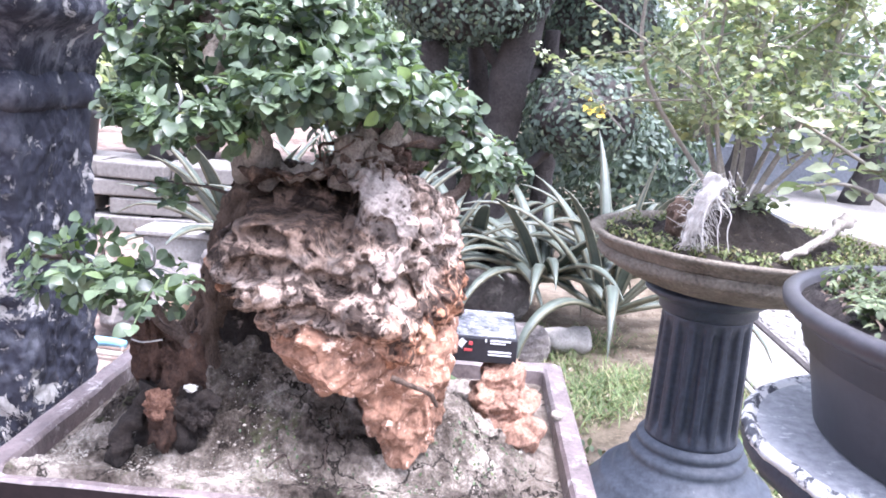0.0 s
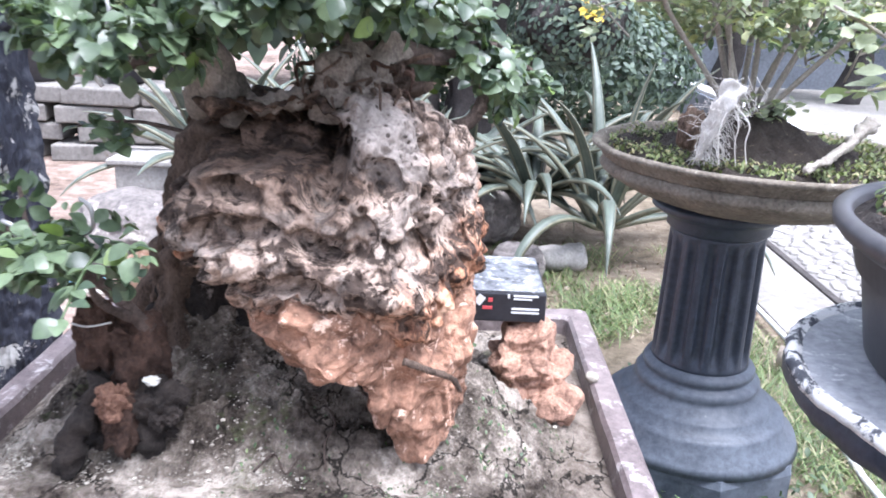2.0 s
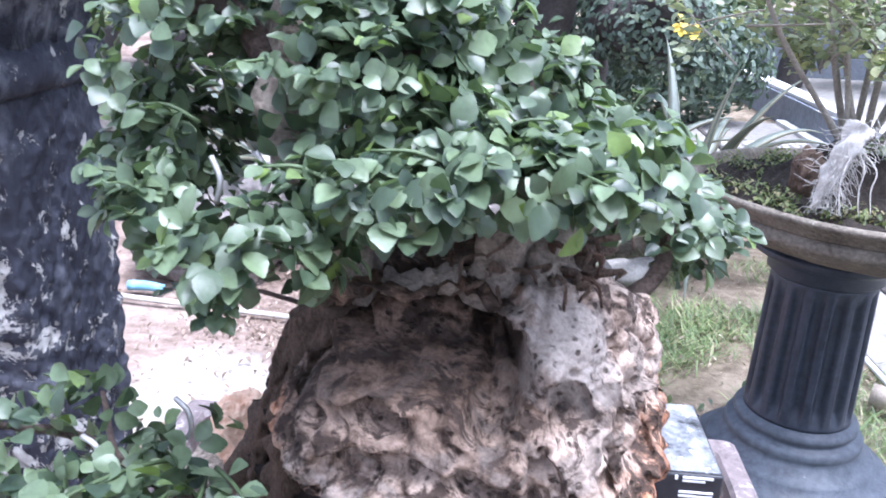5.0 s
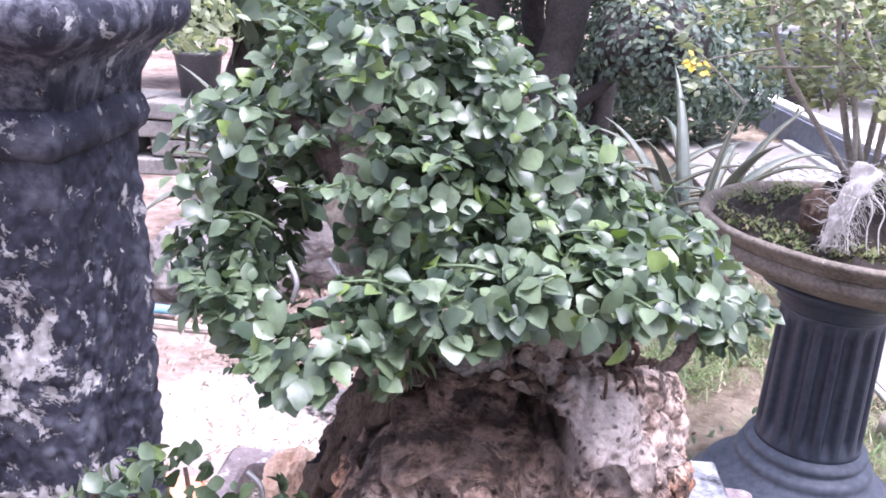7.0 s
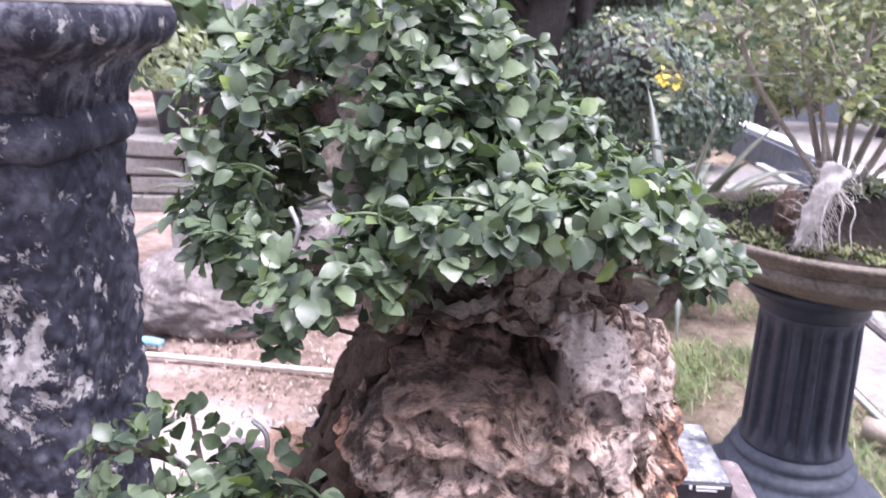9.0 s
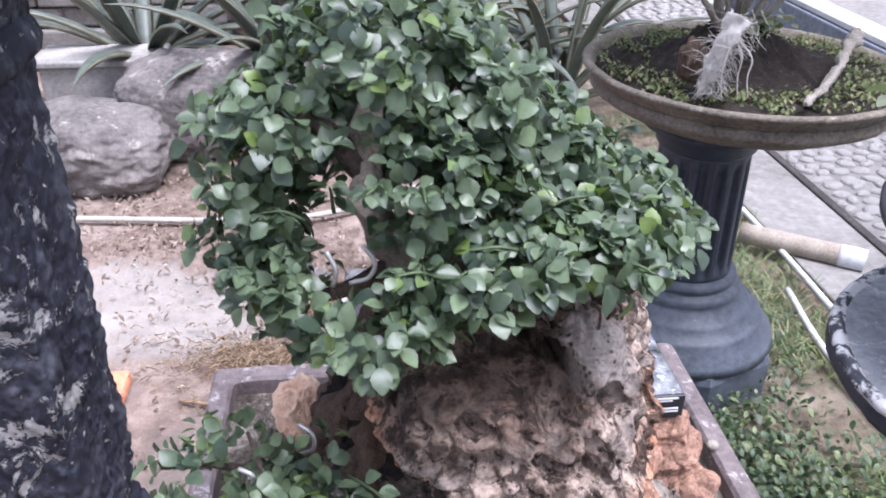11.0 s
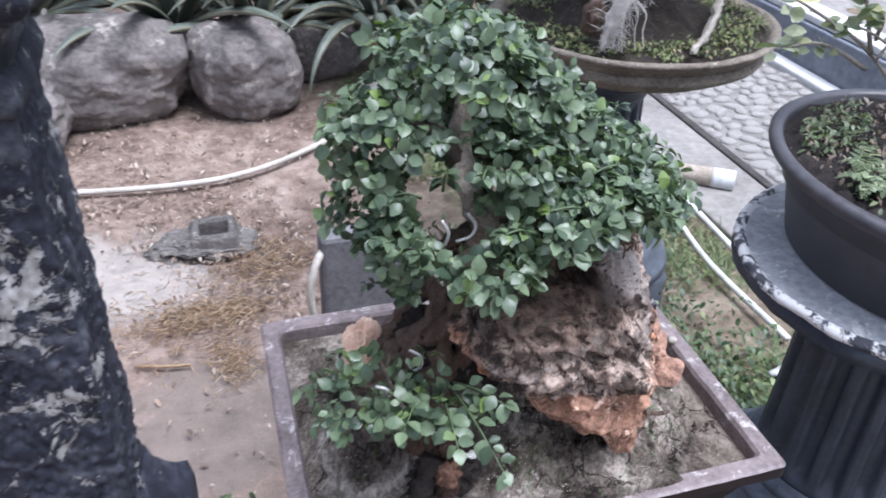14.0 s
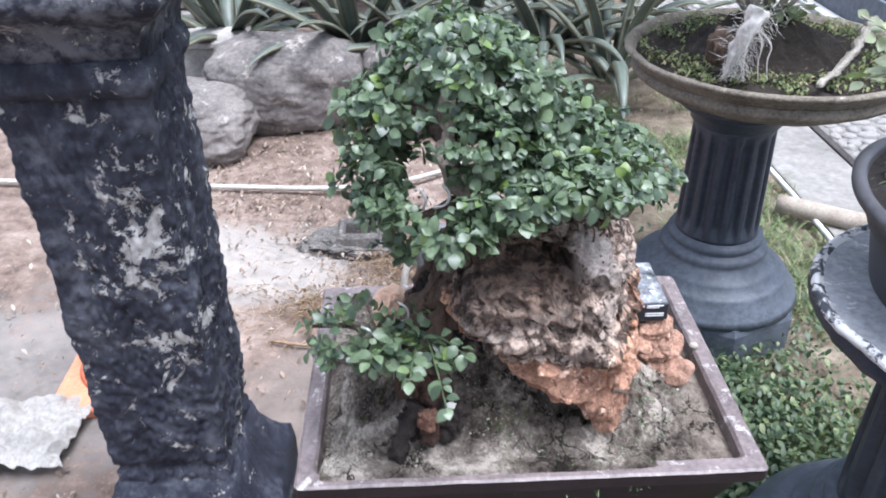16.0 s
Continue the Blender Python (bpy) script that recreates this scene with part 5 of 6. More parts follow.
for pts in ([(-0.570, 0.876, 1.052), (-0.560, 0.868, 1.034), (-0.552, 0.870, 1.017), (-0.548, 0.871, 1.006)], [(-0.553, 0.886, 1.052), (-0.544, 0.876, 1.036), (-0.540, 0.877, 1.018), (-0.548, 0.870, 1.006)]):
    part("dry_root", tube(pts, 0.0035, 0.003, 10, 6, 0.5), ROOT, wp, "dry tan root clinging to the pot")
for dx in (0.0, 0.022):
    part("hanging_root", tube([(-0.655 + dx, 0.905, 1.17), (-0.668 + dx, 0.868, 1.10), (-0.66 + dx, 0.875, 1.04), (-0.652 + dx, 0.90, 1.008)], 0.004, 0.003, 8, 6, 0.3), STUMP, wp, "thin brown root hanging over the pot")


# ---- fluted columns with their bowls ----
def fluted_column(at, r, z_base, z_top, base_r, top_r, label):
    x, y = at
    t = thing("fluted_column", (x, y, 0), label, "pedestal", "fluted columns")
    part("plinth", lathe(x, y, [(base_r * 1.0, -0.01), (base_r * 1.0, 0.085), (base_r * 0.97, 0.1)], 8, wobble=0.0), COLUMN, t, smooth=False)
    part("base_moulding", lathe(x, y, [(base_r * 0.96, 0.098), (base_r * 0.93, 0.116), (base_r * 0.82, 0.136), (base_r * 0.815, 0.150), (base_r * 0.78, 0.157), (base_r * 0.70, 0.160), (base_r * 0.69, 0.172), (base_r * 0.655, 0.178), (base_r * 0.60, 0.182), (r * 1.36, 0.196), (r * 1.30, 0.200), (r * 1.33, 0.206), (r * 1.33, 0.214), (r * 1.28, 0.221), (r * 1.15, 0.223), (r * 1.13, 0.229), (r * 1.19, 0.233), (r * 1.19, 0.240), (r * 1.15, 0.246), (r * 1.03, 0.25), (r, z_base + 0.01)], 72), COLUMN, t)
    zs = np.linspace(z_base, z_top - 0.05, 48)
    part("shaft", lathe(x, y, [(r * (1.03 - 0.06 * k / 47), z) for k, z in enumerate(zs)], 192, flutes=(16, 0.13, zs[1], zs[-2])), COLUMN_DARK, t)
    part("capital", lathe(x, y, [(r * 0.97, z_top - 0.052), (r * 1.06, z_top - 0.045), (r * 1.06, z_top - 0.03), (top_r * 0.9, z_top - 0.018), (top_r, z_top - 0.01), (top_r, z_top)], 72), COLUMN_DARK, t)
    return t


C1 = (0.484, 1.552)
B1 = (0.533, 1.562)
fluted_column(C1, 0.089, 0.25, 0.560, 0.212, 0.125, "slate-blue painted fluted column holding a wide shallow bowl")
b1 = thing("concrete_bowl", (*B1, 0.560), "wide shallow weathered concrete bowl with a double lip", "pot")
part("bowl_body", lathe(*B1, [(0.135, 0.560), (0.180, 0.568), (0.225, 0.584), (0.257, 0.601), (0.270, 0.610), (0.275, 0.618), (0.272, 0.626), (0.263, 0.636), (0.250, 0.630), (0.108, 0.610)], 120, wobble=0.004), BOWL, b1)
part("bowl_lip", lathe(*B1, [(0.259, 0.629), (0.270, 0.633), (0.273, 0.640), (0.282, 0.648), (0.290, 0.654), (0.292, 0.659), (0.288, 0.663), (0.277, 0.662), (0.268, 0.652), (0.260, 0.629)], 120, wobble=0.004), BOWL, b1, "thin worn upper lip")


def heap(cx, cy, r, z, rise, seed, rx=1.0, ry=1.0, peak=(0, 0)):
    """A rough disc of soil heaped towards one point."""
    vs, n = [(cx + peak[0], cy + peak[1], z + rise)], 72
    fs = []
    for i in range(1, 22):
        t = i / 21
        for j in range(n):
            a = 2 * math.pi * j / n
            x, y = cx + peak[0] * (1 - t) + r * rx * t * math.cos(a), cy + peak[1] * (1 - t) + r * ry * t * math.sin(a)
            vs.append((x, y, z + rise * math.exp(-(t / 0.42) ** 2) + (0.016 * noise.fractal((x * 30, y * 30, seed), 0.7, 2, 6) if i < 21 else -0.004)))
    for j in range(n):
        fs.append((0, 1 + j, 1 + (j + 1) % n))
    for i in range(20):
        fs += [(1 + i * n + j, 1 + (i + 1) * n + j, 1 + (i + 1) * n + (j + 1) % n, 1 + i * n + (j + 1) % n) for j in range(n)]
    return np.array(vs), fs


part("bowl_soil", heap(*B1, 0.268, 0.650, 0.078, 3.0, peak=(-0.01, 0.03)), BOWLSOIL, b1, "brown crumbly heaped soil")

C2 = (0.510, 0.735)
c2 = fluted_column(C2, 0.107, 0.25, 0.568, 0.24, 0.14, "dark slate-blue fluted column under the oval pot")
part("round_edge", lathe(*C2, [(0.13, 0.566), (0.200, 0.568), (0.214, 0.577), (0.218, 0.588), (0.216, 0.598), (0.211, 0.603)], 96, wobble=0.007, seed=5), COLUMN_DARK, c2)
part("round_top", lathe(*C2, [(0.212, 0.6025), (0.205, 0.606), (0.10, 0.608)], 96, wobble=0.004, seed=5), DISHTOP, c2, "pale worn top with chipped paint")
part("worn_lip", lathe(*C2, [(0.208, 0.594), (0.2180, 0.599), (0.2195, 0.604), (0.217, 0.6095), (0.211, 0.611), (0.206, 0.606)], 160, wobble=0.006, seed=5), CHIPPED, c2, "black lip flaked to bare white plaster")
P2 = (0.520, 0.732)
pot2 = thing("oval_pot", (*P2, 0.608), "large oval grey-black plastic pot with a flat rim", "pot")
part("pot_body", lathe(*P2, [(0.155, 0.608), (0.160, 0.612), (0.178, 0.701), (0.186, 0.714), (0.196, 0.721), (0.186, 0.716), (0.181, 0.69)], 96, 1.0, 1.15), BLACKPOT, pot2)
part("rim", lathe(*P2, [(0.188, 0.7155), (0.201, 0.724), (0.206, 0.730), (0.207, 0.738), (0.203, 0.742), (0.194, 0.743), (0.190, 0.738), (0.184, 0.70)], 96, 1.0, 1.15), BLACKPOT, pot2)
part("pot_soil", heap(*P2, 0.189, 0.735, 0.018, 6.0, 1.0, 1.15), POTSOIL, pot2, "black soil with litter and weeds")


# ---- leafy things: shrub in the bowl, plant in the oval pot ----
def shrub(name, base, stems, spread, leaf, count, material, bark, label, category, seed, lean=(0, 0)):
    """A many-stemmed bush: stems, side twigs, and leaves set along the twigs."""
    r = np.random.default_rng(seed)
    t = thing(name, base, label, category)
    b = Vector(base)
    pl, ou = [], []
    for k in range(stems):
        a = 2 * math.pi * k / stems + r.uniform(-0.5, 0.5)
        h = r.uniform(0.7, 1.0) * spread[2]
        s0 = b + Vector((0.03 * math.cos(a), 0.03 * math.sin(a), -0.02))
        e = b + Vector((spread[0] * r.uniform(0.2, 0.8) * math.cos(a) + lean[0], spread[1] * r.uniform(0.2, 0.8) * math.sin(a) + lean[1], h))
        m = s0.lerp(e, 0.45) + Vector(r.normal(size=3) * 0.045)
        part("stem", tube([s0, m, e], r.uniform(0.004, 0.008), 0.0015, 7, 6, 0.3, k), bark, t)
        for q in range(9):
            p = m.lerp(e, r.uniform(-0.7, 1.0))
            w = Vector((r.normal() * spread[0] * 0.45, r.normal() * spread[1] * 0.45, r.uniform(-0.05, 0.35) * spread[2]))
            part("twig", tube([p, p + w * 0.5 + Vector((0, 0, 0.01)), p + w], 0.0022, 0.001, 5, 4), bark, t)
            for _ in range(max(1, count // (stems * 9))):
                u = r.uniform(0.15, 1.05)
                pl.append(np.array(p + w * u) + r.normal(size=3) * 0.012)
                ou.append(np.array(w.normalized()))
    pl, ou = np.array(pl), np.array(ou)
    nrm = np.array((0, 0, 1.0)) + r.normal(size=pl.shape) * 0.5
    tagged(part("foliage", scatter(leaf, pl, nrm, ou + r.normal(size=pl.shape) * 0.6, r.uniform(0.6, 1.2, len(pl))), material, t, "sparse pale green leaves"), kind="stuff")
    return t


bowl_shrub = shrub("bowl_shrub", (0.515, 1.60, 0.735), 10, (0.38, 0.34, 0.62), leaf_shape(0.0185, 0.0118, 0.25, 0.15, 0.5, 4), 8600, LEAF_PALE, BARK_GREY, "many-stemmed pale-leaved shrub growing in the shallow bowl", "shrub", 21)
part("bough", tube([(0.480, 1.66, 0.900), (0.400, 1.76, 0.925), (0.320, 1.83, 0.905), (0.258, 1.88, 0.880)], 0.0030, 0.0012, 8, 6, 0.3), BARK_GREY, bowl_shrub)
rf = np.random.default_rng(77)
for at in ((0.256, 1.880, 0.886), (0.276, 1.868, 0.872)):
    pt = np.array([at] * 9) + rf.normal(size=(9, 3)) * 0.003
    dr_ = rf.normal(size=(9, 3)) + np.array((0, -0.3, 0.2))
    part("blossom", scatter(leaf_shape(0.017, 0.012, 0.2, 0.3, 0.6, 5), pt, np.array((0, -0.7, 0.7)) + rf.normal(size=(9, 3)) * 0.4, dr_, rf.uniform(0.8, 1.1, 9)), PETAL, bowl_shrub, "yellow blossom")
pt = np.array((0.262, 1.86, 0.842)) + rf.normal(size=(14, 3)) * (0.016, 0.012, 0.010)
part("leaf_spray", scatter(leaf_shape(0.026, 0.016, 0.2, 0.2, 0.5, 5), pt, np.array((0, -0.5, 0.9)) + rf.normal(size=(14, 3)) * 0.4, rf.normal(size=(14, 3)), rf.uniform(0.7, 1.1, 14)), LEAF_PALE, bowl_shrub)
part("bough", tube([(0.320, 1.83, 0.905), (0.290, 1.85, 0.870), (0.262, 1.86, 0.842)], 0.0016, 0.0008, 6, 5, 0.3), BARK_GREY, bowl_shrub)
shrub("pot_bush", (0.60, 0.81, 0.750), 5, (0.20, 0.18, 0.42), leaf_shape(0.026, 0.017, 0.25, 0.15, 0.5, 4), 170, LEAF_PALE, BARK_GREY, "thin pale-leaved bush in the oval pot", "shrub", 23)
tr = thing("pale_root_stone", (0.565, 0.79, 0.74), "pale buttress root rising from the pot soil", "root")
part("root_body", lump((0.565, 0.790, 0.765), (0.060, 0.045, 0.042), 14, 0.3, 1.2, 4, 2.2), ROOT, tr)

bb = thing("leafy_bough", (0.50, 0.92, 0.72), "thin bough with large pale leaves leaning out of the oval pot", "bough")
bl_p, bl_o = [], []
rb = np.random.default_rng(27)
for pts in ([(0.56, 0.84, 0.73), (0.50, 0.90, 0.82), (0.40, 0.90, 0.88), (0.33, 0.90, 0.915)], [(0.50, 0.90, 0.82), (0.46, 0.90, 0.90), (0.40, 0.90, 0.95)], [(0.50, 0.90, 0.80), (0.42, 0.90, 0.84), (0.36, 0.91, 0.835)], [(0.53, 0.87, 0.775), (0.50, 0.88, 0.90), (0.46, 0.87, 1.00)], [(0.50, 0.90, 0.84), (0.47, 0.87, 0.88), (0.43, 0.86, 0.90)]):
    part("twig", tube(pts, 0.0035, 0.0012, 6, 6, 0.2), BARK_GREY, bb)
    sp = spline(pts, 6)
    for q in range(16):
        i_ = rb.integers(len(sp) // 2, len(sp) - 1)
        bl_p.append(np.array(sp[i_]) + rb.normal(size=3) * 0.006)
        bl_o.append(np.array((sp[i_ + 1] - sp[i_]).normalized()) + rb.normal(size=3) * 0.9)
bl_p, bl_o = np.array(bl_p), np.array(bl_o)
tagged(part("foliage", scatter(leaf_shape(0.028, 0.018, 0.2, 0.15, 0.5, 5), bl_p, np.array((0, -0.2, 1.0)) + rb.normal(size=bl_p.shape) * 0.4, bl_o, rb.uniform(0.5, 1.15, len(bl_p))), LEAF_PALE, bb, "large pale green leaves"), kind="stuff")

# bleached roots and threads in the bowl
dr = thing("bleached_roots", (0.44, 1.45, 0.68), "bleached twisted roots with white threads, lying on the bowl's soil", "root")
part("root_slab", lump((0.372, 1.418, 0.712), (0.024, 0.018, 0.034), 4.0, 0.35, 1.0, 5, 2.2, 0.0, 20, 0.18), ROOTBARK, dr, "brown weathered root stub")
part("matted_skein", tube([(0.416, 1.372, 0.792), (0.404, 1.368, 0.768), (0.389, 1.372, 0.737), (0.379, 1.374, 0.705), (0.373, 1.376, 0.674)], 0.0175, 0.006, 20, 10, 0.75, 2), WEB, dr, "white matted root skein")
part("root_arm", tube([(0.715, 1.53, 0.720), (0.660, 1.46, 0.705), (0.585, 1.37, 0.690), (0.510, 1.30, 0.676)], 0.011, 0.005, 14, 10, 1.1, 5), ROOT, dr)
th = []
rg = np.random.default_rng(31)
for k in range(210):
    # most threads run along the skein, the rest hang free from its edge
    u = rg.uniform(0, 1)
    p = Vector((0.416 - 0.042 * u, 1.362 + 0.008 * u, 0.796 - 0.112 * u)) + Vector(rg.normal(size=3) * (0.010, 0.006, 0.006)) * (1 - 0.5 * u)
    if k % 5 < 2:
        q = p + Vector((rg.uniform(0.004, 0.030), rg.normal() * 0.010, -rg.uniform(0.012, 0.050)))
    elif k % 5 == 2:
        q = p + Vector((-rg.uniform(0.010, 0.045), rg.uniform(0.0, 0.03), rg.uniform(-0.02, 0.012)))
    else:
        q = p + Vector((-0.014, 0.002, -0.036)) * rg.uniform(0.5, 1.2) + Vector(rg.normal(size=3) * 0.004)
    q.z = max(q.z, 0.664)
    th.append(tube([p, p.lerp(q, 0.35) + Vector(rg.normal(size=3) * 0.004), p.lerp(q, 0.7) + Vector(rg.normal(size=3) * 0.005), q], rg.uniform(0.0004, 0.0009), 0.0003, 4, 4, 0.5, k))
for x, z in ((0.424, 0.668), (0.398, 0.668), (0.440, 0.672)):
    th.append(tube([(0.408, 1.362, 0.765), (x - 0.004, 1.352, 0.735), (x - 0.006, 1.350, 0.705), (x, 1.348, z)], 0.0014, 0.0007, 6, 6, 0.5, x))
tagged(part("threads", joined(*th), WEB, dr, "tangled white root threads"), kind="stuff")


# ---- agaves ----
def agave(at, leaves, length, width, seed, rise=(0.15, 1.2), bend=1.0, name_label="striped grey-green agave with cream margins, arching leaves"):
    r = np.random.default_rng(seed)
    t = thing("agave", at, name_label, "agave", "agaves behind the boulders")
    for k in range(leaves):
        a = 2 * math.pi * (k * 0.618) + r.uniform(-0.2, 0.2)
        el = rise[0] + (rise[1] - rise[0]) * (k / leaves) + r.uniform(-0.1, 0.1)
        L, W = length * r.uniform(0.8, 1.1), width * r.uniform(0.85, 1.1)
        droop = bend * max(0.12, 1.62 - el) * r.uniform(0.8, 1.25)
        vs, fs, uv = [], [], []
        n = 14
        p = Vector(at) + Vector((0.02 * math.cos(a), 0.02 * math.sin(a), 0.03))
        side = Vector((-math.sin(a), math.cos(a), 0))
        for i in range(n + 1):
            s = i / n
            e = el - droop * s * s * 1.6
            d = Vector((math.cos(a) * math.cos(e), math.sin(a) * math.cos(e), math.sin(e)))
            w = W * (0.55 + 1.6 * s * (1 - s)) * (1 - s ** 4) * 0.5 + 0.001
            up = side.cross(d)
            for u in (-1, -0.6, 0, 0.6, 1):
                vs.append(tuple(p + side * (u * w) - up * (0.35 * w * (u * u) * -1) + up * 0.0))
                uv.append((0.5 + 0.5 * u, s))
            for u in (0.6, 0, -0.6):
                vs.append(tuple(p + side * (u * w) - up * (0.010 * (1 - s) + 0.002)))
                uv.append((0.5 + 0.5 * u, s))
            p = p + d * (L / n)
            if i:
                b = 8 * i
                fs += [(b - 8 + j, b - 8 + (j + 1) % 8, b + (j + 1) % 8, b + j) for j in range(8)]
        part("leaf", (np.array(vs), fs), AGAVE, t, uv=uv)
    return t


for k, (ax, ay, n, L, W, rs) in enumerate((
    (-0.42, 3.10, 22, 0.66, 0.075, (0.45, 1.2)), (-0.95, 3.25, 20, 0.62, 0.070, (0.25, 1.1)), (0.30, 3.00, 30, 0.58, 0.055, (0.35, 0.95)),
    (0.62, 3.15, 18, 0.55, 0.055, (0.4, 1.0)), (0.02, 3.20, 22, 0.6, 0.065, (0.25, 1.0)), (0.52, 2.82, 17, 0.70, 0.054, (0.32, 1.5)), (-0.15, 3.0, 14, 0.5, 0.06, (0.35, 1.2)),
)):
    agave((ax, ay, 0.16 if ay > 2.9 else 0.10), n, L, W, 40 + k, rs, 0.55 if ax < -0.1 else 1.0 if ay > 2.9 else 1.35)

# ---- boulders ----
for c, r, sd, tn_, lb in (
    ((-0.67, 2.86, 0.150), (0.285, 0.19, 0.180), 1.0, 0, "large rounded grey-violet boulder edging the bed"),
    ((-0.215, 2.83, 0.135), (0.180, 0.20, 0.170), 2.5, 20, "rounded dark grey boulder edging the bed"),
    ((-1.00, 2.64, 0.10), (0.24, 0.20, 0.135), 4.0, -15, "low brownish-grey boulder half behind the pillar"),
    ((0.10, 3.10, 0.10), (0.16, 0.16, 0.14), 6.0, 0, "grey boulder half hidden under agave leaves"),
    ((0.22, 2.62, 0.05), (0.09, 0.07, 0.075), 8.0, 0, "small grey boulder at the grass edge"),
):
    t = thing("boulder", (c[0], c[1], 0), lb, "boulder", "boulders edging the bed")
    part("boulder_body", lump(c, r, sd, 0.12, 1.1, 6, 2.6, turn=tn_, ridged=0.04), BOULDER, t)
wb = thing("white_log", (0.33, 2.72, 0), "white plastered log lying at the grass edge", "log")
part("log_body", tube([(0.20, 2.68, 0.045), (0.33, 2.72, 0.045), (0.45, 2.76, 0.045)], 0.046, 0.042, 18, 10, 0.45), CLOTH, wb)
bk = thing("white_trough", (-1.0, 3.02, 0), "white plastic trough behind the boulders", "trough")
part("trough_body", joined(box(-1.25, -0.86, 2.98, 3.16, 0.0, 0.25, 0.01), box(-1.27, -0.84, 2.96, 3.18, 0.25, 0.272, 0.006)), CLOTH, bk, smooth=False)

# ---- things on the ground ----
hs = thing("garden_hose", (-0.5, 2.32, 0), "dusty pale green hose lying across the earth", "hose")
part("hose_line", tube([(-1.9, 2.42, 0.017), (-1.2, 2.33, 0.017), (-0.87, 2.29, 0.017), (-0.47, 2.25, 0.017), (-0.23, 2.29, 0.017), (0.02, 2.45, 0.017), (0.12, 2.62, 0.017)], 0.0088, 0.0088, 10, 8), HOSE, hs)
h2 = thing("white_hose", (-0.2, 1.05, 0), "white hose hooked over the slate slab", "hose")
part("hose_line", tube([(-0.185, 1.100, 0.515), (-0.208, 1.072, 0.500), (-0.222, 1.060, 0.455), (-0.218, 1.062, 0.395), (-0.210, 1.075, 0.30), (-0.206, 1.095, 0.12), (-0.19, 1.14, 0.02), (-0.1, 1.22, 0.012)], 0.006, 0.006, 10, 8), HOSE, h2)
sl = thing("slate_slab", (-0.13, 1.095, 0), "upright dark grey slate slab behind the tray", "slab")
part("slab_body", box(-0.205, -0.06, 1.075, 1.115, -0.005, 0.535, 0.008, 0, 1.0), SLATE, sl, smooth=False)
bs = thing("socket_stone", (-0.38, 1.93, 0), "grey footing stone with a square socket", "stone")
part("stone_body", lump((-0.395, 1.935, 0.006), (0.135, 0.078, 0.030), 3.3, 0.25, 1.4, 6, 2.2, 0.0, 0, 0.25), SOCKET, bs, smooth=False)
part("socket_rim", rect_ring(-0.425, -0.315, 1.880, 1.985, [(-0.010, 0.0), (-0.002, 0.050), (0.006, 0.059), (0.014, 0.058), (0.019, 0.050), (0.021, 0.006)])[:2], SOCKET, bs, smooth=False)
part("socket_floor", box(-0.404, -0.336, 1.901, 1.964, -0.01, 0.040, 0.002), POTSOIL, bs, smooth=False)
pp = thing("pvc_pipe", (1.03, 1.89, 0), "short grey pvc pipe with an open end, lying by the path", "pipe")
pd = Vector((0.145, -0.10, 0)).normalized()
pv, pf = tube([Vector((0.85, 2.01, 0.045)), Vector((0.97, 1.927, 0.045)), Vector((1.105, 1.834, 0.045))], 0.028, 0.028, 20, 4)
part("pipe_body", (pv, pf[:-1]), PIPEDIRT, pp)
kv, kf = tube([Vector((1.055, 1.8685, 0.045)), Vector((1.08, 1.851, 0.045)), Vector((1.107, 1.8325, 0.045))], 0.030, 0.030, 20, 4)
part("pipe_collar", (kv, kf[:-1]), PVC, pp, "cleaner grey collar")
# solid black plug set in the mouth as the shade of the hollow
part("pipe_bore", tube([Vector((1.0, 1.906, 0.045)), Vector((1.05, 1.872, 0.045)), Vector((1.099, 1.838, 0.045))], 0.024, 0.024, 20, 4), POTSOIL, pp, "black plug standing for the shade inside the pipe")
for k, pts in enumerate(([(0.925, 2.5, 0.03), (0.93, 1.95, 0.03), (0.915, 1.49, 0.03)], [(0.86, 1.75, 0.025), (0.825, 1.5, 0.025), (0.84, 1.2, 0.02)], [(0.72, 1.10, 0.03), (0.80, 1.12, 0.03)])):
    t = thing("thin_rod", pts[0][:2] + (0.0,), "thin weathered white plastic rod lying in the grass", "rod", "rods in the grass")
    part("rod_body", tube(pts, 0.008, 0.008, 8, 5), WHITEKERB, t)
br = thing("blue_tube", (-1.1, 2.45, 0), "short faded blue plastic tube on the earth", "tube")
part("tube_body", tube([(-1.17, 2.40, 0.02), (-1.11, 2.40, 0.022), (-1.06, 2.39, 0.02)], 0.016, 0.014, 10, 4), BLUE, br)

# the cone and the cloth
cn = thing("traffic_cone", (-0.83, 1.42, 0), "faded orange rubber traffic cone standing behind the pillar", "cone")
part("cone_base", box(-0.99, -0.67, 1.26, 1.58, -0.004, 0.030, 0.010), CONE, cn, smooth=False)
part("cone_body", lathe(-0.83, 1.42, [(0.135, 0.03), (0.128, 0.04), (0.118, 0.075), (0.032, 0.55), (0.028, 0.58), (0.02, 0.582), (0.018, 0.56)], 40), CONE, cn)
part("pale_band", lathe(-0.83, 1.42, [(0.1075, 0.145), (0.0905, 0.24)], 40), CLOTH, cn, "worn pale reflective band")


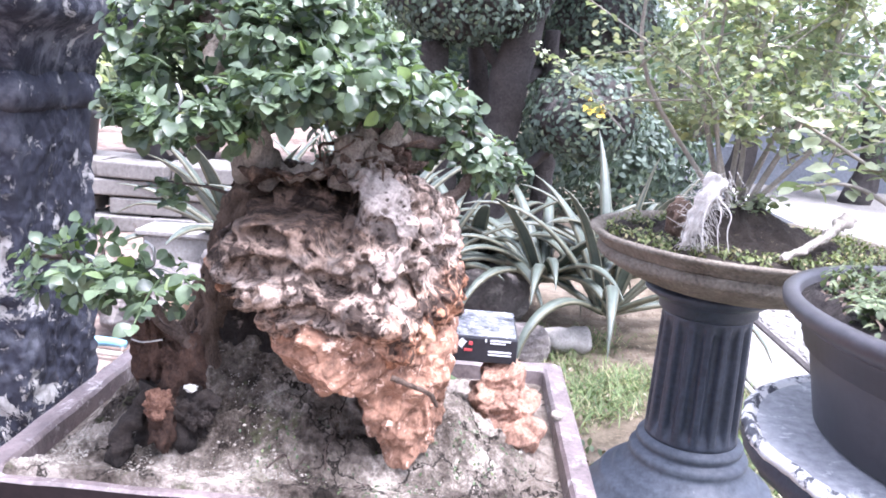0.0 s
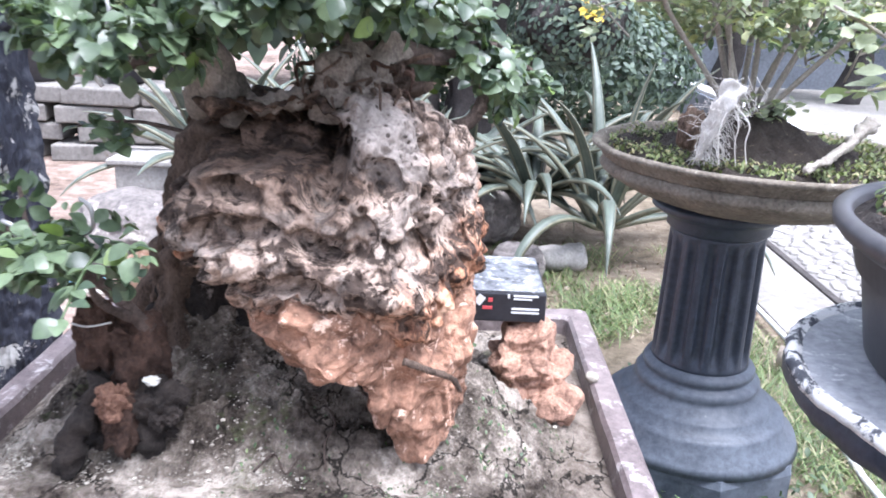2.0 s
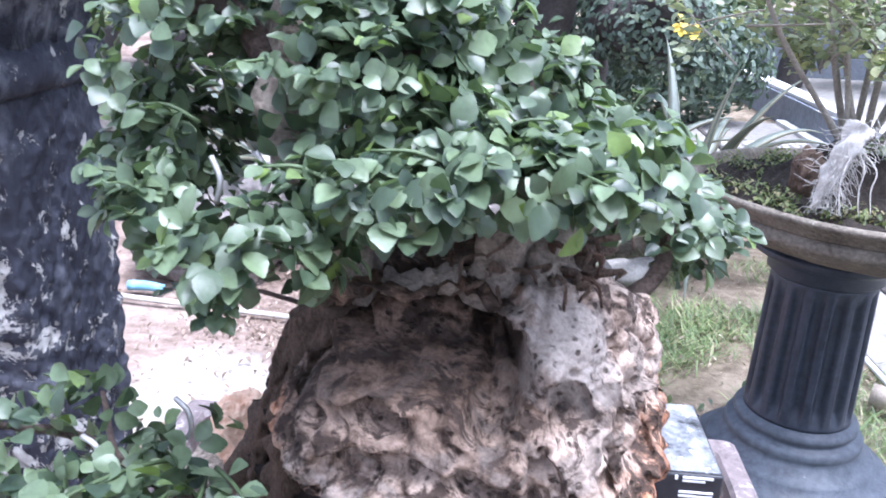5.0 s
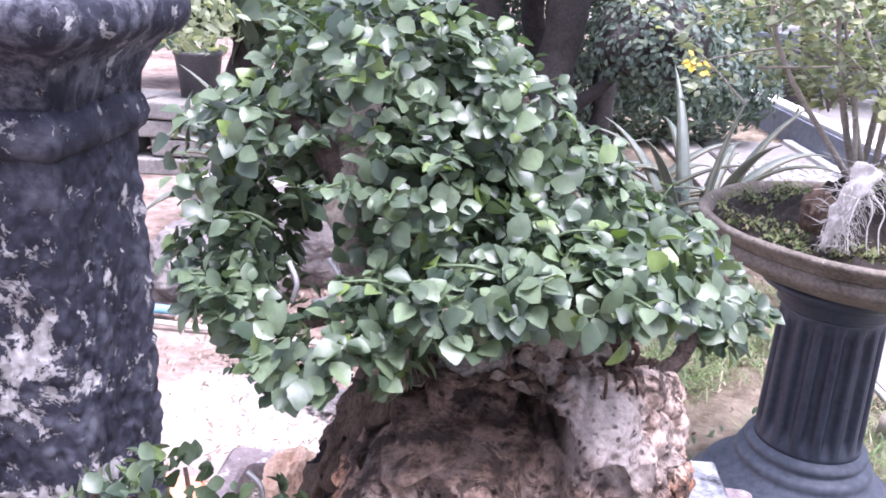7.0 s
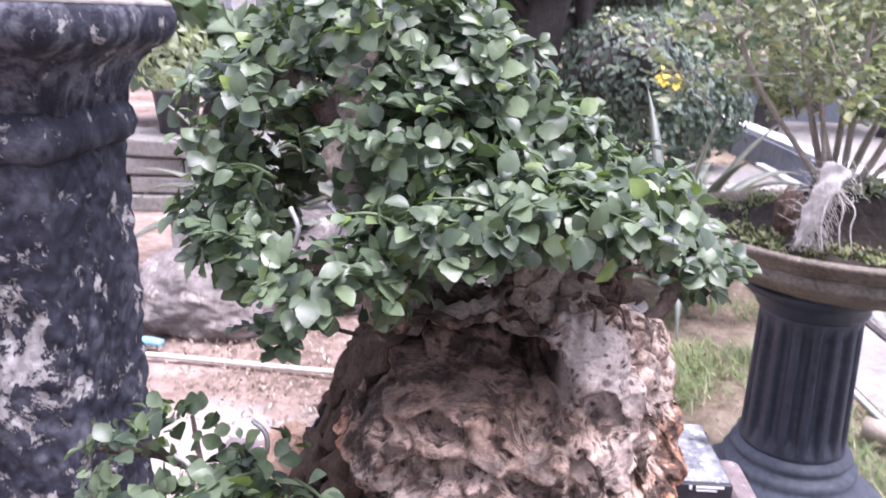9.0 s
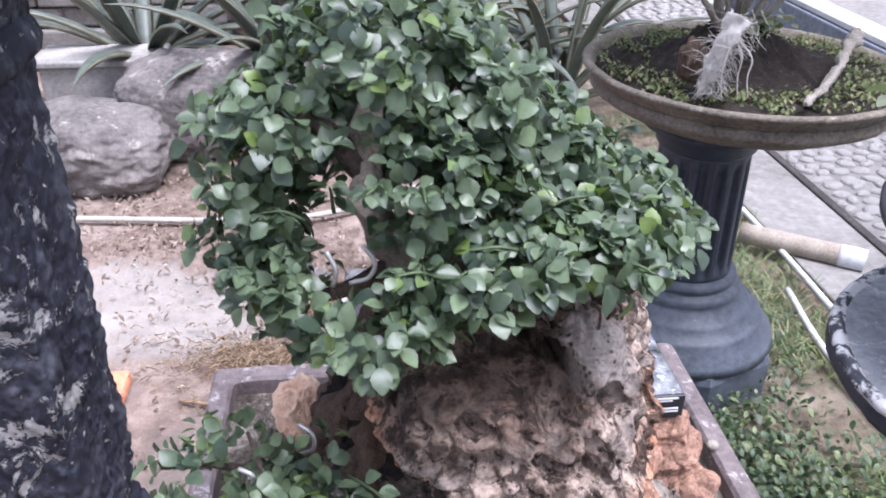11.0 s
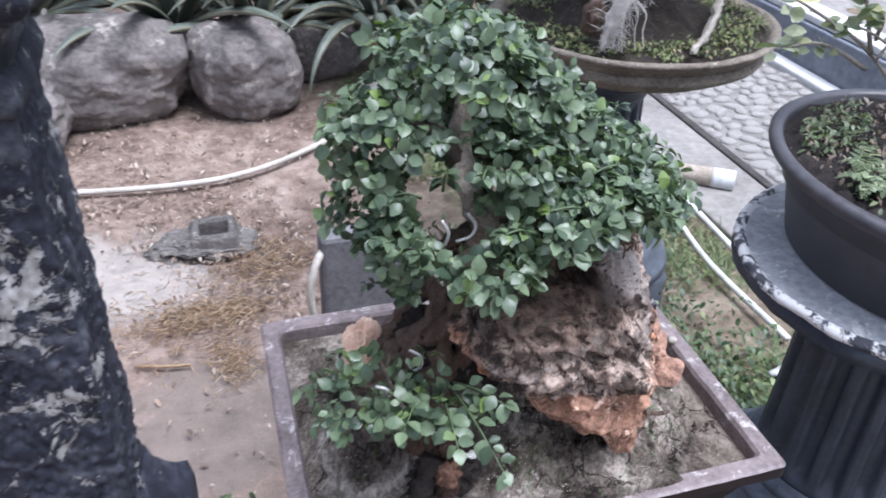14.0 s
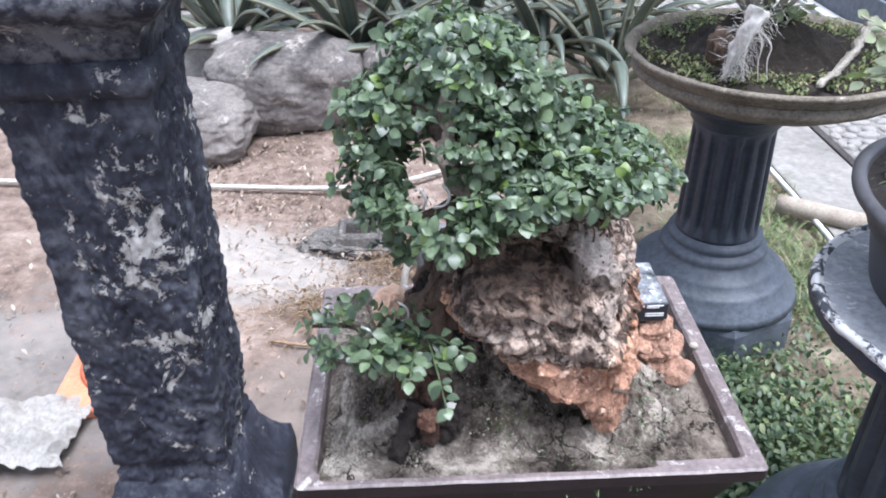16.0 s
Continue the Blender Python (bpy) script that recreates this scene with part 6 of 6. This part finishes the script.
def crumple(cx, cy, rx, ry, h, seed, n=46):
    vs = []
    for j in range(n):
        for i in range(n):
            u, v = 2 * i / (n - 1) - 1, 2 * j / (n - 1) - 1
            e = max(0, 1 - (u * u * u * u + v * v * v * v))
            w = 1 + 0.25 * noise.noise((u * 1.5 + seed, v * 1.5, 0))
            z = 0.02 + h * e * (0.2 + 1.2 * abs(noise.noise((u * 2.2 + v + seed, v * 2.2, 1)))) + 0.55 * h * abs(noise.noise((u * 5 - v * 2, v * 4, seed))) + 0.2 * h * abs(noise.noise((u * 12, v * 12, seed)))
            vs.append((cx + rx * u * w, cy + ry * v * w, z))
    fs = [(j * n + i, j * n + i + 1, (j + 1) * n + i + 1, (j + 1) * n + i) for j in range(n - 1) for i in range(n - 1)]
    return np.array(vs), fs


ct = thing("crumpled_cloth", (-1.02, 1.28, 0), "crumpled dirty white cloth beside the cone", "cloth")
part("cloth_sheet", crumple(-1.06, 1.20, 0.17, 0.10, 0.05, 3.0), CLOTH, ct)

# ---- background: paver stack, black pots, topiary, far house and trees ----
pv_ = thing("paver_stack", (-1.75, 4.3, 0), "stack of pale grey concrete paving blocks", "pavers")
rg = np.random.default_rng(12)
for lv in range(4):
    for i in range(4):
        for j in range(2):
            x, y = -2.45 + i * 0.40 + rg.uniform(-0.05, 0.05) + 0.12 * (lv % 2), 4.1 + j * 0.22 + rg.uniform(-0.03, 0.03)
            part("block", box(x, x + 0.38, y, y + 0.20, lv * 0.095, lv * 0.095 + 0.085, 0.010, rg.uniform(-6, 6)), PALECRETE, pv_, smooth=False)
for k, (px, py, pr) in enumerate(((-1.72, 4.35, 0.12), (-2.15, 4.3, 0.11))):
    t = thing("black_pot", (px, py, 0.377), "black plastic nursery pot on the stacked pavers", "pot", "black nursery pots")
    part("pot_body", lathe(px, py, [(pr * 0.8, 0.377), (pr, 0.585), (pr * 1.06, 0.59), (pr * 1.06, 0.605), (pr * 0.98, 0.605), (pr * 0.95, 0.57)], 32), BLACKPOT, t)
    r = np.random.default_rng(70 + k)
    q, o = on_pads(r, [((px, py, 0.76), (0.20, 0.2, 0.18))], 260)
    tagged(part("plant", scatter(leaf_shape(0.07, 0.03, 0.2, 0.3, 0.5, 4), q, o + r.normal(size=o.shape) * 0.4, o, r.uniform(0.6, 1.2, len(q))), LEAF_PALE, t, "pale green leaves"), kind="stuff")


def topiary(at, pads, trunk, label, seed, count, leaf):
    r = np.random.default_rng(seed)
    t = thing("topiary_tree", at, label, "tree")
    for pts, r0, r1 in trunk:
        part("trunk", tube(pts, r0, r1, 12, 8, 0.35, r0 * 70), BARK_DARK, t)
    q, o = on_pads(r, pads, count, 0.97)
    # solid dark cores added to stand for the shaded inside of each clump
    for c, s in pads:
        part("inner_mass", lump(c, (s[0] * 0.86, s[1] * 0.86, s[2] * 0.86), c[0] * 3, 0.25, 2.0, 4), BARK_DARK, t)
    n = o * 1.3 + np.array((0, 0, 0.4)) + r.normal(size=o.shape) * 0.35
    tagged(part("crown", scatter(leaf, q, n, o + r.normal(size=o.shape) * 0.8, r.uniform(0.6, 1.2, len(q))), LEAF_TOPIARY, t, "clipped clumps of dull dark leaves"), kind="stuff")
    for c, s in pads:
        part("limb", tube([(at[0], at[1], max(0.4, c[2] - 0.4)), (c[0] * 0.5 + at[0] * 0.5, c[1] * 0.5 + at[1] * 0.5, c[2] - s[2] * 1.0), (c[0], c[1], c[2])], 0.045, 0.012, 8, 6, 0.3), BARK_DARK, t)
    return t


# the fourth pad is an unseen wide canopy, enlarged to shade everything below it
topiary((0.15, 4.25, 0), [((-0.12, 4.1, 1.33), (0.42, 0.38, 0.24)), ((0.53, 4.0, 0.80), (0.29, 0.28, 0.24)), ((0.62, 4.9, 1.30), (0.42, 0.4, 0.26)), ((0.1, 4.6, 1.92), (1.0, 0.85, 0.28)), ((-0.55, 4.6, 0.75), (0.35, 0.3, 0.2))],
        [([(0.05, 4.3, -0.02), (0.1, 4.28, 0.5), (0.17, 4.2, 1.0), (0.28, 4.1, 1.5), (0.35, 4.1, 2.1)], 0.13, 0.06), ([(-0.15, 4.3, -0.02), (-0.2, 4.3, 0.5), (-0.25, 4.2, 1.1)], 0.11, 0.07), ([(0.34, 4.5, -0.02), (0.40, 4.5, 0.5), (0.36, 4.4, 1.2)], 0.06, 0.04), ([(-0.02, 4.6, -0.02), (0.02, 4.6, 0.6), (-0.05, 4.5, 1.2)], 0.07, 0.05)],
        "dark clipped cloud-pruned tree with a leaning trunk", 51, 30000, leaf_shape(0.032, 0.019, 0.2, 0.15, 0.5, 3))
hd = thing("dark_hedge", (0.1, 5.6, 0), "dark dense hedge behind the clipped tree", "hedge")
r = np.random.default_rng(53)
for x, y, w in ((-0.7, 5.3, 0.5), (-0.2, 5.3, 0.55), (0.4, 5.3, 0.5), (1.0, 5.9, 0.4)):
    part("stem", tube([(x, y, -0.02), (x + 0.05, y, 0.3), (x - 0.03, y, w * 1.5)], 0.05, 0.015, 8, 5, 0.3, x), BARK_DARK, hd)
q, o = on_pads(r, [((-0.1, 5.25, 0.60), (0.95, 0.32, 0.62)), ((1.0, 5.9, 0.4), (0.7, 0.4, 0.40))], 12000, 0.75)
tagged(part("hedge_leaves", scatter(leaf_shape(0.06, 0.03, 0.2, 0.2, 0.5, 3), q, o + r.normal(size=o.shape) * 0.4, o + r.normal(size=o.shape), r.uniform(0.7, 1.2, len(q))), LEAF_TOPIARY, hd), kind="stuff")

ho = thing("white_house", (-22.8, 63.0, 0), "white flat-roofed house in the hazy distance", "house")
part("wall", box(-26.8, -18.9, 60.6, 67.0, -0.02, 3.1, 0.02), WHITEWALL, ho, smooth=False)
part("roof_slab", box(-27.6, -18.2, 59.4, 67.6, 3.1, 3.7, 0.04), WHITEWALL, ho, smooth=False)
part("upper_wall", box(-24.4, -20.1, 62.0, 66.5, 3.7, 5.1, 0.03), WHITEWALL, ho, smooth=False)
for x in (-25.8, -23.6, -21.4):
    wd_ = part("window", box(x, x + 1.3, 60.52, 60.61, 0.9, 2.3, 0.02), WHITEKERB, ho, "white window frame", smooth=False)
    for q in (0.08, 0.70):
        part("pane", box(x + q, x + q + 0.52, 60.49, 60.53, 1.0, 2.2, 0.008), DARKGLASS, wd_, "dark glass pane", smooth=False)
part("post", box(-19.0, -18.7, 59.6, 59.9, -0.02, 3.12, 0.02), WALLBLUE, ho, smooth=False)
bw = thing("boundary_wall", (4, 9, 0), "long pale plastered wall across the yard", "wall", kind="structure")
part("wall", box(1.2, 12.0, 9.0, 9.2, -0.04, 0.62, 0.01), WALLBLUE, bw, smooth=False)
part("dark_base", box(1.19, 12.0, 8.97, 8.999, -0.04, 0.40, 0.004), WALLBLUE, bw, smooth=False)


def far_tree(at, h, w, seed, leaf=0.30):
    r = np.random.default_rng(seed)
    t = thing("distant_tree", at, "hazy green broad-crowned tree in the distance", "tree", "distant trees")
    x, y = at[0], at[1]
    part("trunk", tube([(x, y, -0.05), (x + 0.1, y, h * 0.3), (x, y, h * 0.7)], 0.16, 0.07, 8, 4, 0.2), BARK_DARK, t)
    pads = [((x + r.normal() * w * 0.5, y + r.normal() * w * 0.4, h * r.uniform(0.45, 0.95)), (w * r.uniform(0.3, 0.5), w * 0.4, h * r.uniform(0.1, 0.18))) for _ in range(9)]
    q, o = on_pads(r, pads, 900, 0.7)
    tagged(part("crown", scatter(leaf_shape(leaf, leaf * 0.6, 0.2, 0.2, 0.5, 3), q, o + r.normal(size=o.shape) * 0.5, o + r.normal(size=o.shape), r.uniform(0.6, 1.2, len(q))), LEAF_FAR, t), kind="stuff")


for k, (x, y, h, w) in enumerate(((-34, 82, 9.5, 9.0), (-26, 84, 8.6, 8.0), (-18, 80, 9.2, 8.0), (-4.5, 24, 3.0, 2.8), (-1.5, 23, 3.0, 2.6), (1.5, 24, 3.4, 2.6), (5, 22, 3.6, 2.6), (9, 24, 4.2, 3.0), (-2.6, 7.5, 1.2, 0.9))):
    far_tree((x, y, 0), h, w, 80 + k, 0.30 if y < 60 else 0.9)

for k, (x, y, h, w) in enumerate(((1.5, 7.6, 1.3, 0.8), (2.6, 8.2, 1.5, 0.9), (3.7, 7.9, 1.4, 0.9), (4.9, 8.3, 1.7, 1.0), (-1.2, 8.0, 1.0, 0.8))):
    far_tree((x, y, 0), h, w, 120 + k, 0.11)

# ---- grass, weeds, litter, straw ----
r = np.random.default_rng(61)
n = 34000
gx, gy = r.uniform(0.12, 0.95, n), r.uniform(0.3, 3.0, n)
dens = np.array([noise.noise((x * 3.5, y * 3.5, 2)) for x, y in zip(gx, gy)])
keep = dens > r.uniform(-0.30, 0.42, n)
keep &= np.hypot(gx - C1[0], gy - C1[1]) > 0.22
keep &= ~((gx < 0.30) & (np.abs(gy - 1.85) < 0.28))
keep &= np.hypot(gx - C2[0], gy - C2[1]) > 0.23
gx, gy = gx[keep], gy[keep]
p = np.stack([gx, gy, np.full(len(gx), -0.004)], 1)
az = r.uniform(0, 2 * np.pi, len(p))
up = np.stack([0.7 * np.cos(az), 0.7 * np.sin(az), np.full(len(p), 1.0)], 1)
nr = np.stack([-np.cos(az), -np.sin(az), np.full(len(p), 0.5)], 1)
blade = leaf_shape(0.056, 0.0034, 0.3, 0.55, 0.35, 4, False)
tagged(part("grass", scatter(blade, p, nr, up, r.uniform(0.4, 1.2, len(p))), GRASS), "uneven green grass with dry blades", "grass", kind="stuff")
n = 15000
wx, wy = r.normal(0.36, 0.18, n), r.normal(1.0, 0.30, n)
keep = (wx > 0.13) & (np.hypot(wx - C2[0], wy - C2[1]) > 0.24) & (np.hypot(wx - C1[0], wy - C1[1]) > 0.21) & (wx < 0.9)
wx, wy = wx[keep], wy[keep]
p = np.stack([wx, wy, r.uniform(0.01, 0.075, len(wx))], 1)
d = r.normal(size=p.shape)
tagged(part("weeds", scatter(leaf_shape(0.019, 0.0105, 0.2, 0.2, 0.45, 4), p, np.array((0, 0, 1.0)) + d * 0.4, d, r.uniform(0.5, 1.2, len(p))), WEED), "low broad-leaved green weeds between the columns", "weeds", kind="stuff")
drift = [(-0.36, 2.02, 0.16, 0.10), (-0.68, 2.18, 0.16, 0.10), (-0.28, 1.84, 0.09, 0.12), (-0.34, 1.64, 0.10, 0.05), (-0.30, 2.45, 0.30, 0.15), (-0.75, 2.45, 0.20, 0.12)]
n = 3700 + 500 * len(drift)
lx = np.concatenate([r.uniform(-1.4, 0.4, 2500), r.uniform(0.05, 0.95, 1200)] + [r.normal(a, c, 500) for a, b, c, d in drift])
ly = np.concatenate([r.uniform(0.9, 2.9, 2500), r.uniform(2.1, 3.3, 1200)] + [r.normal(b, d, 500) for a, b, c, d in drift])
p = np.stack([lx, ly, r.uniform(0.010, 0.022, n)], 1)
d = r.normal(size=p.shape)
tagged(part("leaf_litter", scatter(leaf_shape(0.017, 0.008, 0.3, 0.3, 0.5, 3), p, np.array((0, 0, 1.0)) + d * 0.25, d, r.uniform(0.25, 1.2, n) ** 1.3), LITTER), "small dry fallen leaves on the earth", "leaf litter", kind="stuff")
sw = []
for k in range(1500):
    mx, my, sx, sy = ((-0.40, 1.62, 0.07, 0.026), (-0.36, 1.47, 0.025, 0.05), (-0.25, 1.80, 0.07, 0.06), (-0.50, 1.60, 0.14, 0.10))[(0, 0, 0, 1, 2, 2, 3)[k % 7]]
    c = Vector((mx + r.normal() * sx, my + r.normal() * sy, 0.010 + abs(r.normal()) * 0.006))
    a = r.uniform(-1.5, 1.5)
    w = Vector((math.cos(a), math.sin(a), r.normal() * 0.1)) * r.uniform(0.005, 0.020)
    sw.append(tube([c - w, c + Vector((r.normal() * 0.006, r.normal() * 0.006, 0.006)), c + w], 0.0011, 0.0006, 4, 3))
tagged(part("straw_clump", joined(*sw), STRAW), "flattened clump of dry straw on the slab", "straw", kind="stuff")
tg = thing("dry_twig", (-0.5, 1.47, 0), "dry jointed twig lying on the slab", "twig")
part("twig_body", tube([(-0.555, 1.485, 0.012), (-0.50, 1.468, 0.016), (-0.445, 1.462, 0.012)], 0.0045, 0.003, 8, 6, 0.9), STRAW, tg)

# weeds at the tray's foot, on the bowl's soil and in the oval pot
for nm, lb, cx, cy, sx, sy, z0, z1, n, mt, sz in (
    ("bowl_moss", "tiny green weeds round the bowl's soil", B1[0], B1[1], 0.262, 0.262, 0.655, 0.674, 4200, MOSS, 0.009),
    ("pot_weeds", "small ferny weeds in the oval pot", P2[0], P2[1], 0.170, 0.195, 0.737, 0.762, 3600, FERN, 0.010),
    ("tray_side_weeds", "small weeds beside the stand", -0.40, 0.95, 0.10, 0.12, 0.01, 0.06, 160, WEED, 0.03),
):
    a = r.uniform(0, 2 * np.pi, n)
    q = np.sqrt(r.uniform(0.42 if nm == "bowl_moss" else 0.1, 1.0, n))
    p = np.stack([cx + sx * q * np.cos(a), cy + sy * q * np.sin(a), r.uniform(z0, z1, n)], 1)
    if nm == "bowl_moss":
        p = p[np.array([noise.noise((x * 14, y * 14, 9)) for x, y, _ in p]) > -0.12]
    if nm == "pot_weeds":
        p = p[(np.array([noise.noise((x * 11, y * 11, 4)) for x, y, _ in p]) + 0.7 * np.exp(-((p[:, 0] - 0.40) / 0.06) ** 2 - ((p[:, 1] - 0.78) / 0.08) ** 2) > 0.25)]
    d = r.normal(size=p.shape)
    tagged(part(nm, scatter(leaf_shape(sz, sz * 0.6, 0.2, 0.2, 0.5, 3), p, np.array((0, 0, 1.0)) + d * 0.4, d, r.uniform(0.5, 1.2, len(p))), mt), lb, "weeds", kind="stuff")

rp = np.random.default_rng(85)
aa, qq = rp.uniform(0, 2 * np.pi, 900), np.sqrt(rp.random(900)) * 0.97
pc = np.stack([P2[0] + 0.176 * qq * np.cos(aa), P2[1] + 0.202 * qq * np.sin(aa), 0.745 + 0.012 * np.exp(-(qq / 0.42) ** 2) + rp.uniform(-0.004, 0.004, 900)], 1)
dc = rp.normal(size=pc.shape)
tagged(part("pot_litter", scatter(leaf_shape(0.012, 0.006, 0.3, 0.3, 0.5, 3), pc, np.array((0, 0, 1.0)) + dc * 0.35, dc, rp.uniform(0.3, 1.1, 900)), LITTER), "small dry leaf crumbs on the pot's black soil", "leaf litter", kind="stuff")
fern = thing("pot_fern", (0.385, 0.715, 0.738), "small pale green fern sprawling over the pot's black soil", "fern")
rq = np.random.default_rng(83)
for k in range(14):
    az = 2 * math.pi * k / 14 + rq.uniform(-0.2, 0.2)
    length = rq.uniform(0.035, 0.060)
    a = Vector((0.388 + rq.normal() * 0.012, 0.715 + rq.normal() * 0.022, 0.745))
    way = Vector((math.cos(az), math.sin(az), 0.35))
    mid_, end = a + way * length * 0.55 + Vector((0, 0, 0.006)), a + way * length - Vector((0, 0, length * 0.22))
    line = spline([a, mid_, end], 9)
    pp, nn, tt, zz = [], [], [], []
    for i in range(2, len(line) - 1):
        ax = (line[i + 1] - line[i]).normalized()
        sd = ax.cross(Vector((0, 0, 1))).normalized()
        for sg_ in (-1, 1):
            pp.append(tuple(line[i]))
            nn.append((0.15 * rq.normal(), 0.15 * rq.normal(), 1.0))
            tt.append(tuple(sd * sg_ + ax * 0.45))
            zz.append((1.1 - i / len(line)) * rq.uniform(0.85, 1.15))
    part("frond", joined(tube([a, mid_, end], 0.0007, 0.0004, 5, 5), scatter(leaf_shape(0.015, 0.006, 0.2, 0.2, 0.45, 4), np.array(pp), np.array(nn), np.array(tt), np.array(zz))), FERN, fern)

# grit on the tray's soil
rr_ = np.random.default_rng(71)
pb_v, pb_f = ball(1)
vs, fs, n0 = [], [], 0
for k in range(10000):
    x, y = TX0 + 0.022 + (TX1 - TX0 - 0.045) * rr_.random() ** 1.3, TY0 + 0.020 + (TY1 - TY0 - 0.05) * rr_.random() ** 1.9
    if k >= 7500:
        # a drift of white crumbs in the dry corner
        x, y = -0.245 + rr_.normal() * 0.028, 0.484 + rr_.normal() * 0.016
        if y < TY0 + 0.008 or x < TX0 + 0.02:
            continue
    if noise.noise((x * 20, y * 20, 5)) < rr_.uniform(-0.15, 0.4) - (0.25 if k >= 7500 else 0):
        continue
    s = rr_.uniform(0.00025, 0.0008) * (2.2 if rr_.random() < 0.06 else 1)
    vs.append(pb_v * rr_.uniform(0.6, 1.25, (len(pb_v), 1)) * np.array((s, s * rr_.uniform(0.6, 1), s * 0.7)) + np.array((x, y, soil_height(x, y) + s * 0.3)))
    fs += [tuple(i + n0 for i in q) for q in pb_f]
    n0 += len(pb_v)
tagged(part("tray_grit", (np.concatenate(vs), fs), GRIT, smooth=False), "pale grit and crumbs scattered over the tray soil", "grit", kind="stuff")
mv = []
for k in range(1500):
    mx, my, s_, zz = ((-0.108, 0.487, 0.022, 0), (0.008, 0.520, 0.016, 0), (0.030, 0.548, 0.016, 0), (-0.03, 0.470, 0.020, 0))[k % 4][:4]
    x, y = mx + rr_.normal() * s_, my + rr_.normal() * s_ * 0.6
    if noise.noise((x * 90, y * 90, 2)) > 0.0:
        mv.append((x, y, soil_height(x, y) + 0.0006))
mv = np.array(mv)
md = rr_.normal(size=mv.shape)
tagged(part("tray_moss", scatter(leaf_shape(0.0032, 0.0020, 0.3, 0.3, 0.5, 3), mv, np.array((0, 0, 1.0)) + md * 0.5, md, rr_.uniform(0.4, 1.0, len(mv))), WEED), "tiny tufts of dull green moss on the tray soil", "moss", kind="stuff")
sg = thing("green_sprout", (-0.014, 0.566, 0.66), "small green seedling beside the box", "seedling")
part("stem", tube([(-0.014, 0.568, 0.66), (-0.013, 0.566, 0.685), (-0.012, 0.560, 0.702)], 0.0008, 0.0006, 6, 4), WEED, sg)
ra = np.random.default_rng(77)
for k in range(7):
    d = ra.normal(size=3)
    q = np.array(((-0.012 + 0.004 * d[0], 0.560, 0.700 + 0.004 * d[2]),))
    part("leaf", scatter(leaf_shape(0.012, 0.007, 0.2, 0.2, 0.5, 4), q, np.array(((0.0, -0.3, 1.0),)) + 0.3 * d, np.array((d,)), np.array((1.0,))), WEED, sg)
pb = thing("white_pebble", (0.0835, 0.617, 0.66), "small white pebble on the tray rim", "pebble")
part("pebble_body", lump((0.0835, 0.617, 0.6645), (0.005, 0.004, 0.004), 2, 0.2, 1.2, 2), GRIT, pb)

# ---- pebbles of the path ----
rc = np.random.default_rng(91)
shapes = []
for k in range(4):
    a = np.linspace(0, 2 * np.pi, 9, endpoint=False) + 0.2 * k
    w = 1 + rc.uniform(-0.12, 0.12, 9)
    v = [(0.5 * s * math.cos(t) * q, 0.5 * s * math.sin(t) * q, z) for s, z in ((0.98, 0.0), (1.0, 0.25), (0.72, 0.5)) for t, q in zip(a, w)] + [(0, 0, 0.58)]
    f = [(i * 9 + j, i * 9 + (j + 1) % 9, (i + 1) * 9 + (j + 1) % 9, (i + 1) * 9 + j) for i in range(2) for j in range(9)] + [(18 + j, 18 + (j + 1) % 9, 27) for j in range(9)]
    me = bpy.data.meshes.new("pebble")
    me.from_pydata(v, [], f)
    me.polygons.foreach_set("use_smooth", [True] * len(me.polygons))
    me.materials.append(COBBLE)
    shapes.append((me, np.array(v), f))
bed = bpy.data.objects["path_bed"]
spots = []
for j in range(90):
    y = 0.6 + j * 0.052
    x = 1.24 + rc.uniform(0, 0.03)
    while x < 1.82:
        wd = rc.uniform(0.036, 0.090)
        spots.append((x + wd / 2, y + rc.uniform(-0.014, 0.014), wd * rc.uniform(0.8, 1.05), rc.uniform(0.034, 0.058), rc.uniform(-50, 50)))
        x += wd + 0.004
near = sorted(spots, key=lambda q: abs(q[1] - 2.3))[:300]
rest_v, rest_f, n0 = [], [], 0
for q in spots:
    x, y, wx_, wy_, an = q
    me, v, f = shapes[rc.integers(0, 4)]
    if q in near:
        ob = new("pebble", me)
        ob.parent = bed
        ob.matrix_local = Matrix.LocRotScale((x, y, 0.011), Euler((0, 0, radians(an))), (wx_, wy_, 0.022))
    else:
        s, c = math.sin(radians(an)), math.cos(radians(an))
        vv = v * np.array((wx_, wy_, 0.022))
        rest_v.append(np.stack([vv[:, 0] * c - vv[:, 1] * s + x, vv[:, 0] * s + vv[:, 1] * c + y, vv[:, 2] + 0.011], 1))
        rest_f += [tuple(i + n0 for i in t) for t in f]
        n0 += len(v)
tagged(part("far_pebbles", (np.concatenate(rest_v), rest_f), COBBLE, bed), kind="stuff")
